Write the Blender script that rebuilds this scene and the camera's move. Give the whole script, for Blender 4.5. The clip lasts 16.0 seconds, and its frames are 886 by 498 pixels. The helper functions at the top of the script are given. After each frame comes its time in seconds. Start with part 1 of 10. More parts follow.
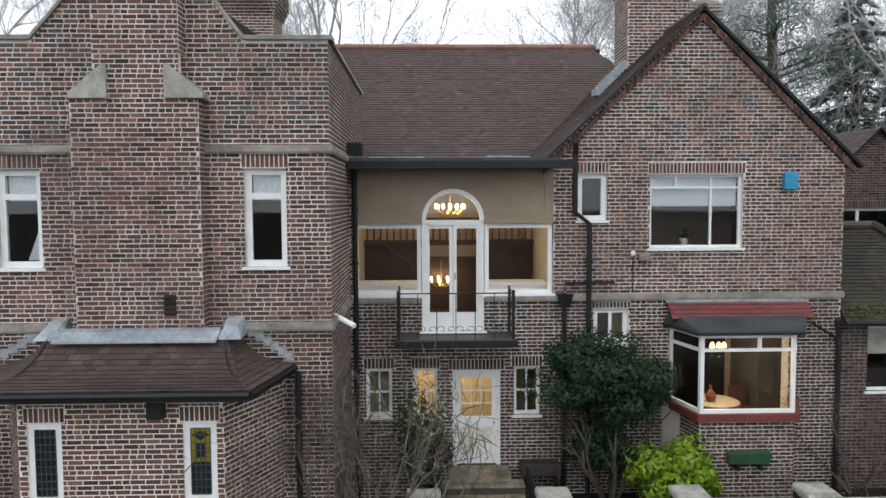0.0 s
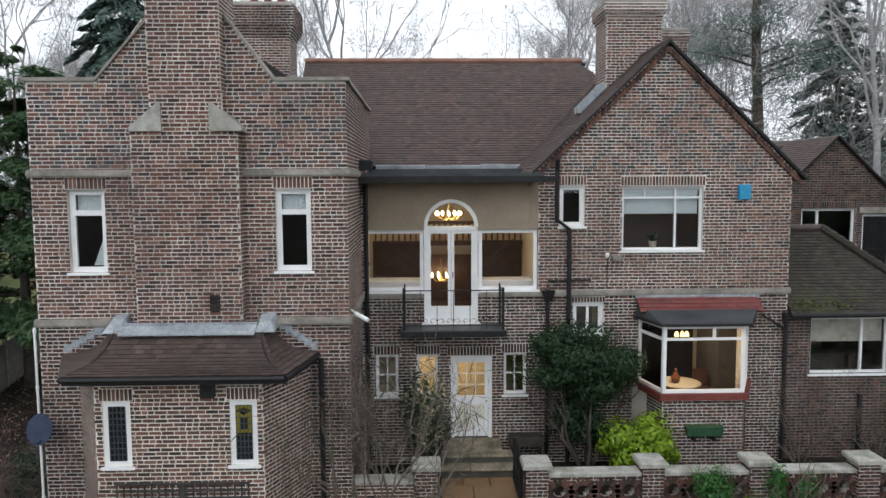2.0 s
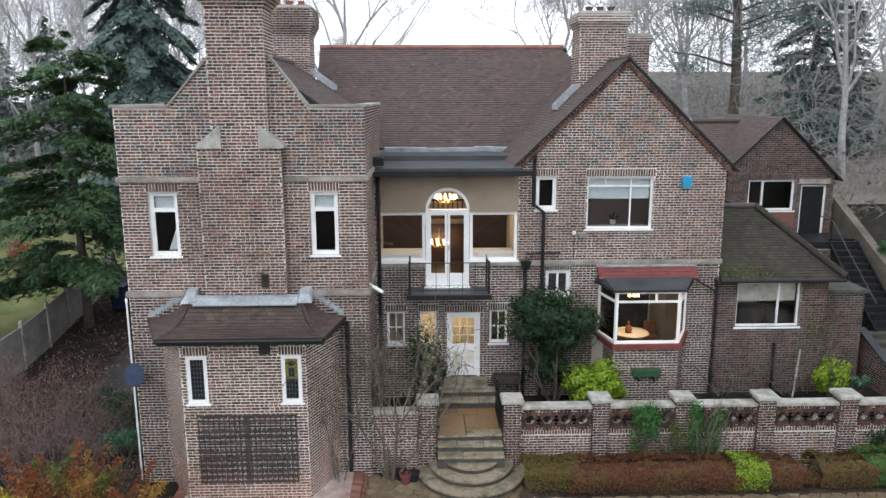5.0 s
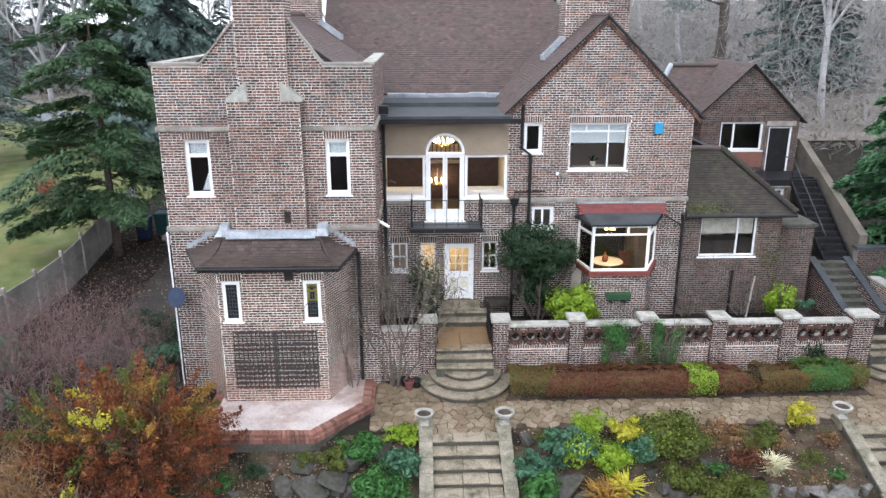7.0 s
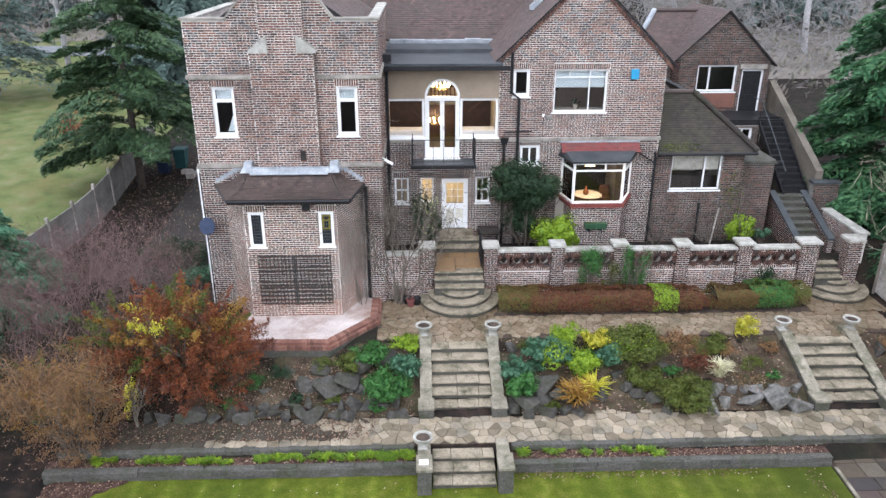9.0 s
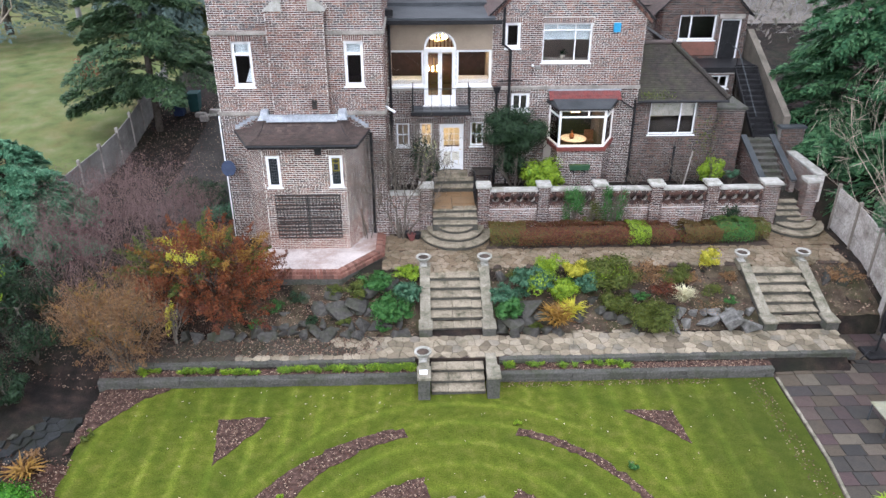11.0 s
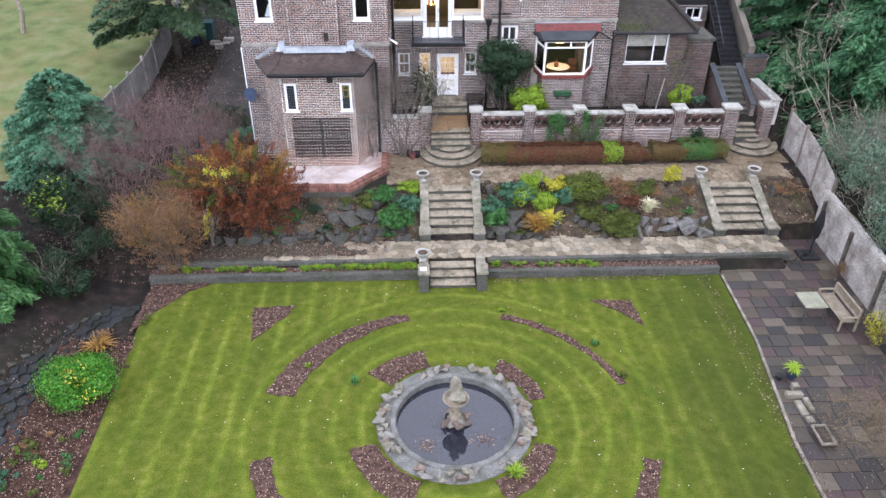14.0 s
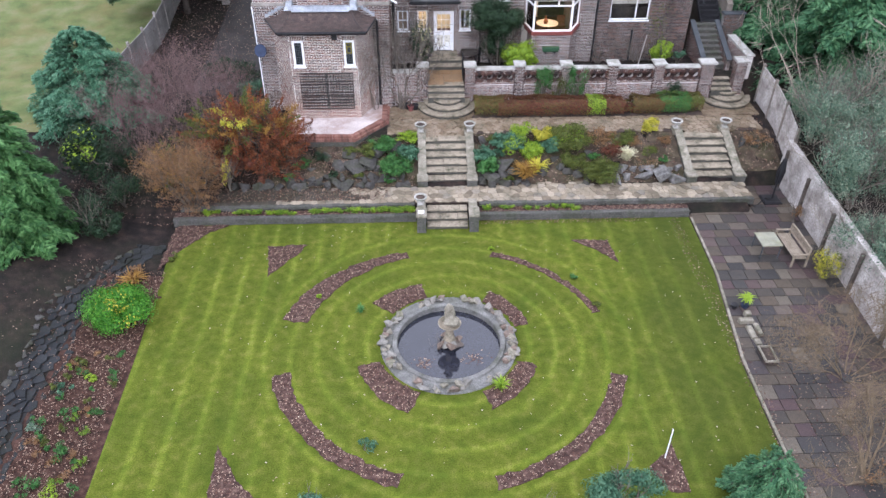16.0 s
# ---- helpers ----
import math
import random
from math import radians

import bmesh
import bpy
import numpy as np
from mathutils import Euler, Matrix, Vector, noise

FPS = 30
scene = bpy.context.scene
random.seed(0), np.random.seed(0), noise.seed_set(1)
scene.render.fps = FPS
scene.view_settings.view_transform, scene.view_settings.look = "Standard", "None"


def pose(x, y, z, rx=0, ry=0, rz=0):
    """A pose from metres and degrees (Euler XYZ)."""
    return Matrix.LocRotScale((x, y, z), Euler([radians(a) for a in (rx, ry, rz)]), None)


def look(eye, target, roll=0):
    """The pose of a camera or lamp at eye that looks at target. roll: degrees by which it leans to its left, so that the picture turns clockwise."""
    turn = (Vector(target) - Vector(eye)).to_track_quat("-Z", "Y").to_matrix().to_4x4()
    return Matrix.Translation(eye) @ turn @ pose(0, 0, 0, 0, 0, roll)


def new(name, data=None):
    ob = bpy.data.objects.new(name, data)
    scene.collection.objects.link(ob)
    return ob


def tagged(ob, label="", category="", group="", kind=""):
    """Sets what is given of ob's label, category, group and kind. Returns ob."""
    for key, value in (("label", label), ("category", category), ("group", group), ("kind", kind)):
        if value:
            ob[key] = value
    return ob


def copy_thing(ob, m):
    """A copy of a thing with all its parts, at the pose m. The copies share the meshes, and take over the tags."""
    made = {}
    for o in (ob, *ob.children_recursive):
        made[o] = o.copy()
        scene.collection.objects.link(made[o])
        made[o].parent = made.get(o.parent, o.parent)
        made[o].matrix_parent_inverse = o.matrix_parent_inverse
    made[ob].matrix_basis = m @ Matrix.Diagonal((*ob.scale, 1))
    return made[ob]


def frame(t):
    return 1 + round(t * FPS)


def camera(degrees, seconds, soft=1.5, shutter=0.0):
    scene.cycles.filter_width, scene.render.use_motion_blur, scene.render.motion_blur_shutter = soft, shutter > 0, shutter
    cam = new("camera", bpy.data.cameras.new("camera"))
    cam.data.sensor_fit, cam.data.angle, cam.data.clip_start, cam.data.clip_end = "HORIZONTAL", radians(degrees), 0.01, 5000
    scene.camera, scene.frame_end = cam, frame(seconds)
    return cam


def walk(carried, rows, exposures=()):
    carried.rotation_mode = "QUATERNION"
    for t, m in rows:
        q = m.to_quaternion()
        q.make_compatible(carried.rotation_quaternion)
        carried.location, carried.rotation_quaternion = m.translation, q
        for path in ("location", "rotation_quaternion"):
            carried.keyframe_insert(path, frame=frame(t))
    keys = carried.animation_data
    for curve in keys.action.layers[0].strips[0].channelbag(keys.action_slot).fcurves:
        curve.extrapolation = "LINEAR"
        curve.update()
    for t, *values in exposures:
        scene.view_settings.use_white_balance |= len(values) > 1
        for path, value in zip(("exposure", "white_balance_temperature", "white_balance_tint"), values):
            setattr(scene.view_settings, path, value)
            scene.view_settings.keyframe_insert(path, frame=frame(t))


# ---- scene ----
cam = camera(61.9, 16.0)
METRES, EYE, TILT, LEAN, TURN = 22.7, 8.6, 0.0, 0.0, -1.5
ROWS = [
    (0.0, 0.0, 0.0, 0.0, -0.02, -3.75, 0.27),
    (0.5, -0.0002, -0.0242, 0.0033, -0.04, -4.12, 0.32),
    (1.0, -0.0001, -0.0489, 0.0081, -0.03, -4.5, 0.3),
    (1.5, -0.0005, -0.0741, 0.0165, -0.08, -4.85, 0.32),
    (2.0, 0.0001, -0.0993, 0.0289, -0.07, -5.24, 0.28),
    (2.5, 0.0003, -0.1256, 0.0424, -0.09, -5.63, 0.26),
    (3.0, 0.0004, -0.1527, 0.0571, -0.1, -6.04, 0.24),
    (3.5, 0.0, -0.1804, 0.0726, -0.14, -7.37, 0.2),
    (4.0, 0.0009, -0.2091, 0.089, -0.11, -8.81, 0.18),
    (6.5, -0.0007, -0.3559, 0.1586, -0.32, -15.79, 0.03),
    (7.0, -0.0004, -0.3864, 0.164, -0.35, -17.24, 0.02),
    (7.5, 0.0006, -0.4188, 0.1688, -0.34, -18.7, 0.01),
    (8.0, 0.0012, -0.4519, 0.1812, -0.35, -20.05, -0.01),
    (8.5, 0.0016, -0.4836, 0.1952, -0.38, -21.29, -0.0),
    (9.0, 0.0017, -0.5136, 0.2094, -0.4, -22.58, -0.04),
    (11.5, 0.0048, -0.6578, 0.2768, -0.43, -28.52, -0.08),
    (12.0, 0.0051, -0.685, 0.2883, -0.44, -29.42, -0.09),
    (12.5, 0.0054, -0.713, 0.3004, -0.46, -30.39, -0.11),
    (13.0, 0.0054, -0.7407, 0.3125, -0.47, -31.36, -0.12),
    (13.5, 0.0049, -0.7677, 0.3262, -0.51, -32.43, -0.15),
    (14.0, 0.006, -0.7965, 0.336, -0.51, -33.35, -0.14),
    (14.5, 0.0064, -0.8247, 0.3479, -0.53, -34.32, -0.16),
    (15.0, 0.0074, -0.8532, 0.3633, -0.56, -35.28, -0.16),
    (15.5, 0.0087, -0.8819, 0.3807, -0.57, -36.23, -0.17),
    (16.0, 0.0099, -0.9103, 0.3993, -0.6, -37.2, -0.19),
]
EXPOSURE = [(0.0, 0.10, 6200, 9), (3.5, 0.04, 6200, 9), (6.5, 1.0, 6000, 13), (9.0, 1.08, 5900, 14), (12.5, 1.12, 5800, 17), (16.0, 1.14, 5700, 20)]
walk(cam, [(t, pose(0, 0, EYE, TILT, LEAN, TURN) @ pose(METRES * x, METRES * y, METRES * z, 90 + pitch, roll, yaw)) for t, x, y, z, yaw, pitch, roll in ROWS], EXPOSURE)

# ---------------- world, sun ----------------
SUN_EL, SUN_AZ = 48.0, 200.0
world = bpy.data.worlds.new("overcast")
scene.world = world
world.use_nodes = True
wn = world.node_tree.nodes
wl = world.node_tree.links
sky = wn.new("ShaderNodeTexSky")
sky.sky_type, sky.sun_disc = "NISHITA", False
sky.sun_elevation, sky.sun_rotation = radians(SUN_EL), radians(SUN_AZ)
sky.air_density, sky.dust_density, sky.ozone_density = 1.0, 4.0, 1.0
hsv = wn.new("ShaderNodeHueSaturation")
hsv.inputs["Saturation"].default_value = 0.10
wl.new(sky.outputs[0], hsv.inputs["Color"])
cloud = wn.new("ShaderNodeMix")
cloud.data_type = "RGBA"
cloud.inputs[0].default_value = 0.85
cloud.inputs[7].default_value = (8.6, 8.8, 9.1, 1)
wl.new(hsv.outputs[0], cloud.inputs[6])
wl.new(cloud.outputs[2], wn["Background"].inputs[0])
wn["Background"].inputs[1].default_value = 0.15
sun = new("sun", bpy.data.lights.new("sun", "SUN"))
sun.data.energy, sun.data.angle, sun.data.color = 0.5, radians(40), (1.0, 0.97, 0.93)
sun.matrix_world = look((0, 0, 60), (math.sin(radians(SUN_AZ)) * -40, math.cos(radians(SUN_AZ)) * -40, 60 - 40 * math.tan(radians(SUN_EL))))

# ---------------- materials ----------------
def mat(name, cols, scale=3.0, rough=0.8, bump=0.2, fine=30.0, island=0.0, piece=0.0, stain=None, metal=0.0, spec=0.25, stain_scale=0.6, trans=0.0, var=1.0):
    """A two-scale noise material: cols along a ramp; island / piece: how far each island or object picks its own place on the ramp; stain: a colour and its share."""
    m = bpy.data.materials.new(name)
    m.use_nodes = True
    nt = m.node_tree
    N, L = nt.nodes, nt.links
    bs = N["Principled BSDF"]
    tc = N.new("ShaderNodeTexCoord")
    n1 = N.new("ShaderNodeTexNoise")
    n1.inputs["Scale"].default_value, n1.inputs["Detail"].default_value = scale, 5
    n2 = N.new("ShaderNodeTexNoise")
    n2.inputs["Scale"].default_value, n2.inputs["Detail"].default_value = fine, 4
    for n in (n1, n2):
        L.new(tc.outputs["Object"], n.inputs["Vector"])
    fac = n1.outputs["Fac"]
    for amount, node, sock in ((island, "ShaderNodeNewGeometry", "Random Per Island"), (piece, "ShaderNodeObjectInfo", "Random")):
        if amount:
            g = N.new(node)
            mx = N.new("ShaderNodeMix")
            mx.inputs[0].default_value = amount
            L.new(fac, mx.inputs[2])
            L.new(g.outputs[sock], mx.inputs[3])
            fac = mx.outputs[0]
    ramp = N.new("ShaderNodeValToRGB")
    el = ramp.color_ramp.elements
    lo, hi = (0.3, 0.7) if not (island or piece) else (0.12, 0.88)
    for i, c in enumerate(cols):
        e = el[i] if i < 2 else el.new(0.5)
        e.color = (*c, 1)
    for i, c in enumerate(cols):
        el[i].color = (*c, 1)
    for i in range(len(cols)):
        el[i].position = lo + (hi - lo) * i / max(1, len(cols) - 1)
    for i, c in enumerate(cols):
        el[i].color = (*c, 1)
    L.new(fac, ramp.inputs[0])
    col = ramp.outputs[0]
    mr = N.new("ShaderNodeMapRange")
    mr.inputs[1].default_value, mr.inputs[2].default_value, mr.inputs[3].default_value, mr.inputs[4].default_value = 0.25, 0.75, 1 - 0.28 * var, 1 + 0.25 * var
    L.new(n2.outputs["Fac"], mr.inputs[0])
    mul = N.new("ShaderNodeMix")
    mul.data_type, mul.blend_type = "RGBA", "MULTIPLY"
    mul.inputs[0].default_value = 1.0
    L.new(col, mul.inputs[6])
    L.new(mr.outputs[0], mul.inputs[7])
    col = mul.outputs[2]
    if stain:
        n3 = N.new("ShaderNodeTexNoise")
        n3.inputs["Scale"].default_value, n3.inputs["Detail"].default_value, n3.inputs["Roughness"].default_value = stain_scale, 6, 0.7
        L.new(tc.outputs["Object"], n3.inputs["Vector"])
        r3 = N.new("ShaderNodeMapRange")
        r3.inputs[1].default_value, r3.inputs[2].default_value, r3.inputs[3].default_value, r3.inputs[4].default_value = 0.45, 0.7, 0.0, stain[1]
        L.new(n3.outputs["Fac"], r3.inputs[0])
        ms = N.new("ShaderNodeMix")
        ms.data_type = "RGBA"
        L.new(r3.outputs[0], ms.inputs[0])
        L.new(col, ms.inputs[6])
        ms.inputs[7].default_value = (*stain[0], 1)
        col = ms.outputs[2]
    L.new(col, bs.inputs["Base Color"])
    bs.inputs["Roughness"].default_value = rough
    bs.inputs["Metallic"].default_value = metal
    bs.inputs["Specular IOR Level"].default_value = spec
    if bump:
        b = N.new("ShaderNodeBump")
        b.inputs["Strength"].default_value, b.inputs["Distance"].default_value = bump, 0.02
        L.new(n2.outputs["Fac"], b.inputs["Height"])
        L.new(b.outputs[0], bs.inputs["Normal"])
    if trans:
        tl = N.new("ShaderNodeBsdfTranslucent")
        L.new(col, tl.inputs[0])
        mxs = N.new("ShaderNodeMixShader")
        mxs.inputs[0].default_value = trans
        L.new(bs.outputs[0], mxs.inputs[1])
        L.new(tl.outputs[0], mxs.inputs[2])
        L.new(mxs.outputs[0], N["Material Output"].inputs[0])
    return m


def glass_mat(name, tint=(1, 1, 1), gloss=0.9):
    m = bpy.data.materials.new(name)
    m.use_nodes = True
    N, L = m.node_tree.nodes, m.node_tree.links
    N.remove(N["Principled BSDF"])
    tr, gl, mx, fr = N.new("ShaderNodeBsdfTransparent"), N.new("ShaderNodeBsdfGlossy"), N.new("ShaderNodeMixShader"), N.new("ShaderNodeFresnel")
    tr.inputs[0].default_value = (*tint, 1)
    gl.inputs["Roughness"].default_value = 0.02
    gl.inputs[0].default_value = (gloss, gloss, gloss, 1)
    fr.inputs[0].default_value = 1.5
    L.new(fr.outputs[0], mx.inputs[0])
    L.new(tr.outputs[0], mx.inputs[1])
    L.new(gl.outputs[0], mx.inputs[2])
    L.new(mx.outputs[0], N["Material Output"].inputs[0])
    return m


def glow_mat(name, col, strength):
    m = bpy.data.materials.new(name)
    m.use_nodes = True
    bs = m.node_tree.nodes["Principled BSDF"]
    bs.inputs["Base Color"].default_value = (*col, 1)
    bs.inputs["Emission Color"].default_value = (*col, 1)
    bs.inputs["Emission Strength"].default_value = strength
    return m


BRICK_COLS = [(0.046, 0.032, 0.030), (0.112, 0.058, 0.046), (0.168, 0.082, 0.060), (0.074, 0.049, 0.043), (0.225, 0.118, 0.084)]
M_BRICK = mat("brick", BRICK_COLS, 6, 0.85, 0.35, 60, island=0.8, stain=((0.05, 0.045, 0.045), 0.45), stain_scale=0.5)
# Darker batch low on the house; on annexe, yard and piers it carries shade.
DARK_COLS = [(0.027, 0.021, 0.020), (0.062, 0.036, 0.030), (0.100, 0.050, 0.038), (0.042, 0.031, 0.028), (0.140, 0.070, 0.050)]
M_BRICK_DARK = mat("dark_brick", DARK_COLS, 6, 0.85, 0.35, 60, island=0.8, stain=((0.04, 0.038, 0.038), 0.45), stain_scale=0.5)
M_BRICK_BURNT = mat("burnt_brick", [(0.036, 0.033, 0.036), (0.070, 0.060, 0.062), (0.105, 0.085, 0.082)], 6, 0.7, 0.35, 60, island=0.8)
M_BRICK_PIECE = mat("brick_single", BRICK_COLS, 6, 0.85, 0.35, 60, piece=0.8, stain=((0.05, 0.045, 0.045), 0.45), stain_scale=0.5)
M_BRICK_RED = mat("brick_red", [(0.13, 0.062, 0.048), (0.20, 0.092, 0.068), (0.27, 0.14, 0.105)], 6, 0.85, 0.35, 60, island=0.8, stain=((0.07, 0.05, 0.04), 0.5), stain_scale=1.5)
M_MORTAR = mat("mortar", [(0.52, 0.49, 0.45), (0.74, 0.705, 0.655)], 2.5, 0.95, 0.3, 50, stain=((0.15, 0.14, 0.13), 0.75), stain_scale=0.45)
M_MORTAR_NEW = mat("repointed_mortar", [(0.62, 0.58, 0.50), (0.84, 0.80, 0.73)], 2.5, 0.95, 0.3, 50, stain=((0.32, 0.28, 0.22), 0.55), stain_scale=0.9)
# Mortar darkened to carry the shade on annexe, rear gable and yard walls.
M_MORTAR_SHADE = mat("shade_dark_mortar", [(0.15, 0.142, 0.128), (0.30, 0.283, 0.258)], 2.5, 0.95, 0.3, 50, stain=((0.07, 0.07, 0.06), 0.8), stain_scale=0.6)
M_STONE = mat("string_stone", [(0.24, 0.22, 0.19), (0.38, 0.35, 0.31)], 3, 0.85, 0.25, 40, stain=((0.10, 0.10, 0.085), 0.7), stain_scale=1.3)
M_COPING = mat("coping_stone", [(0.30, 0.29, 0.26), (0.46, 0.45, 0.41)], 4, 0.85, 0.3, 40, stain=((0.10, 0.105, 0.07), 0.75), stain_scale=1.6)
M_TILE = mat("roof_tile", [(0.066, 0.050, 0.047), (0.115, 0.080, 0.073), (0.085, 0.068, 0.063), (0.15, 0.102, 0.09)], 3, 0.8, 0.3, 40, island=0.65, stain=((0.075, 0.072, 0.062), 0.6), stain_scale=0.8)
M_TILE_RED = mat("red_tile", [(0.12, 0.034, 0.033), (0.19, 0.056, 0.050), (0.15, 0.05, 0.047)], 3, 0.6, 0.2, 40, island=0.6, stain=((0.10, 0.075, 0.07), 0.6), stain_scale=2.5)
M_LEAD = mat("lead", [(0.18, 0.20, 0.22), (0.36, 0.385, 0.41)], 2.5, 0.55, 0.2, 20, stain=((0.40, 0.43, 0.45), 0.5), stain_scale=2)
M_FELT = mat("roof_felt", [(0.038, 0.043, 0.047), (0.07, 0.077, 0.082)], 1.5, 0.5, 0.15, 30)
M_TILE_MOSS = mat("mossy_tile", [(0.022, 0.020, 0.017), (0.048, 0.039, 0.034), (0.033, 0.030, 0.026), (0.068, 0.054, 0.044)], 3, 0.85, 0.4, 40, island=0.65, stain=((0.06, 0.062, 0.035), 0.75), stain_scale=1.1)
M_TILE_BAY = mat("sooty_tile", [(0.048, 0.036, 0.032), (0.088, 0.062, 0.053), (0.066, 0.050, 0.044), (0.115, 0.084, 0.070)], 3, 0.75, 0.35, 40, island=0.65, stain=((0.035, 0.031, 0.027), 0.75), stain_scale=1.2)
M_BLACK = mat("black_iron", [(0.012, 0.012, 0.013), (0.022, 0.022, 0.024)], 6, 0.45, 0.1, 40)
M_WHITE = mat("white_paint", [(0.76, 0.77, 0.78), (0.82, 0.82, 0.82)], 2, 0.45, 0.06, 25, var=0.12, stain=((0.55, 0.55, 0.50), 0.35), stain_scale=3)
M_DOORPANEL = mat("worn_cream_paint", [(0.62, 0.60, 0.50), (0.78, 0.76, 0.68)], 5, 0.6, 0.1, 30, stain=((0.46, 0.40, 0.28), 0.5), stain_scale=5)
M_RENDER = mat("beige_render", [(0.27, 0.215, 0.16), (0.33, 0.265, 0.20)], 1.2, 0.8, 0.12, 25, var=0.3, stain=((0.20, 0.165, 0.13), 0.5), stain_scale=1.1)
M_GLASS = glass_mat("window_glass")
M_GLASS_OLIVE = mat("stained_olive_glass", [(0.17, 0.14, 0.012), (0.24, 0.2, 0.025)], 9, 0.2, 0.3, 30)
M_PLASTER = mat("room_plaster", [(0.52, 0.47, 0.40), (0.60, 0.55, 0.47)], 1.5, 0.9, 0.05, 20, var=0.2)
# Near-black wall colour stands in for the gloom of unlit rooms.
M_DARKROOM = mat("gloom_dark_room", [(0.06, 0.055, 0.05), (0.09, 0.08, 0.07)], 1.5, 0.9, 0.05, 20)
M_WOODRED = mat("mahogany", [(0.030, 0.015, 0.011), (0.058, 0.028, 0.019)], 4, 0.45, 0.1, 60)
M_FLAG = mat("york_flag", [(0.12, 0.097, 0.068), (0.21, 0.172, 0.12), (0.32, 0.27, 0.195), (0.17, 0.15, 0.122)], 2.5, 0.8, 0.35, 30, piece=0.7, stain=((0.060, 0.056, 0.034), 0.75), stain_scale=1.4)
M_FLAG_J = mat("york_flag_joined", [(0.12, 0.097, 0.068), (0.21, 0.172, 0.12), (0.32, 0.27, 0.195), (0.17, 0.15, 0.122)], 2.5, 0.8, 0.35, 30, island=0.7, stain=((0.060, 0.056, 0.034), 0.75), stain_scale=1.4)
M_FLAG_WET = mat("wet_flag", [(0.10, 0.070, 0.044), (0.165, 0.120, 0.076), (0.25, 0.20, 0.14), (0.135, 0.110, 0.082)], 2.5, 0.5, 0.5, 24, piece=0.4, island=0.35, var=1.4, stain=((0.058, 0.050, 0.024), 0.8), stain_scale=0.8)
M_SLAB = mat("patio_slab", [(0.032, 0.030, 0.028), (0.056, 0.047, 0.037), (0.080, 0.062, 0.043), (0.040, 0.038, 0.036), (0.066, 0.042, 0.041), (0.105, 0.089, 0.067)], 3, 0.55, 0.35, 30, piece=0.85, var=1.4, stain=((0.020, 0.019, 0.016), 0.75), stain_scale=1.3)
M_STEP = mat("step_stone", [(0.14, 0.118, 0.082), (0.34, 0.292, 0.215)], 3, 0.8, 0.5, 26, island=0.5, var=1.4, stain=((0.040, 0.042, 0.022), 0.9), stain_scale=2.4)
M_CHEEK = mat("cheek_stone", [(0.16, 0.145, 0.11), (0.29, 0.262, 0.205)], 3, 0.85, 0.5, 26, var=1.4, stain=((0.055, 0.060, 0.030), 0.85), stain_scale=2.2)
M_WALLSTONE = mat("dark_wall_stone", [(0.032, 0.032, 0.029), (0.090, 0.087, 0.077), (0.055, 0.053, 0.046)], 3, 0.9, 0.7, 16, island=0.4, var=1.4, stain=((0.035, 0.044, 0.018), 0.75), stain_scale=1.6)
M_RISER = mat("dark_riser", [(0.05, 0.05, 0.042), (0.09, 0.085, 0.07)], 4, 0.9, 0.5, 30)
M_ROCK = mat("rock", [(0.020, 0.020, 0.019), (0.062, 0.058, 0.052), (0.036, 0.033, 0.028)], 3, 0.85, 0.9, 9, island=0.4, var=1.6, stain=((0.030, 0.036, 0.013), 0.85), stain_scale=2.0)
M_ROCK_PALE = mat("pale_rock", [(0.065, 0.062, 0.052), (0.20, 0.188, 0.162), (0.12, 0.104, 0.082)], 3, 0.9, 0.6, 16, island=0.3, piece=0.4)
M_ROCK_WARM = mat("warm_rock", [(0.08, 0.06, 0.046), (0.17, 0.128, 0.10), (0.055, 0.052, 0.046)], 3, 0.9, 0.7, 12, var=1.4, piece=0.4)
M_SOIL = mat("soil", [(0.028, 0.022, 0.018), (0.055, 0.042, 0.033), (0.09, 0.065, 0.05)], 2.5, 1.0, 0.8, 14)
M_GROUND = mat("leafy_ground", [(0.007, 0.006, 0.005), (0.017, 0.012, 0.010), (0.036, 0.024, 0.018)], 2.6, 1.0, 1.0, 24, var=1.6, stain=((0.016, 0.021, 0.009), 0.6), stain_scale=0.35)
M_BEDSOIL = mat("leaf_strewn_bed", [(0.030, 0.018, 0.014), (0.064, 0.036, 0.028), (0.125, 0.078, 0.060)], 6, 1.0, 0.9, 34, var=1.5)
M_BANK = mat("bank_soil", [(0.026, 0.020, 0.014), (0.060, 0.044, 0.030), (0.115, 0.086, 0.060)], 2.2, 1.0, 0.9, 26, var=1.5, stain=((0.042, 0.050, 0.016), 0.7), stain_scale=0.9)
M_LEAFLITTER = mat("fallen_leaf", [(0.05, 0.022, 0.014), (0.10, 0.045, 0.027), (0.34, 0.25, 0.18), (0.036, 0.019, 0.013)], 3, 0.7, 0.0, 30, island=1.0)
M_PINKCONC = mat("pink_concrete", [(0.40, 0.345, 0.32), (0.58, 0.52, 0.49)], 1.4, 0.5, 0.2, 30, stain=((0.20, 0.105, 0.07), 0.85), stain_scale=0.75)
M_CONC = mat("fence_concrete", [(0.20, 0.195, 0.18), (0.30, 0.29, 0.27)], 1.2, 0.9, 0.25, 25, stain=((0.10, 0.095, 0.08), 0.7), stain_scale=0.8)
M_WALLPALE = mat("pale_wall", [(0.30, 0.27, 0.245), (0.48, 0.45, 0.415)], 1.6, 0.9, 0.5, 14, var=1.4, stain=((0.12, 0.105, 0.085), 0.9), stain_scale=1.1)
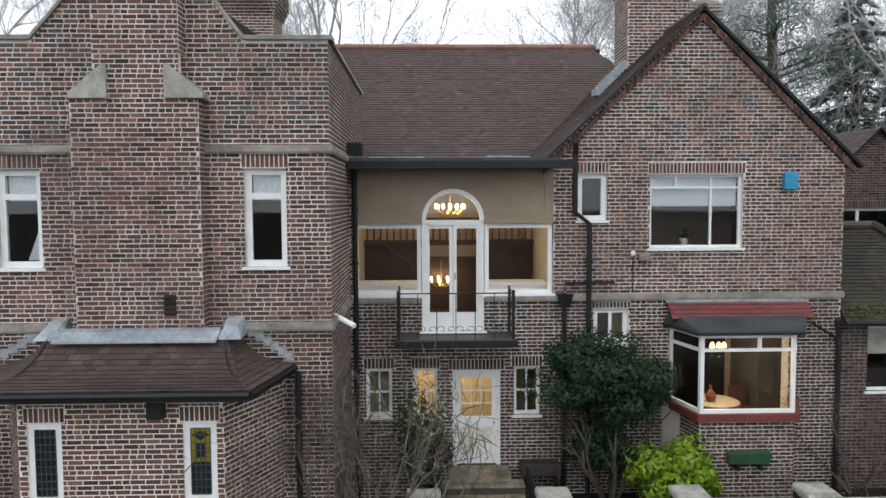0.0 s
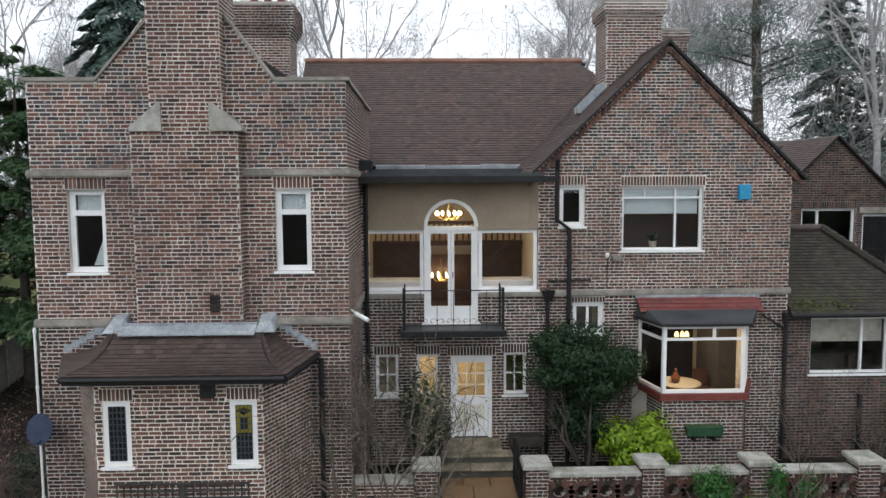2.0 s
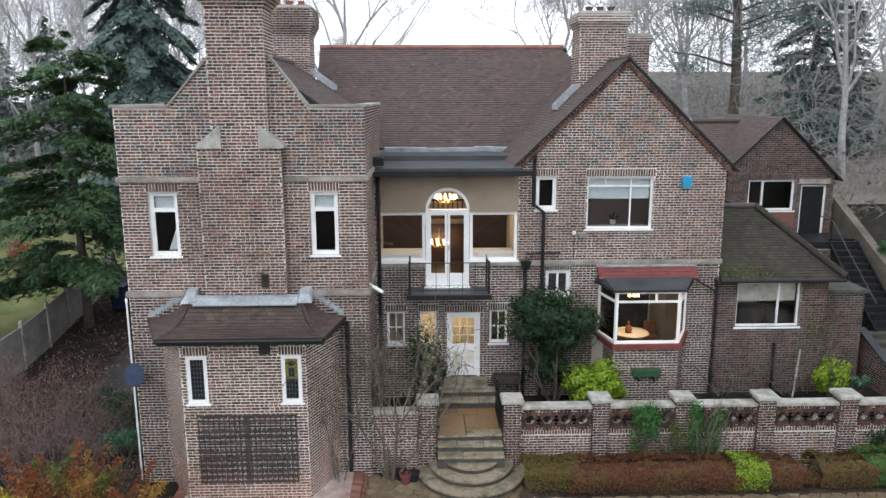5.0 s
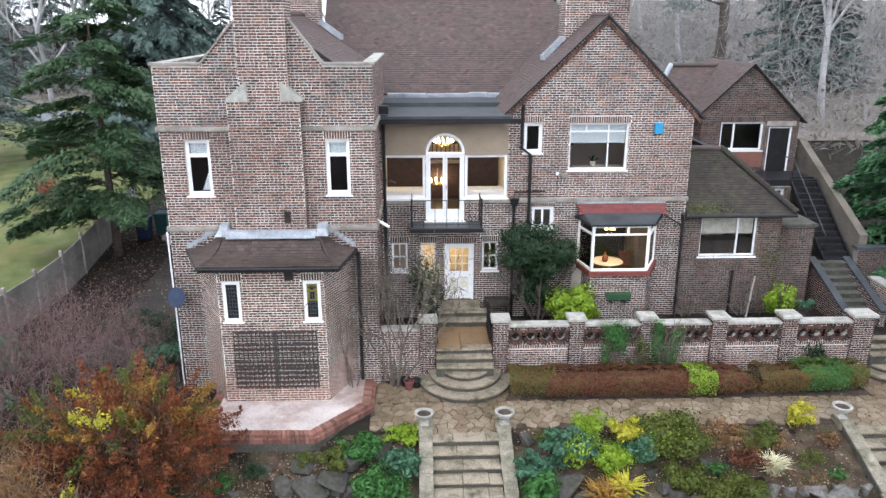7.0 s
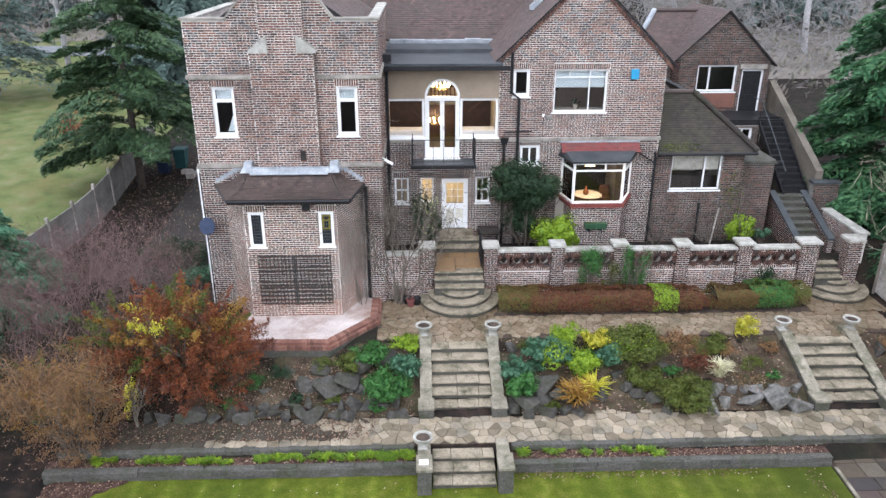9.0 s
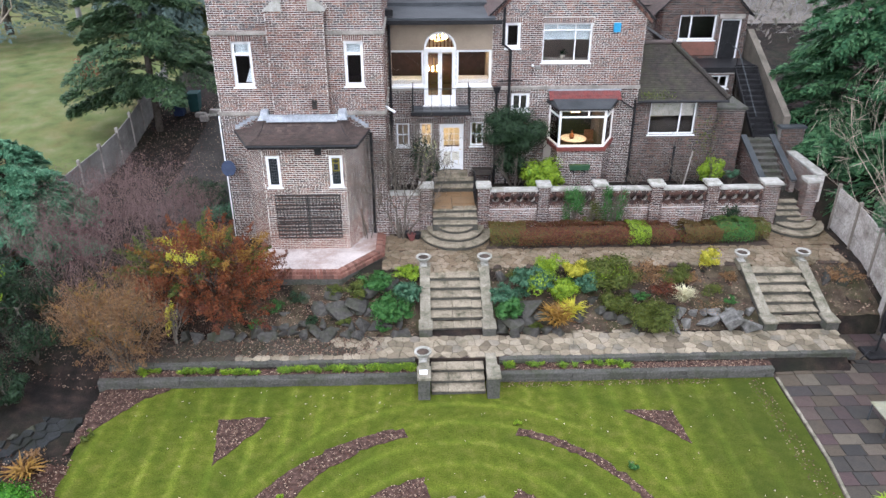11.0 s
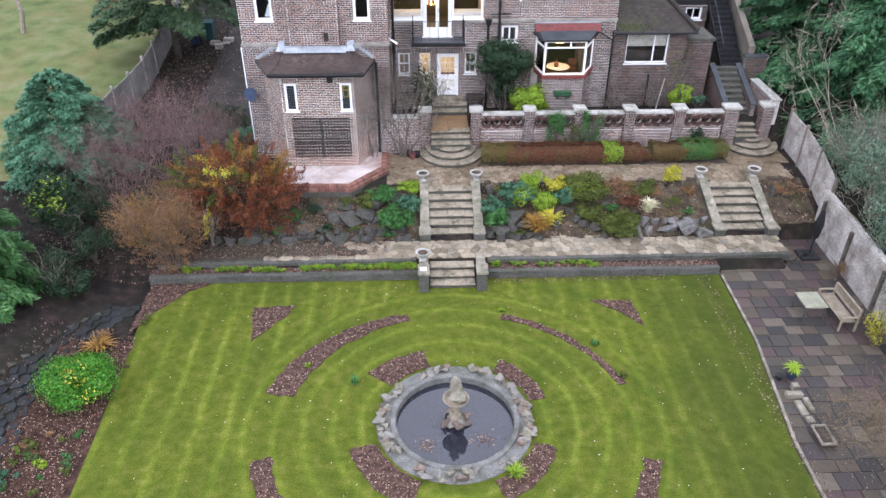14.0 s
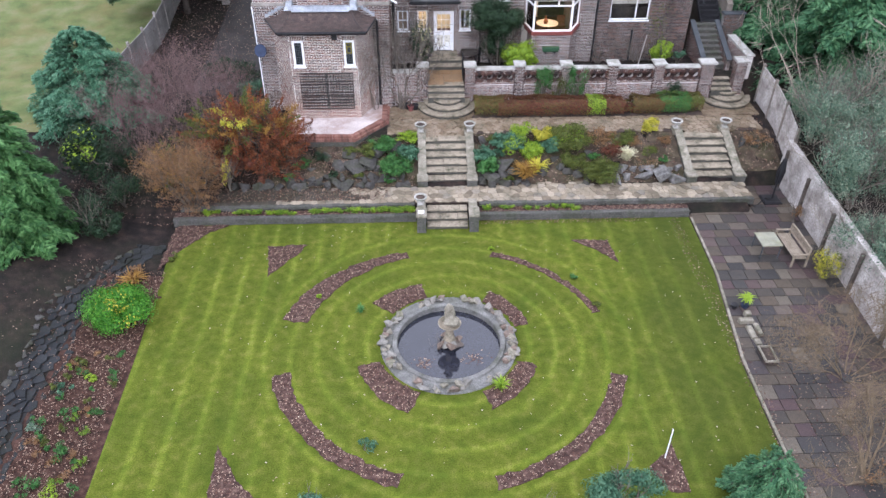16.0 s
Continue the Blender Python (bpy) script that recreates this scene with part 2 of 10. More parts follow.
M_WATER = mat("pond_water", [(0.016, 0.017, 0.023), (0.024, 0.025, 0.032)], 1, 0.03, 0.0, 8, spec=0.7)
M_BARK = mat("bark", [(0.05, 0.04, 0.032), (0.105, 0.09, 0.075)], 5, 0.95, 0.6, 25)
M_TWIG = mat("twig", [(0.085, 0.07, 0.055), (0.16, 0.14, 0.115)], 5, 0.95, 0.2, 25)
M_TWIG_BROWN = mat("brown_twig", [(0.115, 0.085, 0.052), (0.19, 0.145, 0.09)], 5, 0.95, 0.2, 25)
M_TWIG_PALE = mat("pale_twig", [(0.20, 0.17, 0.13), (0.32, 0.28, 0.22)], 5, 0.95, 0.2, 25)


def leaf_mat(name, cols, trans=0.25):
    return mat(name, cols, 2.0, 0.55, 0.0, 20, island=0.75, trans=trans)


L_HOLLY = leaf_mat("holly_leaf", [(0.010, 0.026, 0.013), (0.024, 0.052, 0.022), (0.042, 0.078, 0.036)])
L_LIME = leaf_mat("lime_leaf", [(0.15, 0.24, 0.014), (0.28, 0.40, 0.028), (0.08, 0.165, 0.018)])
L_YELLOW = leaf_mat("yellow_leaf", [(0.35, 0.33, 0.03), (0.52, 0.46, 0.05), (0.25, 0.29, 0.03)])
L_GREEN = leaf_mat("green_leaf", [(0.022, 0.085, 0.022), (0.05, 0.15, 0.035), (0.085, 0.20, 0.05)])
L_BLUEGREEN = leaf_mat("blue_green_leaf", [(0.024, 0.075, 0.042), (0.058, 0.140, 0.080), (0.115, 0.22, 0.125)])
L_GRASS = leaf_mat("grass_blade", [(0.06, 0.13, 0.012), (0.12, 0.21, 0.02), (0.19, 0.26, 0.03)])
L_OLIVE = leaf_mat("olive_leaf", [(0.045, 0.068, 0.012), (0.088, 0.115, 0.020), (0.135, 0.145, 0.03)])
L_ORANGE = leaf_mat("orange_leaf", [(0.13, 0.036, 0.016), (0.24, 0.066, 0.024), (0.11, 0.050, 0.026), (0.31, 0.12, 0.042)])
L_GOLD = leaf_mat("gold_leaf", [(0.22, 0.115, 0.025), (0.34, 0.20, 0.04), (0.17, 0.085, 0.022)])
L_TAN = leaf_mat("tan_leaf", [(0.17, 0.092, 0.040), (0.27, 0.16, 0.075), (0.12, 0.065, 0.034)])
L_RED = leaf_mat("red_hedge_leaf", [(0.07, 0.020, 0.014), (0.13, 0.036, 0.022), (0.17, 0.07, 0.03), (0.05, 0.028, 0.018)])
L_CONIFER = leaf_mat("conifer_needle", [(0.026, 0.058, 0.034), (0.048, 0.095, 0.052), (0.075, 0.130, 0.070)])
L_CONIFER_B = leaf_mat("bright_conifer_needle", [(0.022, 0.082, 0.036), (0.055, 0.145, 0.062), (0.11, 0.225, 0.098)])
L_YOUNG = leaf_mat("young_conifer_spray", [(0.035, 0.115, 0.062), (0.075, 0.19, 0.105), (0.14, 0.28, 0.16)])
L_CYPRESS = leaf_mat("cypress_spray", [(0.026, 0.088, 0.026), (0.065, 0.165, 0.045), (0.13, 0.26, 0.085)])
L_EVERGREEN = leaf_mat("bright_evergreen_leaf", [(0.026, 0.115, 0.010), (0.060, 0.215, 0.017), (0.13, 0.33, 0.032)])
# Needles paled and blued so far conifers carry the haze in their colour.
L_SPRUCE = leaf_mat("haze_pale_needle", [(0.075, 0.115, 0.100), (0.105, 0.155, 0.135), (0.14, 0.195, 0.170)])
L_CEDAR = leaf_mat("cedar_needle", [(0.028, 0.062, 0.030), (0.055, 0.105, 0.048), (0.095, 0.15, 0.065)])
L_GREY = leaf_mat("grey_shrub_leaf", [(0.050, 0.105, 0.070), (0.12, 0.19, 0.125), (0.25, 0.31, 0.21)])

# ---------------- building tools ----------------
class Build:
    """Collects vertices and faces of one mesh."""

    def __init__(s):
        s.v, s.f, s.n = [], [], 0

    def add(s, verts, faces):
        verts = np.asarray(verts, dtype=float).reshape(-1, 3)
        k = s.n
        s.v.append(verts)
        s.f.extend([tuple(i + k for i in f) for f in faces])
        s.n += len(verts)
        return s

    def box(s, x0, x1, y0, y1, z0, z1):
        return s.add([(x, y, z) for z in (z0, z1) for y in (y0, y1) for x in (x0, x1)], [(0, 2, 3, 1), (4, 5, 7, 6), (0, 1, 5, 4), (2, 6, 7, 3), (0, 4, 6, 2), (1, 3, 7, 5)])

    def cbox(s, x0, x1, y0, y1, z0, z1, c=0.015):
        """A box whose upper edges are chamfered."""
        a = [(x0, y0, z0), (x1, y0, z0), (x1, y1, z0), (x0, y1, z0)]
        b = [(x0, y0, z1 - c), (x1, y0, z1 - c), (x1, y1, z1 - c), (x0, y1, z1 - c)]
        t = [(x0 + c, y0 + c, z1), (x1 - c, y0 + c, z1), (x1 - c, y1 - c, z1), (x0 + c, y1 - c, z1)]
        f = [(3, 2, 1, 0), (8, 9, 10, 11)]
        for i in range(4):
            j = (i + 1) % 4
            f += [(i, j, 4 + j, 4 + i), (4 + i, 4 + j, 8 + j, 8 + i)]
        return s.add(a + b + t, f)

    def prism(s, poly, z0, z1, c=0.0, z1s=None):
        """A plan polygon (anticlockwise) raised from z0 to z1, with a chamfer c at the top."""
        n = len(poly)
        p = np.array(poly, float)
        mid = p.mean(0)
        zs = z1s or [z1] * n
        rows = [np.c_[p, np.full(n, z0)], np.c_[p, np.array(zs) - c]]
        if c:
            d = mid - p
            rows.append(np.c_[p + d / np.maximum(np.linalg.norm(d, axis=1)[:, None], 1e-6) * c * 1.4, np.array(zs)])
        f = [tuple(range(n - 1, -1, -1)), tuple(range((len(rows) - 1) * n, len(rows) * n))]
        for r in range(len(rows) - 1):
            f += [(r * n + i, r * n + (i + 1) % n, (r + 1) * n + (i + 1) % n, (r + 1) * n + i) for i in range(n)]
        return s.add(np.vstack(rows), f)

    def hexa(s, lower, upper):
        """A block between two rings of equal length."""
        n = len(lower)
        return s.add(list(lower) + list(upper), [tuple(range(n - 1, -1, -1)), tuple(range(n, 2 * n))] + [(i, (i + 1) % n, n + (i + 1) % n, n + i) for i in range(n)])

    def tube(s, pts, rad, n=6, caps=True):
        pts = np.array(pts, float)
        rad = np.broadcast_to(np.array(rad, float), (len(pts),))
        d = np.gradient(pts, axis=0)
        d /= np.maximum(np.linalg.norm(d, axis=1)[:, None], 1e-9)
        ref = np.where(np.abs(d[:, 2:3]) < 0.9, [[0, 0, 1.0]], [[1.0, 0, 0]])
        a = np.cross(d, ref)
        a /= np.maximum(np.linalg.norm(a, axis=1)[:, None], 1e-9)
        b = np.cross(d, a)
        t = np.arange(n) * 2 * math.pi / n
        ring = pts[:, None] + rad[:, None, None] * (np.cos(t)[None, :, None] * a[:, None] + np.sin(t)[None, :, None] * b[:, None])
        f = [(r * n + i, r * n + (i + 1) % n, (r + 1) * n + (i + 1) % n, (r + 1) * n + i) for r in range(len(pts) - 1) for i in range(n)]
        if caps:
            f += [tuple(range(n - 1, -1, -1)), tuple(range((len(pts) - 1) * n, len(pts) * n))]
        return s.add(ring.reshape(-1, 3), f)

    def lathe(s, c, prof, n=20):
        """A turned form about the upright through c; prof: (radius, height)."""
        t = np.arange(n) * 2 * math.pi / n
        v = [(c[0] + r * math.cos(a), c[1] + r * math.sin(a), c[2] + h) for r, h in prof for a in t]
        m = len(prof)
        f = [(r * n + i, r * n + (i + 1) % n, (r + 1) * n + (i + 1) % n, (r + 1) * n + i) for r in range(m - 1) for i in range(n)]
        return s.add(v, f + [tuple(range(n - 1, -1, -1)), tuple(range((m - 1) * n, m * n))])

    def rock(s, c, r, rng, flat=0.7, n=9):
        """An angular quarried stone with blunted corners."""
        bm = bmesh.new()
        turn = Euler((rng.normal(0, 0.2), rng.normal(0, 0.2), rng.uniform(0, 6.28))).to_matrix()
        ax = rng.uniform(0.8, 1.25, 3)
        for i in range(n):
            d = rng.normal(size=3)
            d = d / np.abs(d).max() * 0.55 + d / np.linalg.norm(d) * 0.45
            for k in range(4):
                q = d + rng.normal(0, 0.075, 3)
                bm.verts.new(turn @ Vector((q[0] * ax[0] * r, q[1] * ax[1] * r, q[2] * ax[2] * r * flat)))
        hull = bmesh.ops.convex_hull(bm, input=bm.verts)
        bmesh.ops.delete(bm, geom=[g for g in bm.verts if not g.link_faces], context="VERTS")
        bm.verts.index_update()
        vs = [(v.co.x + c[0], v.co.y + c[1], v.co.z + c[2]) for v in bm.verts]
        fs = [tuple(v.index for v in g.verts) for g in bm.faces]
        bm.free()
        return s.add(vs, fs)

    def quads(s, q):
        """Loose quads: an array n x 4 x 3."""
        q = np.asarray(q)
        return s.add(q.reshape(-1, 3), [(4 * i, 4 * i + 1, 4 * i + 2, 4 * i + 3) for i in range(len(q))])

    def data(s, name, smooth=False):
        me = bpy.data.meshes.new(name)
        me.from_pydata(np.vstack(s.v).tolist() if s.v else [], [], s.f)
        if smooth:
            me.polygons.foreach_set("use_smooth", [True] * len(me.polygons))
        me.update()
        return me


def part(name, b, material, parent=None, label="", smooth=False):
    """Links a Build as one mesh object, under a thing or a part. Its vertices are in the world's metres."""
    me = b.data(name, smooth)
    me.materials.append(material)
    ob = new(name, me)
    if parent is not None:
        ob.parent = parent
        base = parent.matrix_basis.copy()
        up = parent.parent
        inv = parent.matrix_parent_inverse.copy()
        m = inv @ base
        while up is not None:
            m = up.matrix_parent_inverse @ up.matrix_basis @ m
            up = up.parent
        ob.matrix_parent_inverse = m.inverted()
    if label:
        tagged(ob, label)
    return ob


def thing(name, at, label, category, group="", kind=""):
    """An Empty at a thing's base, that parents its parts."""
    e = new(name)
    e.empty_display_size = 0.2
    e.matrix_basis = Matrix.Translation(at)
    return tagged(e, label, category, group, kind)


def solid(name, b, material, label, category, group="", kind="", smooth=False):
    return tagged(part(name, b, material, None, "", smooth), label, category, group, kind)


def frame_of(o, ang):
    """The local axes of a wall that starts at o and runs at ang degrees: along, inwards."""
    c, s_ = math.cos(radians(ang)), math.sin(radians(ang))
    return np.array([o[0], o[1], 0.0]), np.array([c, s_, 0.0]), np.array([-s_, c, 0.0])


def local_box(b, fr, u0, u1, w0, w1, z0, z1):
    o, u, w = fr
    p = lambda a, c, z: o + u * a + w * c + np.array([0, 0, z])
    return b.hexa([p(u0, w0, z0), p(u1, w0, z0), p(u1, w1, z0), p(u0, w1, z0)], [p(u0, w0, z1), p(u1, w0, z1), p(u1, w1, z1), p(u0, w1, z1)])


def outline_at(outline, z):
    zs = [r[0] for r in outline]
    return np.interp(z, zs, [r[1] for r in outline]), np.interp(z, zs, [r[2] for r in outline])


COURSE, LONG, SHORT, JOINT, UPRIGHT = 0.075, 0.225, 0.1125, 0.0135, 0.0105


def lay_bricks(outline, holes, soldiers, seed, z_start=None):
    """The bricks of a wall as rows of u0, u1, z0, z1, bonded course by course and cut at the openings."""
    rng = np.random.default_rng(seed)
    out = []
    zlo, zhi = outline[0][0], outline[-1][0]
    k = 0
    z = math.floor(zlo / COURSE) * COURSE
    while z < zhi - 0.02:
        za, zb = max(z + JOINT / 2, zlo + 0.003), min(z + COURSE - JOINT / 2, zhi - 0.003)
        k = round(z / COURSE)
        z += COURSE
        if zb - za < 0.02:
            continue
        a0, a1 = outline_at(outline, za)
        b0, b1 = outline_at(outline, zb)
        segs = [(max(a0, b0), min(a1, b1), za, zb)]
        for h0, h1, g0, g1 in list(holes) + list(soldiers):
            nxt = []
            for s0, s1, y0, y1 in segs:
                if h1 <= s0 or h0 >= s1 or g1 <= y0 or g0 >= y1:
                    nxt.append((s0, s1, y0, y1))
                    continue
                if h0 > s0:
                    nxt.append((s0, h0, y0, y1))
                if h1 < s1:
                    nxt.append((h1, s1, y0, y1))
                if g0 - y0 > 0.02:
                    nxt.append((max(s0, h0), min(s1, h1), y0, g0 - 0.006))
                if y1 - g1 > 0.02:
                    nxt.append((max(s0, h0), min(s1, h1), g1 + 0.006, y1))
            segs = nxt
        shift = (k % 2) * LONG / 2 + ((k * 7) % 5) * 0.008
        for s0, s1, y0, y1 in segs:
            if s1 - s0 < 0.04:
                continue
            j = math.floor((s0 - shift) / LONG) - 1
            while shift + j * LONG < s1:
                base = shift + j * LONG
                j += 1
                cuts = ((0, SHORT), (SHORT, LONG)) if rng.random() < 0.36 else ((0, LONG),)
                for d0, d1 in cuts:
                    u0, u1 = max(base + d0 + UPRIGHT / 2, s0), min(base + d1 - UPRIGHT / 2, s1)
                    if u1 - u0 > 0.03:
                        out.append((u0, u1, y0 + rng.normal(0, 0.0012), y1 + rng.normal(0, 0.0012)))
    for h0, h1, g0, g1 in soldiers:
        n = max(2, round((h1 - h0) / COURSE))
        w = (h1 - h0) / n
        out += [(h0 + i * w + JOINT / 2, h0 + (i + 1) * w - JOINT / 2, g0 + 0.005, g1 - 0.005) for i in range(n)]
    return np.array(out).reshape(-1, 4)


def brick_mesh(name, bricks, fr, material, parent, proud=0.0018, label=""):
    """Bricks joined into one part: each with its five outer faces."""
    o, u, w = fr
    rng = np.random.default_rng(len(bricks))
    n = len(bricks)
    pr = -(proud + rng.uniform(-0.001, 0.001, n))
    v = np.zeros((n, 8, 3))
    for i, (cu, cz) in enumerate(((0, 2), (1, 2), (1, 3), (0, 3))):
        du = 0.0025 * (1 if cu == 0 else -1)
        dz = 0.0025 * (1 if cz == 2 else -1)
        v[:, i] = o + (bricks[:, cu] + du)[:, None] * u + pr[:, None] * w
        v[:, i, 2] += bricks[:, cz] + dz
        v[:, 4 + i] = o + bricks[:, cu][:, None] * u + 0.004 * w
        v[:, 4 + i, 2] += bricks[:, cz]
    k = (np.arange(n) * 8)[:, None, None]
    f = np.array([(0, 1, 2, 3), (0, 4, 5, 1), (1, 5, 6, 2), (2, 6, 7, 3), (3, 7, 4, 0)])[None] + k
    b = Build()
    b.v.append(v.reshape(-1, 3))
    b.f = [tuple(x) for x in f.reshape(-1, 4).tolist()]
    b.n = n * 8
    ob = part(name, b, material, parent, label)
    tagged(ob, kind="stuff")
    return ob


PIECES = []


def brick_wall(name, o, ang, outline, holes=(), soldiers=(), thick=0.3, seed=1, label="", brick=None, singles=None, category="wall", kind="structure", parent=None, dark_below=None, mortar=None, red_below=None, diaper=None):
    """A wall of real thickness with openings through it and bricks proud of its joints. outline: (z, left, right) upwards. singles: a stretch whose bricks stand alone."""
    fr = frame_of(o, ang)
    b = Build()
    cuts = sorted({r[0] for r in outline} | {z for h in holes for z in h[2:] if outline[0][0] < z < outline[-1][0]})
    for za, zb in zip(cuts, cuts[1:]):
        if zb - za < 1e-4:
            continue
        a0, a1 = outline_at(outline, za + 1e-5)
        b0, b1 = outline_at(outline, zb - 1e-5)
        edges = sorted([(h[0], h[1]) for h in holes if h[2] < (za + zb) / 2 < h[3]])
        lo = (a0, b0)
        spans = []
        for h0, h1 in edges:
            spans.append((lo[0], lo[1], h0, h0))
            lo = (h1, h1)
        spans.append((lo[0], lo[1], a1, b1))
        for p0, q0, p1, q1 in spans:
            if p1 - p0 < 1e-3 and q1 - q0 < 1e-3:
                continue
            oo, u, w = fr
            pt = lambda uu, ww, z: oo + u * uu + w * ww + np.array([0, 0, z])
            b.hexa([pt(p0, 0, za), pt(p1, 0, za), pt(p1, thick, za), pt(p0, thick, za)], [pt(q0, 0, zb), pt(q1, 0, zb), pt(q1, thick, zb), pt(q0, thick, zb)])
    wall = part(name, b, mortar or M_MORTAR, parent)
    if parent is None:
        tagged(wall, label or "dark red-brown brick wall with pale mortar joints", category, "", kind)
    br = lay_bricks(outline, holes, soldiers, seed)
    if singles:
        cu, cz = (br[:, 0] + br[:, 1]) / 2, (br[:, 2] + br[:, 3]) / 2
        full = np.isclose(br[:, 1] - br[:, 0], LONG - UPRIGHT, atol=1e-4) & (br[:, 3] - br[:, 2] > 0.058) & (br[:, 3] - br[:, 2] < 0.07)
        pick = full & (cu > singles[0]) & (cu < singles[1]) & (cz > singles[2]) & (cz < singles[3])
        PIECES.append((wall, fr, br[pick]))
        br = br[~pick]
    # On annexe and yard walls the darker brick also imitates shade.
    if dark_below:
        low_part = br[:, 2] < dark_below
        brick_mesh("brickwork", br[low_part], fr, M_BRICK_DARK, wall, label="brickwork in the darker brick")
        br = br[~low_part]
    if diaper:
        cu, cz = (br[:, 0] + br[:, 1]) / 2, (br[:, 2] + br[:, 3]) / 2
        d1, d2 = ((cu - diaper[1]) / 0.95 + cz / 1.25) % 1.0, ((cu - diaper[1]) / 0.95 - cz / 1.25) % 1.0
        burnt = (cz > diaper[0]) & ((np.abs(d1 - 0.5) < 0.075) | (np.abs(d2 - 0.5) < 0.075))
        brick_mesh("brickwork", br[burnt], fr, M_BRICK_BURNT, wall, label="grey burnt headers laid in diamonds")
        br = br[~burnt]
    if red_below:
        low_part = br[:, 2] < red_below + 0.12 * np.sin(br[:, 0] * 2.1)
        brick_mesh("brickwork", br[low_part], fr, M_BRICK_RED, wall, label="redder newer brickwork near the ground")
        br = br[~low_part]
    if len(br):
        brick_mesh("brickwork", br, fr, brick or M_BRICK, wall)
    return wall


def tile_roof(name, o, udir, sdir, outline, gauge=0.105, width=0.17, material=None, seed=1, label="", parent=None, thick=0.1, sag=0.0):
    """A tiled slope: o its lower corner, udir along the eaves, sdir up the slope; outline: (s, left, right) up the slope."""
    rng = np.random.default_rng(seed)
    o, u, s_ = np.array(o, float), np.array(udir, float), np.array(sdir, float)
    u /= np.linalg.norm(u)
    s_ /= np.linalg.norm(s_)
    nrm = np.cross(u, s_)
    if nrm[2] < 0:
        nrm = -nrm
    top_s = outline[-1][0]
    if sag:
        outline = [(top_s * i / 8, *outline_at(outline, top_s * i / 8)) for i in range(9)]
    lift = lambda s: nrm * (-sag * math.sin(math.pi * min(1.0, max(0.0, s / top_s))))
    b = Build()
    for (sa, la, ra), (sb, lb, rb) in zip(outline, outline[1:]):
        P = lambda s, uu, d: o + u * uu + s_ * s + nrm * d + lift(s)
        b.hexa([P(sa, la, -thick), P(sa, ra, -thick), P(sb, rb, -thick), P(sb, lb, -thick)], [P(sa, la, 0), P(sa, ra, 0), P(sb, rb, 0), P(sb, lb, 0)])
    roof = part(name, b, M_BLACK, parent)
    if parent is None:
        tagged(roof, label or "weathered brown clay tile roof slope", "roof", "", "structure")
    q = []
    s, k = outline[0][0], 0
    while s < outline[-1][0] - 0.03:
        se = min(s + gauge, outline[-1][0])
        l0, r0 = outline_at(outline, s)
        l1, r1 = outline_at(outline, se)
        shift = (k % 2) * width / 2
        j = math.floor((min(l0, l1) - shift) / width)
        while True:
            t0 = shift + j * width
            t1 = t0 + width - 0.006
            j += 1
            if t0 > max(r0, r1):
                break
            a0, a1, c0, c1 = max(t0, l0), min(t1, r0), max(t0, l1), min(t1, r1)
            if a1 - a0 < 0.02 and c1 - c0 < 0.02:
                continue
            a1, c1 = max(a1, a0), max(c1, c0)
            h = 0.022 + rng.uniform(-0.004, 0.005)
            g = h + rng.uniform(-0.003, 0.003)
            P = lambda ss, uu, d: o + u * uu + s_ * ss + nrm * d + lift(ss)
            s_lo = s - 0.012 + rng.uniform(-0.005, 0.005)
            q.append([P(s_lo, a0, h), P(s_lo, a1, g), P(se, c1, 0.006), P(se, c0, 0.006), P(s_lo, a0, 0.0), P(s_lo, a1, 0.0)])
        s += gauge
        k += 1
    q = np.array(q)
    n = len(q)
    kk = (np.arange(n) * 6)[:, None]
    bb = Build()
    bb.v.append(q.reshape(-1, 3))
    bb.n = 6 * n
    bb.f = [tuple(x) for x in (np.array([0, 1, 2, 3])[None] + kk).tolist()] + [tuple(x) for x in (np.array([4, 5, 1, 0])[None] + kk).tolist()] + [tuple(x) for x in (np.array([5, 2, 1])[None] + kk).tolist()] + [tuple(x) for x in (np.array([4, 0, 3])[None] + kk).tolist()]
    t = part("tiles", bb, material or M_TILE, roof)
    tagged(t, kind="stuff")
    return roof


WINDOWS = [0]


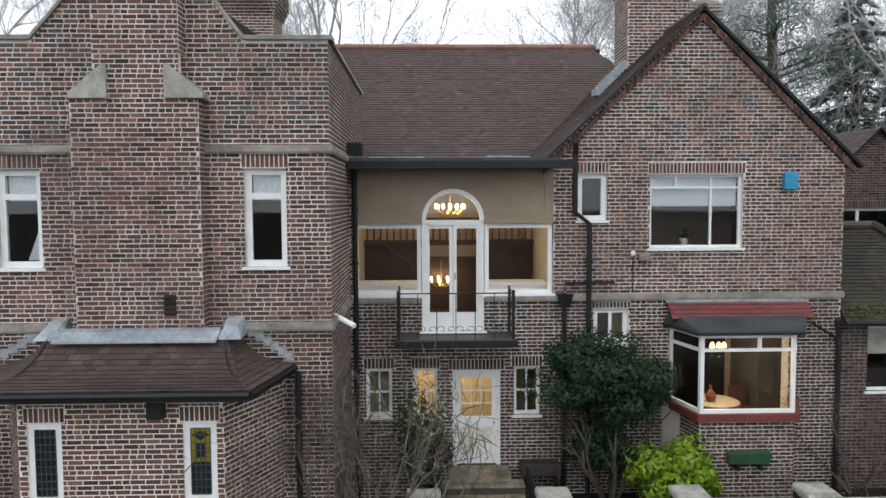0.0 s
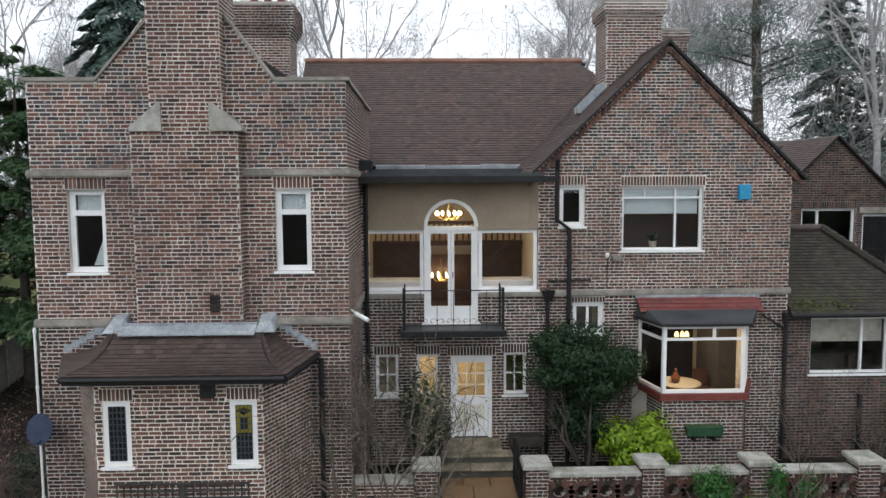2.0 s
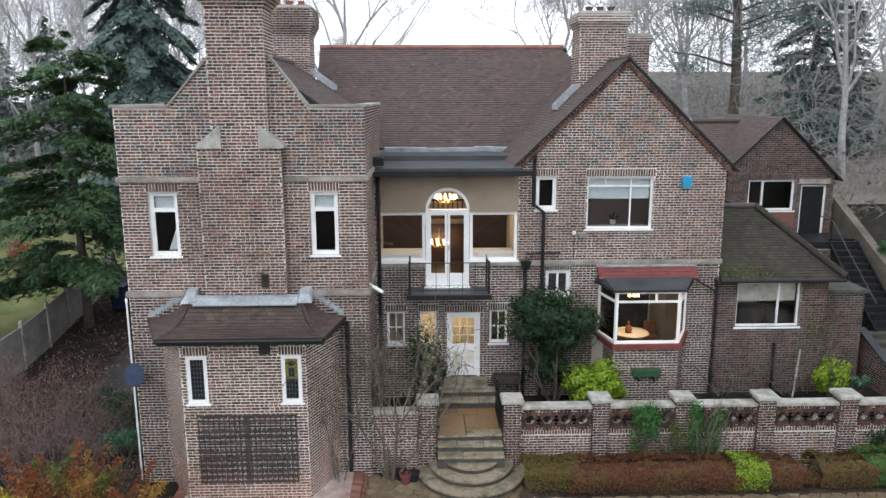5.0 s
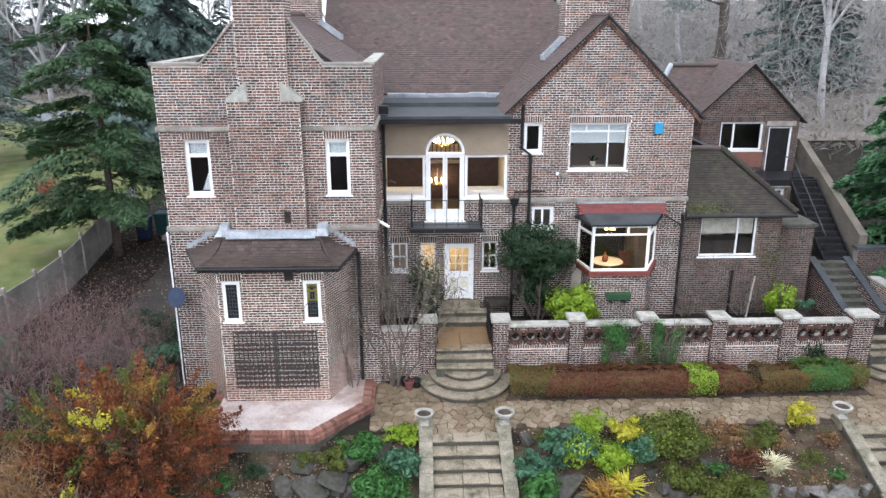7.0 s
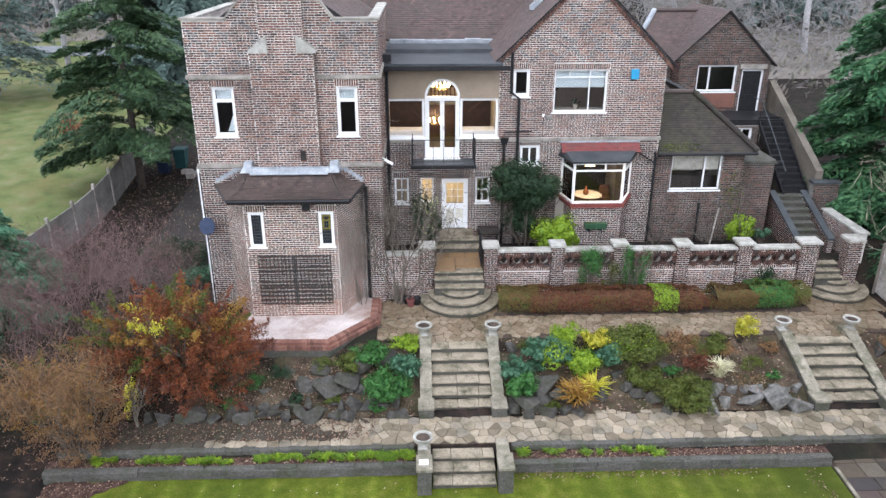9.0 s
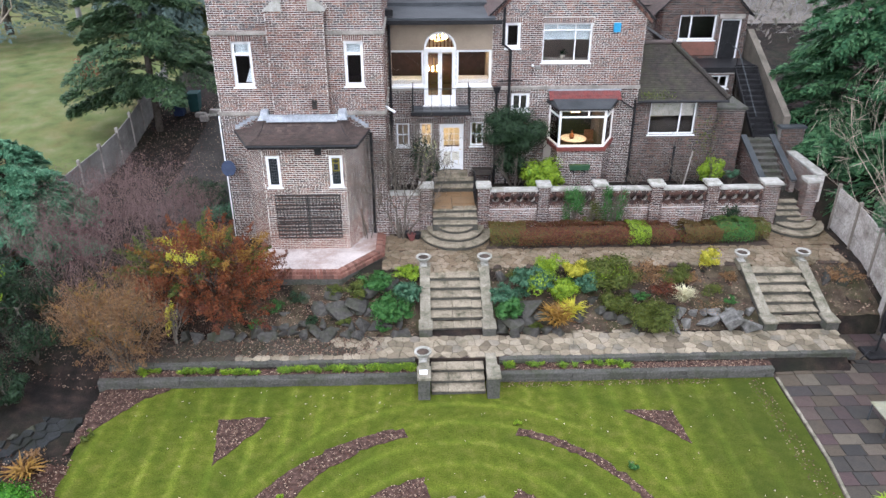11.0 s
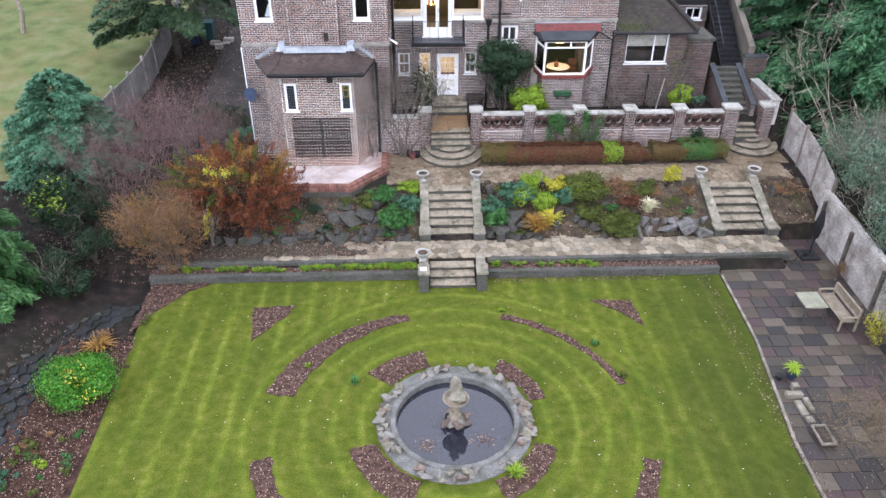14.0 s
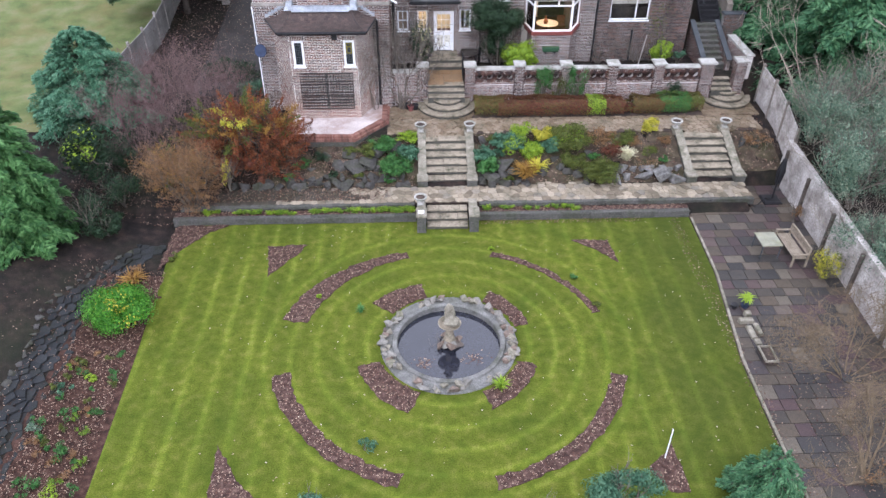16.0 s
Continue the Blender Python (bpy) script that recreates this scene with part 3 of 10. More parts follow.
def window(fr, u0, u1, z0, z1, vbars=(), hbars=(), setback=0.09, fw=0.065, bar=0.045, sill=0.05, label="white painted casement window in a brick wall", glass=None, parts=None):
    """A window in an opening. vbars: (share of the width, from, to) in shares of the height; hbars likewise across the width."""
    WINDOWS[0] += 1
    o, u, w = fr
    mid = o + u * (u0 + u1) / 2 + w * setback
    e = thing("window_%d" % WINDOWS[0], (mid[0], mid[1], z0), label, "window", "", "structure")
    b = Build()
    W, H = u1 - u0, z1 - z0
    w0, w1 = setback, setback + 0.07
    local_box(b, fr, u0, u0 + fw, w0, w1, z0, z1)
    local_box(b, fr, u1 - fw, u1, w0, w1, z0, z1)
    local_box(b, fr, u0 + fw, u1 - fw, w0, w1, z0, z0 + fw)
    local_box(b, fr, u0 + fw, u1 - fw, w0, w1, z1 - fw, z1)
    fob = part("window_frame", b, M_WHITE, e)
    for s_, a, c in vbars:
        bb = Build()
        local_box(bb, fr, u0 + W * s_ - bar / 2, u0 + W * s_ + bar / 2, w0 - 0.006, w1 - 0.006, z0 + H * a + fw * (a == 0), z0 + H * c - fw * (c == 1))
        part("mullion", bb, M_WHITE, e)
    for s_, a, c in hbars:
        bb = Build()
        local_box(bb, fr, u0 + W * a + fw * (a == 0), u0 + W * c - fw * (c == 1), w0 - 0.01, w1 - 0.01, z0 + H * s_ - bar / 2, z0 + H * s_ + bar / 2)
        part("transom", bb, M_WHITE, e)
    bb = Build()
    local_box(bb, fr, u0 + fw * 0.5, u1 - fw * 0.5, w0 + 0.03, w0 + 0.036, z0 + fw * 0.5, z1 - fw * 0.5)
    p = part("pane", bb, glass or M_GLASS, e)
    p.visible_shadow = False
    if sill:
        bb = Build()
        local_box(bb, fr, u0 - 0.05, u1 + 0.05, -0.05, w1, z0 - sill, z0 - 0.002)
        part("sill", bb, M_WHITE, e)
    return e


def room(name, x0, x1, y0, y1, z0, z1, wall_m, floor_m=None, label="plain room behind the window"):
    """The inside of a room, open towards the window."""
    t = 0.06
    b = Build()
    b.box(x0, x1, y1, y1 + t, z0, z1).box(x0 - t, x0, y0, y1, z0, z1).box(x1, x1 + t, y0, y1, z0, z1)
    e = solid(name, b, wall_m, label, "room", "", "structure")
    part("floor", Build().box(x0, x1, y0, y1, z0 - t, z0), floor_m or M_WOODRED, e)
    part("ceiling", Build().box(x0, x1, y0, y1, z1, z1 + t), wall_m, e)
    return e


# ---------------- growing things ----------------
def unit(rng, n):
    d = rng.normal(size=(n, 3))
    return d / np.linalg.norm(d, axis=1)[:, None]


def leaf_quads(c, nrm, size, rng, aspect=0.5, droop=0.0):
    """A bent diamond leaf at each centre."""
    n = len(c)
    a = np.cross(nrm, unit(rng, n))
    a /= np.maximum(np.linalg.norm(a, axis=1)[:, None], 1e-6)
    a[:, 2] -= droop
    a /= np.linalg.norm(a, axis=1)[:, None]
    bside = np.cross(nrm, a)
    L = size * rng.uniform(0.6, 1.3, n)[:, None]
    return np.stack([c - a * L * 0.5, c + bside * L * aspect * 0.5 - nrm * L * 0.06, c + a * L * 0.5, c - bside * L * aspect * 0.5 - nrm * L * 0.06], axis=1)


def lump_points(rng, c, r, n, lumps, small=1.0, shell=0.55):
    """Points and normals on the outsides of uneven lumps that make up a crown."""
    c, r = np.array(c, float), np.array(r, float)
    d = unit(rng, lumps)
    d[:, 2] = d[:, 2] * 0.9 + 0.12
    lc = c + d * r * rng.uniform(0.35, 0.8, lumps)[:, None]
    lr = rng.uniform(0.28, 0.5, lumps) * small
    k = rng.integers(0, lumps, n)
    dd = unit(rng, n)
    p = lc[k] + dd * (lr[k] * rng.uniform(shell, 1.0, n))[:, None] * r
    return p, dd


def grow(b, p, d, length, rad, level, rng, kids=3, wob=0.25, up=0.15, sides=4, tips=None, angle=0.8, shrink=0.68):
    """A branch and its twigs, as tapered tubes."""
    p, d = np.array(p, float), np.array(d, float)
    pts = [p]
    steps = 3
    for i in range(steps):
        d = d + rng.normal(0, wob, 3) * 0.5 + np.array([0, 0, up * 0.3])
        d /= np.linalg.norm(d)
        pts.append(pts[-1] + d * length / steps)
    r_end = rad * (0.55 if level else 0.3)
    b.tube(pts, np.linspace(rad, r_end, steps + 1), max(3, sides), False)
    if tips is not None and level <= 1:
        tips.extend(pts[1:])
    if level == 0:
        return
    for i in range(kids):
        k = rng.uniform(0.45, 1.0) if i else 1.0
        j = min(steps, max(1, int(round(k * steps))))
        side = unit(rng, 1)[0]
        nd = d + side * angle * rng.uniform(0.5, 1.1) + np.array([0, 0, up])
        nd /= np.linalg.norm(nd)
        grow(b, pts[j], nd, length * shrink * rng.uniform(0.75, 1.15), rad * (0.62 if i == 0 else 0.5), level - 1, rng, kids, wob, up, sides - 1, tips, angle, shrink)


def shrub(name, at, r, h, n, size, material, label, category="shrub", seed=1, lumps=16, aspect=0.5, group="", stem_m=None, stems=6, shell=0.5, accent=None, twig_level=2):
    """A bush: branching stems and a crown of many leaves in uneven lumps."""
    rng = np.random.default_rng(seed)
    rx, ry = r if isinstance(r, tuple) else (r, r)
    e = thing(name, at, label, category, group)
    b = Build()
    for i in range(stems):
        a = rng.uniform(0, 6.28)
        d = np.array([math.cos(a) * 0.5 * rx / max(h, 0.1), math.sin(a) * 0.5 * ry / max(h, 0.1), 1.0])
        grow(b, (at[0] + rng.normal(0, 0.05 * rx), at[1] + rng.normal(0, 0.05 * ry), at[2] - 0.03), d / np.linalg.norm(d), h * 0.5, 0.012 + 0.012 * h, twig_level, rng, 3)
    tagged(part("stemwork", b, stem_m or M_TWIG, e), kind="stuff")
    p, dd = lump_points(rng, (at[0], at[1], at[2] + h * 0.52), (rx, ry, h * 0.52), n, lumps, shell=shell)
    keep = p[:, 2] > at[2] + 0.02
    q = leaf_quads(p[keep], dd[keep], size, rng, aspect)
    tagged(part("crown", Build().quads(q), material, e), kind="stuff")
    if accent:
        am, share = accent
        m = int(n * share)
        p, dd = lump_points(rng, (at[0], at[1], at[2] + h * 0.6), (rx, ry, h * 0.5), m, 5, shell=0.8)
        tagged(part("pale_growth", Build().quads(leaf_quads(p, dd, size, rng, aspect)), am, e), kind="stuff")
    return e


def twig_spray(tips, n, size, rng, aspect=0.03):
    """Fine twigs, as thin slivers, round the ends of the branches."""
    t = np.array(tips)[rng.integers(0, len(tips), n)]
    return Build().quads(leaf_quads(t + rng.normal(0, size * 0.45, (n, 3)), unit(rng, n), size, rng, aspect, -0.5))


def bare_tree(name, at, h, seed, label, level=4, kids=3, rad=None, material=None, spread=0.75, trunk=0.32, group="", twig_m=None, up=0.22, spray=0):
    """A leafless tree: a tapered trunk, limbs and fine twigs."""
    rng = np.random.default_rng(seed)
    e = thing(name, at, label, "tree", group)
    rad = rad or h * 0.016
    t = Build()
    pts = [np.array(at, float) - np.array([0, 0, 0.1])]
    for i in range(5):
        pts.append(pts[-1] + np.array([rng.normal(0, 0.02) * h, rng.normal(0, 0.02) * h, h * 0.7 / 5]))
    t.tube(pts, np.linspace(rad, rad * 0.35, 6), 8)
    part("trunk", t, material or M_BARK, e)
    b, tips = Build(), []
    for i in range(9):
        j = 2 + (i % 4)
        a = i * 2.4 + rng.uniform(-0.4, 0.4)
        d = np.array([math.cos(a) * spread, math.sin(a) * spread, 0.75 + 0.1 * j])
        grow(b, pts[j] if j < 6 else pts[-1], d / np.linalg.norm(d), h * trunk * rng.uniform(0.65, 1.05) * (1.2 - 0.1 * j), rad * 0.42, level - 1, rng, kids, 0.3, up, 4, tips, angle=0.75)
    grow(b, pts[-1], (0, 0, 1), h * 0.16, rad * 0.35, level - 1, rng, kids, 0.3, up, 4)
    tagged(part("branchwork", b, twig_m or M_TWIG, e), kind="stuff")
    if spray:
        tagged(part("twig_spray", twig_spray(tips, spray, h * 0.05, rng), twig_m or M_TWIG, e), kind="stuff")
    return e


def conifer(name, at, h, r, n, material, label, seed=1, size=0.16, group="", power=0.85, droop=0.35, lift=0.06, ragged=0.25, aspect=0.34, density=12):
    """An evergreen: a straight trunk and flat drooping boughs, each fringed with side sprays."""
    rng = np.random.default_rng(seed)
    e = thing(name, at, label, "tree", group)
    part("trunk", Build().tube([np.array(at) + (0, 0, -0.1), np.array(at) + (0, 0, h * 0.5), np.array(at) + (0, 0, h * 0.97)], [h * 0.018, h * 0.011, 0.01], 8), M_BARK, e)
    b = Build()
    Q = []
    boughs = int(h * density)
    for i in range(boughs):
        f = lift + (1 - lift) * (i + rng.uniform(0, 1)) / boughs
        a = rng.uniform(0, 6.28)
        ln = r * (1 - f) ** power * rng.uniform(1 - ragged, 1 + ragged * 0.6) + 0.12
        base = np.array(at) + (0, 0, h * f)
        out = np.array([math.cos(a), math.sin(a), -droop * rng.uniform(0.2, 1.2)])
        side = np.array([-math.sin(a), math.cos(a), 0.0])
        tip = base + out * ln
        b.tube([base, (base + tip) / 2 + (0, 0, ln * 0.06), tip], [0.03 * (1.2 - f), 0.018, 0.005], 3, False)
        m = int(n / boughs * (0.3 + 1.4 * (1 - f)))
        t = rng.uniform(0.1, 1.0, m) ** 0.65
        lat = rng.uniform(-1, 1, m) * ln * 0.34 * (1.1 - 0.85 * t)
        c = base + out * ln * t[:, None] + side * lat[:, None]
        c[:, 2] += ln * 0.09 * np.sin(t * 3.14) - np.abs(lat) * 0.4 + rng.normal(0, 0.035 + 0.012 * ln, m)
        A = out * 0.8 + side * (np.sign(lat) * rng.uniform(0.2, 1.0, m))[:, None] + rng.normal(0, 0.3, (m, 3))
        A /= np.linalg.norm(A, axis=1)[:, None]
        up = np.array([0, 0, 1.0]) + out * 0.5 + rng.normal(0, 0.35, (m, 3))
        B = np.cross(up, A)
        B /= np.maximum(np.linalg.norm(B, axis=1)[:, None], 1e-6)
        L_ = (size * rng.uniform(0.5, 1.3, m))[:, None]
        Q.append(np.stack([c - A * L_ * 0.5, c + B * L_ * aspect * 0.5, c + A * L_ * 0.5 - [0, 0, 0.02], c - B * L_ * aspect * 0.5], axis=1))
    tagged(part("bough_work", b, M_BARK, e), kind="stuff")
    part("crown", Build().quads(np.vstack(Q)), material, e)
    return e


# ---------------- ground ----------------
LAWN, LOW, MID, TOP, DOOR = 0.0, 0.5, 1.53, 2.53, 3.1


def ramp(v, a, b, p, q):
    return p + (q - p) * np.clip((v - a) / (b - a), 0, 1)


def land(x, y):
    """Height of the natural ground."""
    front = np.where(y < 4.7, 0.0, np.where(y < 5.2, 0.25, ramp(y, 6.4, 9.3, LOW - 0.06, MID - 0.06)))
    west = ramp(x, -15.0, -11.2, 1.0, 0.0)
    up_west = ramp(y, 12, 19, 0, 0.15) + ramp(y, 19, 27, 0, 0.95) + ramp(y, 27, 90, 0, 3.0)
    z = np.where(x < -7.3, front + np.where(y > 9.3, up_west, 0), front)
    terrace = np.where(y > 12.45, TOP - 0.06, z)
    z = np.where((x > -1.6) & (x < 16.4), terrace, z)
    back = ramp(y, 24, 40, 0, 2.0) + ramp(y, 40, 110, 0, 9.0)
    z = np.where(x > -7.3, z + back, z)
    z = np.where((x > 16.5), ramp(y, -10, 8, 0.6, 1.8) + ramp(y, 8, 24, 0, 2.4) + back, z)
    z = np.where(y < 4.5, z + west * np.where(x < -10.4, 1, 0), np.maximum(z, west * np.where(x < -10.4, 1, 0)))
    z = np.where((x > 13.8) & (x < 16.2) & (y < 7.0), -0.1, z)
    return z


def axis(lo, hi, fine_lo, fine_hi, step):
    a = list(np.arange(fine_lo, fine_hi + step / 2, step))
    d, p = step, fine_lo
    left = []
    while p > lo:
        d *= 1.35
        p -= d
        left.append(p)
    d, p = step, fine_hi
    right = []
    while p < hi:
        d *= 1.35
        p += d
        right.append(p)
    return np.array(left[::-1] + a + right)


def sheet(xs, ys, zf):
    X, Y = np.meshgrid(xs, ys)
    Z = zf(X, Y)
    nx, ny = len(xs), len(ys)
    b = Build()
    idx = np.arange(nx * ny).reshape(ny, nx)
    f = np.stack([idx[:-1, :-1], idx[:-1, 1:], idx[1:, 1:], idx[1:, :-1]], -1).reshape(-1, 4)
    b.v.append(np.stack([X, Y, Z], -1).reshape(-1, 3))
    b.f, b.n = [tuple(t) for t in f.tolist()], nx * ny
    return b


def rough(X, Y, amp=0.05, s=0.7):
    out = np.zeros(X.size)
    xf, yf = X.ravel(), Y.ravel()
    for i in range(X.size):
        out[i] = noise.noise((xf[i] * s, yf[i] * s, 3.1)) + 0.5 * noise.noise((xf[i] * s * 3, yf[i] * s * 3, 8.7))
    return out.reshape(X.shape) * amp


def in_lawn(X, Y):
    return (X > -9.2) & (X < 9.7) & (Y < 4.2)


solid("ground", sheet(axis(-600, 600, -20, 19, 0.3), axis(-400, 900, -14, 28, 0.3), lambda X, Y: land(X, Y) - 0.02 + rough(X, Y, 0.04) * (~in_lawn(X, Y)) - 0.07 * ((X > -10.6) & (X < 11) & (Y < 4.6)) - 0.36 * in_lawn(X, Y)), M_GROUND, "dark leaf-strewn garden soil sloping up to woods", "ground", "", "structure", True)
solid("field", sheet(axis(-160, -15.2, -40, -15.2, 0.8), np.arange(10.0, 70, 0.8), lambda X, Y: land(X, Y) + 0.05 + rough(X, Y, 0.04)), mat("field_grass", [(0.062, 0.088, 0.026), (0.105, 0.130, 0.042), (0.155, 0.155, 0.075)], 0.9, 0.95, 0.6, 22, stain=((0.16, 0.11, 0.045), 0.5), stain_scale=0.5), "patchy green field beyond the concrete fence", "grass", "", "structure", True)
solid("road", sheet(np.arange(-160, -12, 4.0), np.arange(56.0, 61.1, 1.0), lambda X, Y: land(X, Y) + 0.11), mat("asphalt", [(0.13, 0.14, 0.15), (0.18, 0.19, 0.20)], 1, 0.8, 0.2, 20), "wet grey lane beyond the field", "road", "", "structure")

# the mown lawn
POND = (0.6, -2.66)


def lawn_mat():
    m = mat("lawn_grass", [(0.070, 0.096, 0.010), (0.100, 0.124, 0.014), (0.140, 0.150, 0.026)], 3.2, 1.0, 1.0, 24, var=1.5, spec=0.1, stain=((0.044, 0.072, 0.008), 0.7), stain_scale=0.42)
    N, L = m.node_tree.nodes, m.node_tree.links
    bs = N["Principled BSDF"]
    src = bs.inputs["Base Color"].links[0].from_socket
    tc = N.new("ShaderNodeTexCoord")
    sep = N.new("ShaderNodeSeparateXYZ")
    nz = N.new("ShaderNodeTexNoise")
    nz.inputs["Scale"].default_value = 0.8
    L.new(tc.outputs["Object"], nz.inputs["Vector"])
    big = N.new("ShaderNodeTexNoise")
    big.inputs["Scale"].default_value, big.inputs["Detail"].default_value = 0.33, 3
    L.new(tc.outputs["Object"], big.inputs["Vector"])
    L.new(tc.outputs["Object"], sep.inputs[0])

    def op(kind, a, b=None):
        n = N.new("ShaderNodeMath")
        n.operation = kind
        for i, v in enumerate((a, b)):
            if v is None:
                continue
            if isinstance(v, (int, float)):
                n.inputs[i].default_value = v
            else:
                L.new(v, n.inputs[i])
        return n.outputs[0]
    dx, dy = op("SUBTRACT", sep.outputs[0], POND[0]), op("SUBTRACT", sep.outputs[1], POND[1])
    rr = op("SQRT", op("ADD", op("MULTIPLY", dx, dx), op("MULTIPLY", dy, dy)))
    jit = op("MULTIPLY", op("SUBTRACT", nz.outputs["Fac"], 0.5), 0.16)
    ring = op("SINE", op("MULTIPLY", op("ADD", rr, jit), 2 * math.pi / 0.85))
    line = op("SINE", op("MULTIPLY", op("ADD", op("ADD", sep.outputs[0], op("MULTIPLY", sep.outputs[1], 0.0)), jit), 2 * math.pi / 0.9))
    far = op("GREATER_THAN", op("ADD", rr, jit), 6.4)
    wave = op("ADD", op("MULTIPLY", ring, op("SUBTRACT", 1.0, far)), op("MULTIPLY", line, far))
    worn = op("MINIMUM", op("MAXIMUM", op("ADD", op("MULTIPLY", op("SUBTRACT", big.outputs["Fac"], 0.45), 3.5), 0.6), 0.2), 1.0)
    pulse = op("MULTIPLY", op("SUBTRACT", op("MAXIMUM", wave, 0.55), 0.55), worn)
    wave = op("ADD", op("ADD", op("MULTIPLY", pulse, 0.55), op("MULTIPLY", wave, 0.05)), 0.80)
    mx = N.new("ShaderNodeMix")
    mx.data_type, mx.blend_type = "RGBA", "MULTIPLY"
    mx.inputs[0].default_value = 1.0
    L.new(src, mx.inputs[6])
    L.new(wave, mx.inputs[7])
    # darker olive green mixed in towards the patio side
    patio_dark = op("MINIMUM", op("MAXIMUM", op("SUBTRACT", op("ADD", op("MULTIPLY", sep.outputs[0], 0.16), op("MULTIPLY", big.outputs["Fac"], 1.6)), 1.75), 0.0), 0.6)
    moss = N.new("ShaderNodeMix")
    moss.data_type = "RGBA"
    moss.inputs[7].default_value = (0.034, 0.046, 0.009, 1)
    L.new(patio_dark, moss.inputs[0])
    L.new(mx.outputs[2], moss.inputs[6])
    L.new(moss.outputs[2], bs.inputs["Base Color"])
    return m


def lawn_edges(y):
    return np.interp(y, [-14, -8, -2.7, 3.9, 4.6], [-9.5, -9.6, -9.8, -10.2, -10.2]), np.interp(y, [-14, -7.5, -3.9, 0.8, 4.6], [10.05, 10.1, 10.2, 10.85, 11.0])


lb = Build()
ys = np.arange(-13.0, 4.66, 0.2)
us = np.linspace(0, 1, 110)
grid = np.array([[(lawn_edges(y)[0] + (lawn_edges(y)[1] - lawn_edges(y)[0]) * t, y) for t in us] for y in ys])
gz = 0.0 + rough(grid[..., 0], grid[..., 1], 0.012, 1.5)
lb.v.append(np.concatenate([grid, gz[..., None]], -1).reshape(-1, 3))
ii = np.arange(len(ys) * len(us)).reshape(len(ys), len(us))
near = np.hypot(grid[..., 0] - POND[0], grid[..., 1] - POND[1]) > 1.9
keep = near[:-1, :-1] & near[1:, 1:] & near[:-1, 1:] & near[1:, :-1]
lb.f = [tuple(t) for t in np.stack([ii[:-1, :-1], ii[:-1, 1:], ii[1:, 1:], ii[1:, :-1]], -1)[keep].tolist()]
lb.n = ii.size
solid("lawn", lb, lawn_mat(), "mown green lawn with pale ring-shaped mower stripes", "lawn", "", "structure", True)


# ---------------- the house: left wing ----------------
def stretch(name, o, ang, u0, u1, z0, z1, out=0.06, material=None, label="", depth=0.05, category="string course"):
    b = Build()
    fr = frame_of(o, ang)
    local_box(b, fr, u0, u1, -out, depth, z0 + 0.03, z1 - 0.03)
    local_box(b, fr, u0, u1, -out + 0.02, depth, z0, z0 + 0.03)
    local_box(b, fr, u0, u1, -out + 0.025, depth, z1 - 0.03, z1)
    return solid(name, b, material or M_STONE, label or "weathered grey stone string course along the brickwork", category, "", "structure")


LW = (-7.45, 11.95)
FR_LW = frame_of(LW, 0)
brick_wall("wall_wing_front", LW, 0, [(1.45, 0, 5.95), (11.15, 0, 5.95), (11.1501, 1.3, 4.6), (12.3, 2.2, 3.75)],
           holes=[(0.66, 1.36, 7.55, 9.13), (4.58, 5.25, 7.55, 9.13)], soldiers=[(0.62, 1.40, 9.14, 9.36), (4.54, 5.29, 9.14, 9.36)], seed=3, dark_below=6.5, diaper=(9.5, 0.3),
           label="tall brick front wall of the wing with a stepped gable top")
brick_mesh("brickwork", lay_bricks([(1.45, 0, 0.3), (11.15, 0, 0.3)], (), (), 77), frame_of((-1.5, 11.95), 90), M_BRICK, bpy.data.objects["wall_wing_front"])
brick_wall("wall_wing_side", (-1.5, 12.25), 90, [(1.45, 0, 2.8), (9.3, 0, 2.8), (9.3001, 0, 5.9), (11.15, 0, 5.9)], seed=4, dark_below=6.5, label="brick side wall of the wing")
brick_wall("wall_wing_far_side", (-7.45, 18.1), -90, [(1.45, 0, 5.85), (11.15, 0, 5.85)], seed=5, label="outer brick side wall of the wing")
window(FR_LW, 0.66, 1.36, 7.55, 9.13, hbars=[(0.72, 0, 1)], fw=0.10, bar=0.10)
window(FR_LW, 4.58, 5.25, 7.55, 9.13, hbars=[(0.72, 0, 1)], fw=0.10, bar=0.10)
for u0, u1 in ((0.0 - 0.06, 2.0), (3.97, 6.01)):
    stretch("trim", LW, 0, u0, u1, 9.36, 9.50)
for u0, u1 in ((-0.06, 1.6), (4.2, 6.01)):
    stretch("trim", LW, 0, u0, u1, 6.50, 6.65)
stretch("trim", (-1.5, 11.95), 90, 0.05, 3.1, 6.50, 6.65)
stretch("trim", (-1.5, 11.95), 90, 0.05, 3.1, 9.36, 9.50)
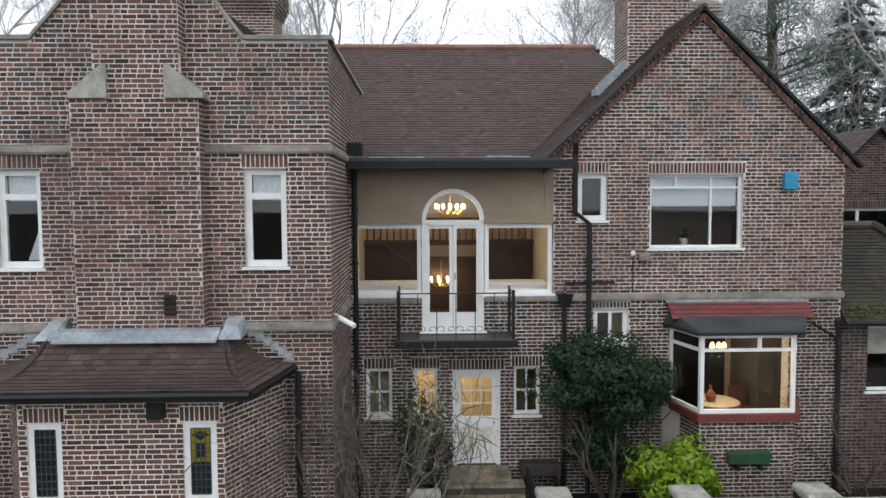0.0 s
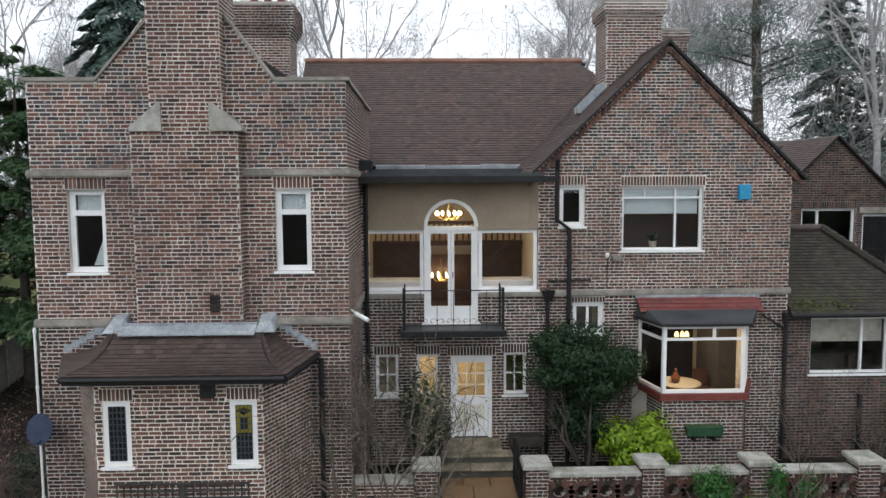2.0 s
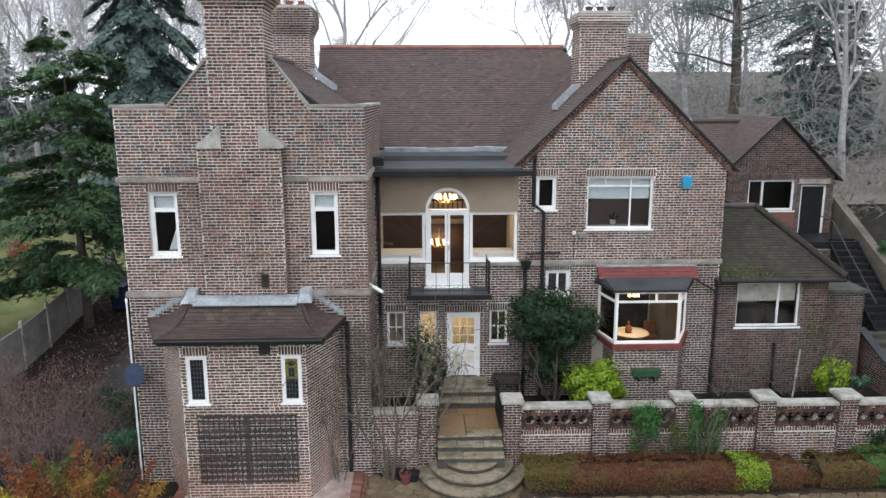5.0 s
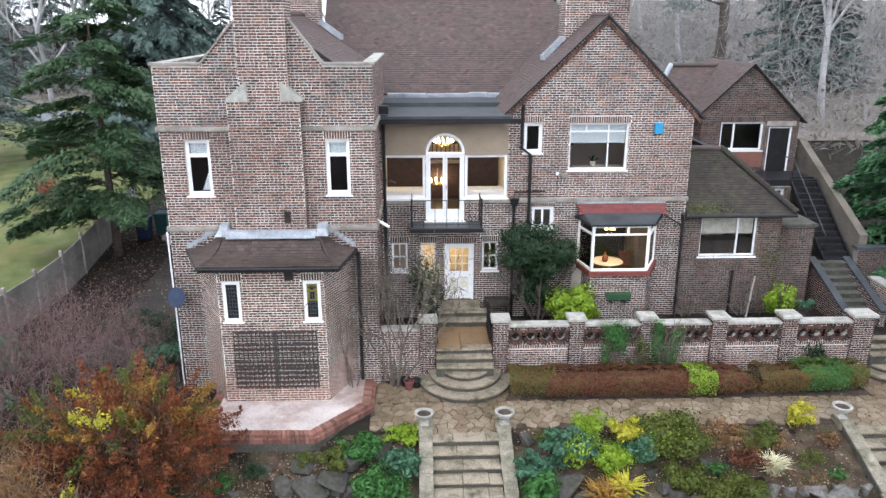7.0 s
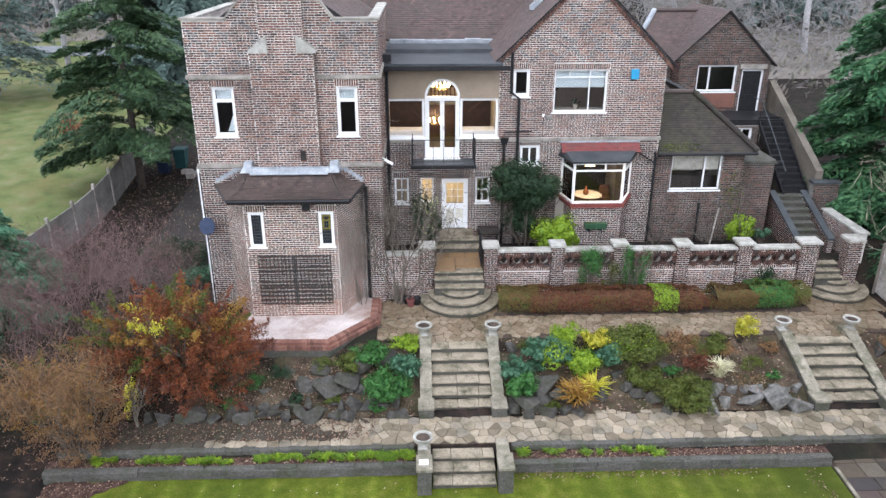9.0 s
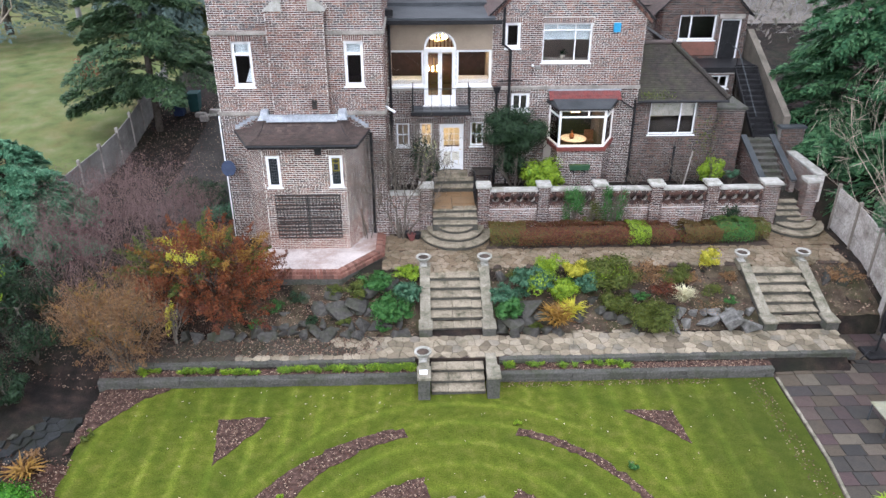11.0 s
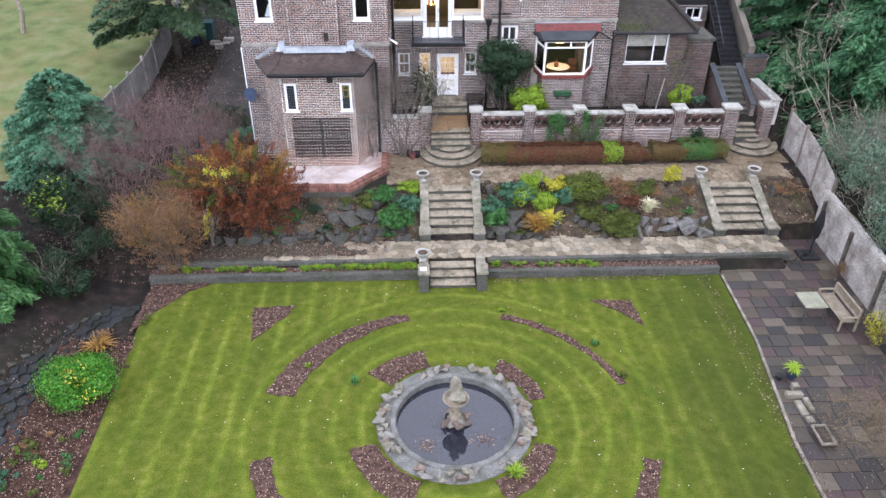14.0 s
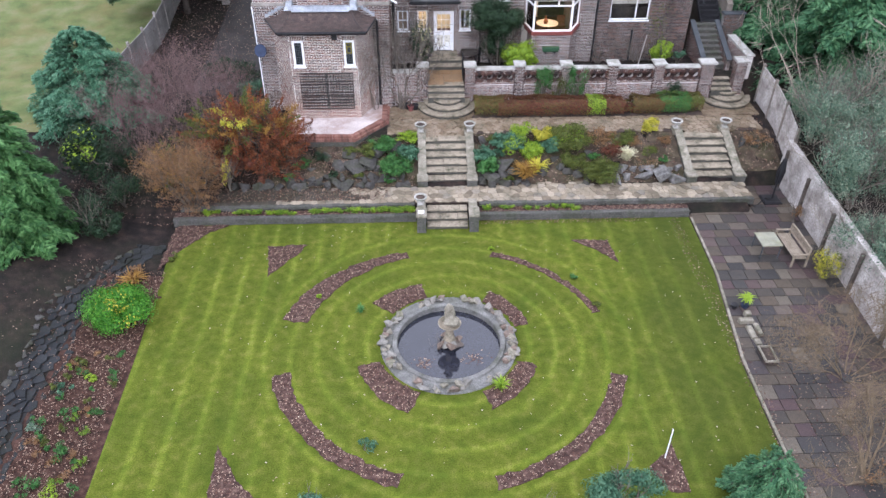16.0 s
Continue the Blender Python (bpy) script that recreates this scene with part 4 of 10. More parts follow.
# projecting chimney breast with stone shoulders
brick_wall("chimney_breast", (-5.45, 11.65), 0, [(6.4, 0, 1.97), (10.2, 0, 1.97)], seed=6, thick=0.3, label="projecting brick chimney breast on the wing", singles=(0.35, 1.65, 7.6, 9.75))
brick_wall("chimney_breast", (-5.454, 11.95), -90, [(6.4, 0, 0.296), (10.2, 0, 0.296)], seed=7, thick=0.1, label="side of the brick chimney breast")
brick_wall("chimney_breast", (-3.476, 11.654), 90, [(6.4, 0, 0.296), (10.2, 0, 0.296)], seed=8, thick=0.1, label="side of the brick chimney breast")
for o, ang, w in (((-5.08, 11.65), 0, 1.32), ((-5.084, 12.75), -90, 1.1), ((-3.756, 11.65), 90, 1.1), ((-3.76, 12.75), 180, 1.32)):
    a, c = (0.004 if ang == 90 else 0.0), (w - 0.004 if ang == -90 else w)
    brick_wall("chimney_stack", o, ang, [(10.2 if ang == 0 else 10.9, a, c), (13.42, a, c)], seed=9, thick=0.12, label="tall brick chimney stack rising from the breast")
def corbel(name, x0, x1, y0, y1, z, rows=4, grow_by=0.05, flat=0.5, label="corbelled brick chimney head", brick=None):
    b = Build()
    e = thing(name, ((x0 + x1) / 2, (y0 + y1) / 2, z), label, "chimney", "", "structure")
    b.box(x0 + 0.04, x1 - 0.04, y0 + 0.04, y1 - 0.04, z, z + rows * 0.075 + flat)
    part("core", b, M_MORTAR, e)
    for i in range(rows + int(flat / 0.075)):
        g = grow_by * min(i + 1, rows)
        for o, ang, w in (((x0 - g, y0 - g), 0, x1 - x0 + 2 * g), ((x0 - g, y1 + g), -90, y1 - y0 + 2 * g), ((x1 + g, y0 - g), 90, y1 - y0 + 2 * g)):
            br = lay_bricks([(z + i * 0.075, 0, w), (z + i * 0.075 + 0.075, 0, w)], (), (), i)
            fr = frame_of(o, ang)
            bb = Build()
            local_box(bb, fr, 0, w, 0.004, 0.12, z + i * 0.075, z + (i + 1) * 0.075)
            part("course", bb, M_MORTAR, e)
            brick_mesh("brickwork", br, fr, brick or M_BRICK, e)
    g = grow_by * rows
    part("cap", Build().prism([(x0 - g, y0 - g), (x1 + g, y0 - g), (x1 + g, y1 + g), (x0 - g, y1 + g)], z + (rows + int(flat / 0.075)) * 0.075, z + (rows + int(flat / 0.075)) * 0.075 + 0.12, 0.08), M_STONE, e)
    return e


corbel("chimney_head", -5.08, -3.76, 11.65, 12.75, 13.42)
for side in (-1, 1):
    cx = -4.42
    xo, xi = cx + side * 1.03, cx + side * 0.44
    b = Build()
    p = [(xo, 11.6, 10.2), (xi, 11.6, 10.2), (xi, 11.6, 10.72), (xi + side * 0.06, 11.6, 10.72), (xo, 11.6, 10.28)]
    q = [(a, 11.97, c) for a, _, c in p]
    if side > 0:
        p, q = p[::-1], q[::-1]
    b.hexa([(a, y, c) for a, y, c in q], [(a, y, c) for a, y, c in p])
    solid("shoulder_stone", b, M_COPING, "pale sloped stone shoulder on the chimney breast", "stone", "stone shoulders")
# coping along the stepped gable and the parapets
def coping(pts, width=0.36, th=0.07, name="coping", material=None):
    """Coping slabs along a line in the plane of the front wall: pts of (x, z)."""
    for (x0, z0), (x1, z1) in zip(pts, pts[1:]):
        b = Build()
        y0, y1 = 11.9, 11.9 + width
        b.hexa([(x0, y0, z0), (x1, y0, z1), (x1, y1, z1), (x0, y1, z0)], [(x0, y0, z0 + th), (x1, y0, z1 + th), (x1, y1, z1 + th), (x0, y1, z0 + th)])
        solid(name, b, material or M_STONE, "weathered stone coping on the parapet", "coping", "", "structure")


coping([(-7.52, 11.15), (-6.15, 11.15), (-5.1, 12.32)])
coping([(-3.74, 12.32), (-2.83, 11.15), (-1.43, 11.15)])
for x in (-7.5, -1.8):
    solid("coping", Build().cbox(x, x + 0.36, 12.28, 18.1, 11.15, 11.22, 0.015), M_COPING, "pale stone coping along the side parapet", "coping", "", "structure")
# roof of the wing behind the parapet
for sd in (-1, 1):
    run, rise = 2.55, 1.75
    tile_roof("roof_wing", (-4.45 + sd * run, 12.2 if sd > 0 else 19.5, 10.75), (0, 1 if sd > 0 else -1, 0), (-sd * run, 0, rise), [(0, 0, 7.3), (math.hypot(run, rise), 0, 7.3)], seed=11)
solid("roof_ridge", Build().tube([(-4.45, 12.8, 12.5), (-4.45, 19.5, 12.5)], 0.11, 8), M_TILE, "row of clay ridge tiles", "ridge tile", "", "structure")

# the ground-floor bay with its hipped roof
BAYP = [(-6.72, 11.95), (-5.86, 10.6), (-2.92, 10.6), (-2.3, 11.95)]


def seg_wall(name, p, q, z0, z1, holes=(), soldiers=(), seed=1, label="", thick=0.25, brick=None, dark=None, mortar=None, red=None):
    d = (q[0] - p[0], q[1] - p[1])
    return brick_wall(name, p, math.degrees(math.atan2(d[1], d[0])), [(z0, 0, math.hypot(*d)), (z1, 0, math.hypot(*d))], holes, soldiers, thick, seed, label, brick, dark_below=dark, mortar=mortar, red_below=red)


seg_wall("wall_bay_side", BAYP[0], BAYP[1], 1.6, 5.9, seed=12, label="canted brick side of the bay", mortar=M_MORTAR_NEW, red=2.5)
seg_wall("wall_bay_front", BAYP[1], BAYP[2], 1.6, 5.9, holes=[(0.13, 0.62, 4.24, 5.42), (2.36, 2.84, 4.24, 5.42)], soldiers=[(0.08, 0.67, 5.43, 5.65), (2.31, 2.89, 5.43, 5.65)], seed=13, label="brick front of the bay under its tiled roof", mortar=M_MORTAR_NEW, red=2.35)
seg_wall("wall_bay_side", BAYP[2], BAYP[3], 1.6, 5.9, seed=14, label="canted brick side of the bay", mortar=M_MORTAR_NEW, red=2.6)
FR_B = frame_of(BAYP[1], 0)
WIN_BAY = [window(FR_B, 0.13, 0.62, 4.24, 5.42, fw=0.1, setback=0.03, label="narrow white window with dark leaded glass"),
           window(FR_B, 2.36, 2.84, 4.24, 5.42, fw=0.1, setback=0.03, label="narrow white window with olive stained glass above")]
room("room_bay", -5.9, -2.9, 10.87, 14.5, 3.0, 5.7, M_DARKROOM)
EAVE = [(-7.0, 11.95), (-6.25, 10.25), (-2.45, 10.25), (-2.12, 11.95)]
PEAK = [(-5.95, 11.93), (-5.75, 11.6), (-3.15, 11.6), (-2.98, 11.93)]
for i, sd in ((0, 21), (1, 22), (2, 23)):
    a, b2, c, d = np.array((*EAVE[i], 5.96)), np.array((*EAVE[i + 1], 5.96)), np.array((*PEAK[i + 1], 6.58)), np.array((*PEAK[i], 6.58))
    u = (b2 - a) / np.linalg.norm(b2 - a)
    foot = a + u * np.dot(d - a, u)
    s_ = d - foot
    L_ = np.linalg.norm(s_)
    tile_roof("roof_bay", a, u, s_, [(0, 0, np.linalg.norm(b2 - a)), (L_, np.dot(d - a, u), np.dot(c - a, u))], gauge=0.12, seed=sd, material=M_TILE_BAY, sag=0.18, label="sagging brown tiled roof over the bay", thick=0.06)
for i in (0, 1, 2):
    a, b2 = EAVE[i], EAVE[i + 1]
    solid("gutter", Build().tube([(*a, 5.90), (*b2, 5.90)], 0.055, 8), M_BLACK, "black gutter under the bay eaves", "gutter", "", "structure")
    solid("soffit", Build().prism([a, b2, (b2[0] * 0.9 + -4.4 * 0.1, b2[1] + 0.4), (a[0] * 0.9 + -4.4 * 0.1, a[1] + 0.4)], 5.80, 5.86), M_BLACK, "dark boards under the bay eaves", "soffit", "", "structure")
solid("flashing", Build().box(-5.7, -3.2, 11.57, 11.67, 6.50, 6.62).hexa([(-5.7, 11.30, 6.44), (-3.2, 11.30, 6.44), (-3.2, 11.62, 6.55), (-5.7, 11.62, 6.55)], [(-5.7, 11.30, 6.47), (-3.2, 11.30, 6.47), (-3.2, 11.62, 6.60), (-5.7, 11.62, 6.60)]), M_LEAD, "grey lead flashing at the head of the bay roof", "flashing", "", "structure")
for x in (-5.85, -3.05):
    solid("flashing", Build().hexa([(x - 0.2, 11.45, 6.46), (x + 0.2, 11.45, 6.46), (x + 0.2, 11.97, 6.5), (x - 0.2, 11.97, 6.5)], [(x - 0.11, 11.62, 6.62), (x + 0.11, 11.62, 6.65), (x + 0.14, 11.97, 6.76), (x - 0.14, 11.97, 6.73)]), M_LEAD, "lump of dressed lead at the roof corner", "flashing", "", "structure")
for sg, x0, x1 in ((1, -2.98, -2.12), (-1, -5.95, -6.98)):
    b = Build()
    for i in range(7):
        t0, t1 = i / 7, (i + 1) / 7
        xa, xb = x0 + (x1 - x0) * t0, x0 + (x1 - x0) * t1
        z = 6.62 - 0.56 * t0
        b.box(min(xa, xb), max(xa, xb), 11.925, 11.955, z - 0.12, z + 0.03)
    solid("flashing", b, M_LEAD, "stepped lead soakers where the bay roof meets the wall", "flashing", "", "structure")

# ---------------- the house: middle and gable ----------------
FW = (-1.5, 15.05)
FR_FW = frame_of(FW, 0)
U = lambda x: x + 1.5
HOLES = [(U(0.58), U(1.57), 2.4, 5.10), (U(1.85), U(2.39), 4.15, 5.16), (U(-1.20), U(-0.67), 4.14, 5.14), (U(-0.22), U(0.27), 4.14, 5.14), (U(-0.04), U(1.23), 5.88, 6.62), (U(-1.42), U(2.66), 6.62, 9.45),
         (U(3.16), U(3.75), 8.18, 9.14), (U(4.64), U(6.57), 7.60, 9.12), (U(3.50), U(4.23), 5.62, 6.36), (U(5.15), U(7.6), 3.5, 5.95)]
SOLD = [(U(0.5), U(1.65), 5.11, 5.33), (U(1.8), U(2.44), 5.17, 5.39), (U(-1.25), U(-0.62), 5.15, 5.37), (U(-0.27), U(0.32), 5.15, 5.37), (U(4.6), U(6.61), 9.13, 9.35), (U(3.12), U(3.79), 9.15, 9.37), (U(3.46), U(4.27), 6.37, 6.50)]
brick_wall("wall_front", FW, 0, [(2.4, 0, 10.17), (9.35, 0, 10.17), (9.3501, 4.02, 10.3), (9.45, 4.02, 10.28), (12.36, 7.1, 7.2)], HOLES, SOLD, seed=15, dark_below=6.52, diaper=(9.4, 7.15), label="brick front wall rising to a steep gable")
brick_wall("wall_gable_side", (8.67, 15.35), 90, [(2.4, 0, 6.5), (9.5, 0, 6.5)], seed=16, label="brick side wall of the gabled part")
stretch("trim", FW, 0, 0.0, U(-0.06), 6.50, 6.62)
stretch("trim", FW, 0, U(1.25), U(5.0), 6.52, 6.67)
stretch("trim", FW, 0, U(5.0), U(8.72), 6.54, 6.68)
# roofs
G0, G1, GA = 2.30, 9.0, 5.65
for sd, x in ((-1, G0), (1, G1)):
    run, rise = abs(GA - x), 3.2
    o = (x, 14.92, 9.27) if sd > 0 else (x, 23.0, 9.27)
    tile_roof("roof_gable", o, (0, 1 if sd > 0 else -1, 0), (-sd * run, 0, rise), [(0, 0, 8.08), (math.hypot(run, rise), 0, 8.08)], seed=17, thick=0.045)
solid("roof_ridge", Build().tube([(GA, 14.93, 12.46), (GA, 22.9, 12.46)], 0.075, 8), M_TILE, "row of clay ridge tiles", "ridge tile", "", "structure")
# brick verge under the gable tiles
for sd, x in ((-1, G0 + 0.12), (1, G1 - 0.12)):
    b = Build()
    n = 46
    for i in range(n):
        t0, t1 = (i + 0.08) / n, (i + 0.92) / n
        xa, xb, za, zb = x + (GA - x) * t0, x + (GA - x) * t1, 9.24 + 3.1 * t0, 9.24 + 3.1 * t1
        lo = [(xa, 14.99, za - 0.13), (xb, 14.99, zb - 0.13), (xb, 15.06, zb - 0.13), (xa, 15.06, za - 0.13)]
        hi = [(a, y, z + 0.14) for a, y, z in lo]
        if sd > 0:
            lo, hi = lo[::-1], hi[::-1]
        b.hexa(lo, hi)
    solid("verge", b, M_BRICK, "tilted brick course under the gable verge", "verge", "", "structure")
tile_roof("roof_main", (-3.9, 19.25, 9.7), (1, 0, 0), (0, 3.45, 3.5), [(0, 0, 12.9), (4.91, 0, 9.0)], seed=18, label="large weathered brown clay tile roof")
tile_roof("roof_main_back", (5.4, 26.2, 9.7), (-1, 0, 0), (0, -3.45, 3.5), [(0, 0, 9.3), (4.91, 0, 9.3)], seed=19, gauge=0.3, width=0.5)
solid("roof_ridge", Build().tube([(-3.9, 22.7, 13.22), (5.25, 22.7, 13.22)], 0.1, 8), mat("ridge_clay", [(0.20, 0.10, 0.075), (0.30, 0.17, 0.13)], 3, 0.8, 0.2), "pale red clay ridge tiles on the main roof", "ridge tile", "", "structure")
# flat roof in front of the main slope
solid("flat_roof", Build().box(-1.5, 2.7, 14.5, 19.4, 9.36, 9.44).box(-1.5, 2.6, 17.2, 19.4, 9.44, 9.58), M_FELT, "dark flat felt roof over the balcony room", "roof", "", "structure")
rg = np.random.default_rng(5)
b = Build()
x = -1.4
while x < 2.9:
    w = rg.uniform(0.5, 0.9)
    b.cbox(x, x + w, 19.0 + rg.uniform(-0.05, 0.05), 19.35, 9.58, 9.72 + rg.uniform(-0.02, 0.03), 0.02)
    x += w + 0.01
solid("flashing", b, M_LEAD, "ragged strip of pale lead flashing below the roof tiles", "flashing", "", "structure")
solid("gutter", Build().box(-1.5, 2.95, 14.38, 14.5, 9.22, 9.37), M_BLACK, "dark grey gutter along the flat roof", "gutter", "", "structure")
# Soffit coloured black to carry the deep shadow under the flat roof.
solid("soffit", Build().box(-1.5, 2.68, 14.5, 15.02, 9.27, 9.355), M_BLACK, "soffit over the balcony room, black for its deep shadow", "soffit", "", "structure")
# chimneys behind
def stack(name, x0, x1, y0, y1, z0, z1, label, seed):
    for o, ang, w in (((x0, y0), 0, x1 - x0), ((x0 - 0.004, y1), -90, y1 - y0), ((x1 + 0.004, y0), 90, y1 - y0)):
        a, c = (0.004 if ang == 90 else 0.0), (w - 0.004 if ang == -90 else w)
        brick_wall(name, o, ang, [(z0, a, c), (z1, a, c)], seed=seed, thick=0.15, label=label)


stack("chimney_stack", -5.28, -3.85, 19.5, 20.7, 10.5, 13.42, "brick chimney stack behind the wing roof", 31)
corbel("chimney_head", -5.28, -3.85, 19.5, 20.7, 13.42, 5, 0.035, 0.45, "blackened corbelled brick chimney head", M_BRICK_DARK)
stack("chimney_stack", 4.74, 6.17, 17.2, 18.4, 11.0, 13.45, "brick chimney stack beside the gable ridge", 32)
corbel("chimney_head", 4.74, 6.17, 17.2, 18.4, 13.45, 3, 0.035, 0.15)
stack("chimney_stack", 6.3, 7.1, 17.9, 18.8, 11.0, 13.0, "lower brick chimney stack beside the gable ridge", 33)
corbel("chimney_head", 6.3, 7.1, 17.9, 18.8, 13.0, 2, 0.03, 0.08)
for x in (5.1, 5.45, 5.8):
    solid("chimney_pot", Build().lathe((x, 17.8, 13.88), [(0.11, 0), (0.1, 0.18), (0.12, 0.2), (0.12, 0.24), (0.08, 0.24)], 12), M_TILE, "short clay chimney pot", "chimney pot", "chimney pots")
for x in (-4.95, -4.55, -4.15):
    solid("chimney_pot", Build().lathe((x, 20.1, 14.36), [(0.13, 0), (0.11, 0.16), (0.12, 0.18), (0.12, 0.2), (0.08, 0.2)], 12), M_TILE_RED, "short red clay chimney pot", "chimney pot", "chimney pots")
# stepped lead soakers beside chimneys
for x0, y0, z0, dx, dz, n in ((4.66, 17.16, 11.72, -0.075, -0.075, 9), (-3.72, 19.42, 12.25, 0.085, -0.062, 9)):
    b = Build()
    for i in range(n):
        b.cbox(x0 + dx * i - 0.1, x0 + dx * i + 0.05, y0 - 0.05 - 0.004 * i, y0 + 0.25 + 0.004 * i, z0 + dz * i - 0.12, z0 + dz * i + 0.06, 0.02)
    solid("flashing", b, M_LEAD, "stepped lead flashing beside the chimney", "flashing", "", "structure")

# ---------------- the annexe and the far building ----------------
AX = (8.67, 15.1)
brick_wall("wall_annexe_front", AX, 0, [(2.4, 0, 3.38), (6.1, 0, 3.38)], [(0.63, 2.57, 4.55, 5.93)], [], seed=41, dark_below=9, mortar=M_MORTAR_SHADE, label="shaded brick front wall of the low annexe")
brick_wall("wall_annexe_side", (12.05, 15.4), 90, [(2.4, 0, 5), (6.1, 0, 5)], seed=42, dark_below=9, mortar=M_MORTAR_SHADE, label="brick side wall of the annexe")
tile_roof("roof_annexe", (8.6, 14.85, 6.08), (1, 0, 0), (0, 2.1, 1.85), [(0, 0.08, 3.8), (math.hypot(2.1, 1.85), 0.08, 1.85)], seed=43, material=M_TILE_MOSS, label="mossy dark tiled roof of the annexe")
tile_roof("roof_annexe_hip", (12.4, 14.85, 6.08), (0, 1, 0), (-1.95, 0, 1.85), [(0, 0, 6), (math.hypot(1.95, 1.85), 2.1, 6)], seed=44, material=M_TILE_MOSS, label="hipped end of the annexe roof")
HT = thing("hip_tiles", (12.4, 14.85, 6.14), "row of rounded hip tiles on the annexe roof", "ridge tile", "", "structure")
for i in range(16):
    p0, p1 = np.array((12.4, 14.85, 6.16)), np.array((10.45, 16.95, 8.0))
    a, c = p0 + (p1 - p0) * i / 16, p0 + (p1 - p0) * (i + 1.15) / 16
    part("hip_tile", Build().tube([a, c], [0.125, 0.09], 8), M_TILE_MOSS, HT)
solid("roof_ridge", Build().tube([(8.67, 16.95, 7.99), (10.45, 16.95, 7.99)], 0.09, 8), M_TILE, "ridge tiles on the annexe roof", "ridge tile", "", "structure")
solid("gutter", Build().tube([(8.66, 14.82, 6.04), (12.4, 14.82, 6.04)], 0.06, 8), M_BLACK, "black gutter on the annexe", "gutter", "", "structure")
brick_wall("wall_far_gable", (11.0, 21.2), 0, [(2.4, 0, 4.35), (8.5, 0, 4.35), (10.6, 2.15, 2.22)], [(1.12, 2.89, 7.16, 8.32), (3.12, 4.10, 6.1, 8.13)], [(1.1, 2.91, 8.33, 8.55)], seed=45, dark_below=20, mortar=M_MORTAR_SHADE, label="dark brick gable wall of the rear building")
brick_wall("wall_far_side", (11.0, 26.0), -90, [(2.4, 0, 4.8), (8.5, 0, 4.8)], seed=46, label="brick side of the rear building")
for sd, x in ((-1, 10.75), (1, 15.6)):
    run, rise = abs(13.17 - x), 2.35
    tile_roof("roof_far", (x, 21.05, 8.3) if sd > 0 else (x, 26.0, 8.3), (0, 1 if sd > 0 else -1, 0), (-sd * run, 0, rise), [(0, 0, 4.95), (math.hypot(run, rise), 0, 4.95)], seed=47, thick=0.045, label="tiled roof of the rear building")
tile_roof("roof_far_wing", (9.3, 22.4, 8.6), (1, 0, 0), (0, 1.9, 1.75), [(0, 0, 4.0), (2.58, 1.5, 3.8)], seed=48, label="tiled cross roof of the rear building")
solid("hip_tiles", Build().tube([(9.35, 22.4, 8.68), (10.85, 24.3, 10.42)], 0.12, 8), M_LEAD, "pale capped hip of the rear roof", "ridge tile", "", "structure")
solid("roof_ridge", Build().tube([(10.85, 24.3, 10.42), (13.2, 24.3, 10.42)], 0.1, 8), M_TILE, "ridge tiles of the rear roof", "ridge tile", "", "structure")
FR_FAR = frame_of((11.0, 21.2), 0)

# ---------------- bay window of the gabled part ----------------
BP = [(5.08, 15.05), (5.33, 13.95), (7.2, 13.95), (7.75, 15.05)]
for i in range(3):
    seg_wall("wall_window_bay", BP[i], BP[i + 1], 2.4, 4.30, seed=50 + i, label="brick base of the bay window", thick=0.2, dark=9)
cen = np.array((6.28, 15.05))
grown = lambda k, y: [(cen[0] + (p[0] - cen[0]) * k, cen[1] + (p[1] - cen[1]) * k if p[1] < 15 else y) for p in BP]
M_REDSILL = mat("red_sill", [(0.13, 0.035, 0.028), (0.18, 0.05, 0.04)], 4, 0.6, 0.1)
BSL = thing("bay_sill", (6.28, 14.5, 4.3), "dark red painted sill round the bay window", "sill", "", "structure")
so, si = grown(1.07, 15.05), grown(0.9, 15.05)
for i in range(3):
    part("sill", Build().prism([so[i], so[i + 1], si[i + 1], si[i]], 4.30, 4.45, 0.015), M_REDSILL, BSL)
solid("bay_canopy", Build().prism(grown(1.12, 15.05), 6.0, 6.06, 0.02), M_BLACK, "black lead canopy over the bay window", "canopy", "", "structure")
solid("bay_canopy_top", Build().hexa([(p[0], p[1], 6.065) for p in grown(1.09, 15.05)], [(5.05, 15.05, 6.24), (5.15, 14.62, 6.24), (7.75, 14.62, 6.24), (7.9, 15.05, 6.24)]), M_FELT, "grey lead sheet on the bay canopy", "canopy", "", "structure")
tile_roof("bay_tiles", (5.0, 14.62, 6.2), (1, 0, 0), (0, 0.42, 0.32), [(0, 0, 2.92), (0.53, 0.0, 2.92)], gauge=0.13, width=0.2, material=M_TILE_RED, seed=53, label="bright red tiled apron over the bay window", thick=0.04)
solid("flashing", Build().box(4.98, 7.95, 14.97, 15.06, 6.47, 6.54), M_LEAD, "lead flashing above the red tiles", "flashing", "", "structure")

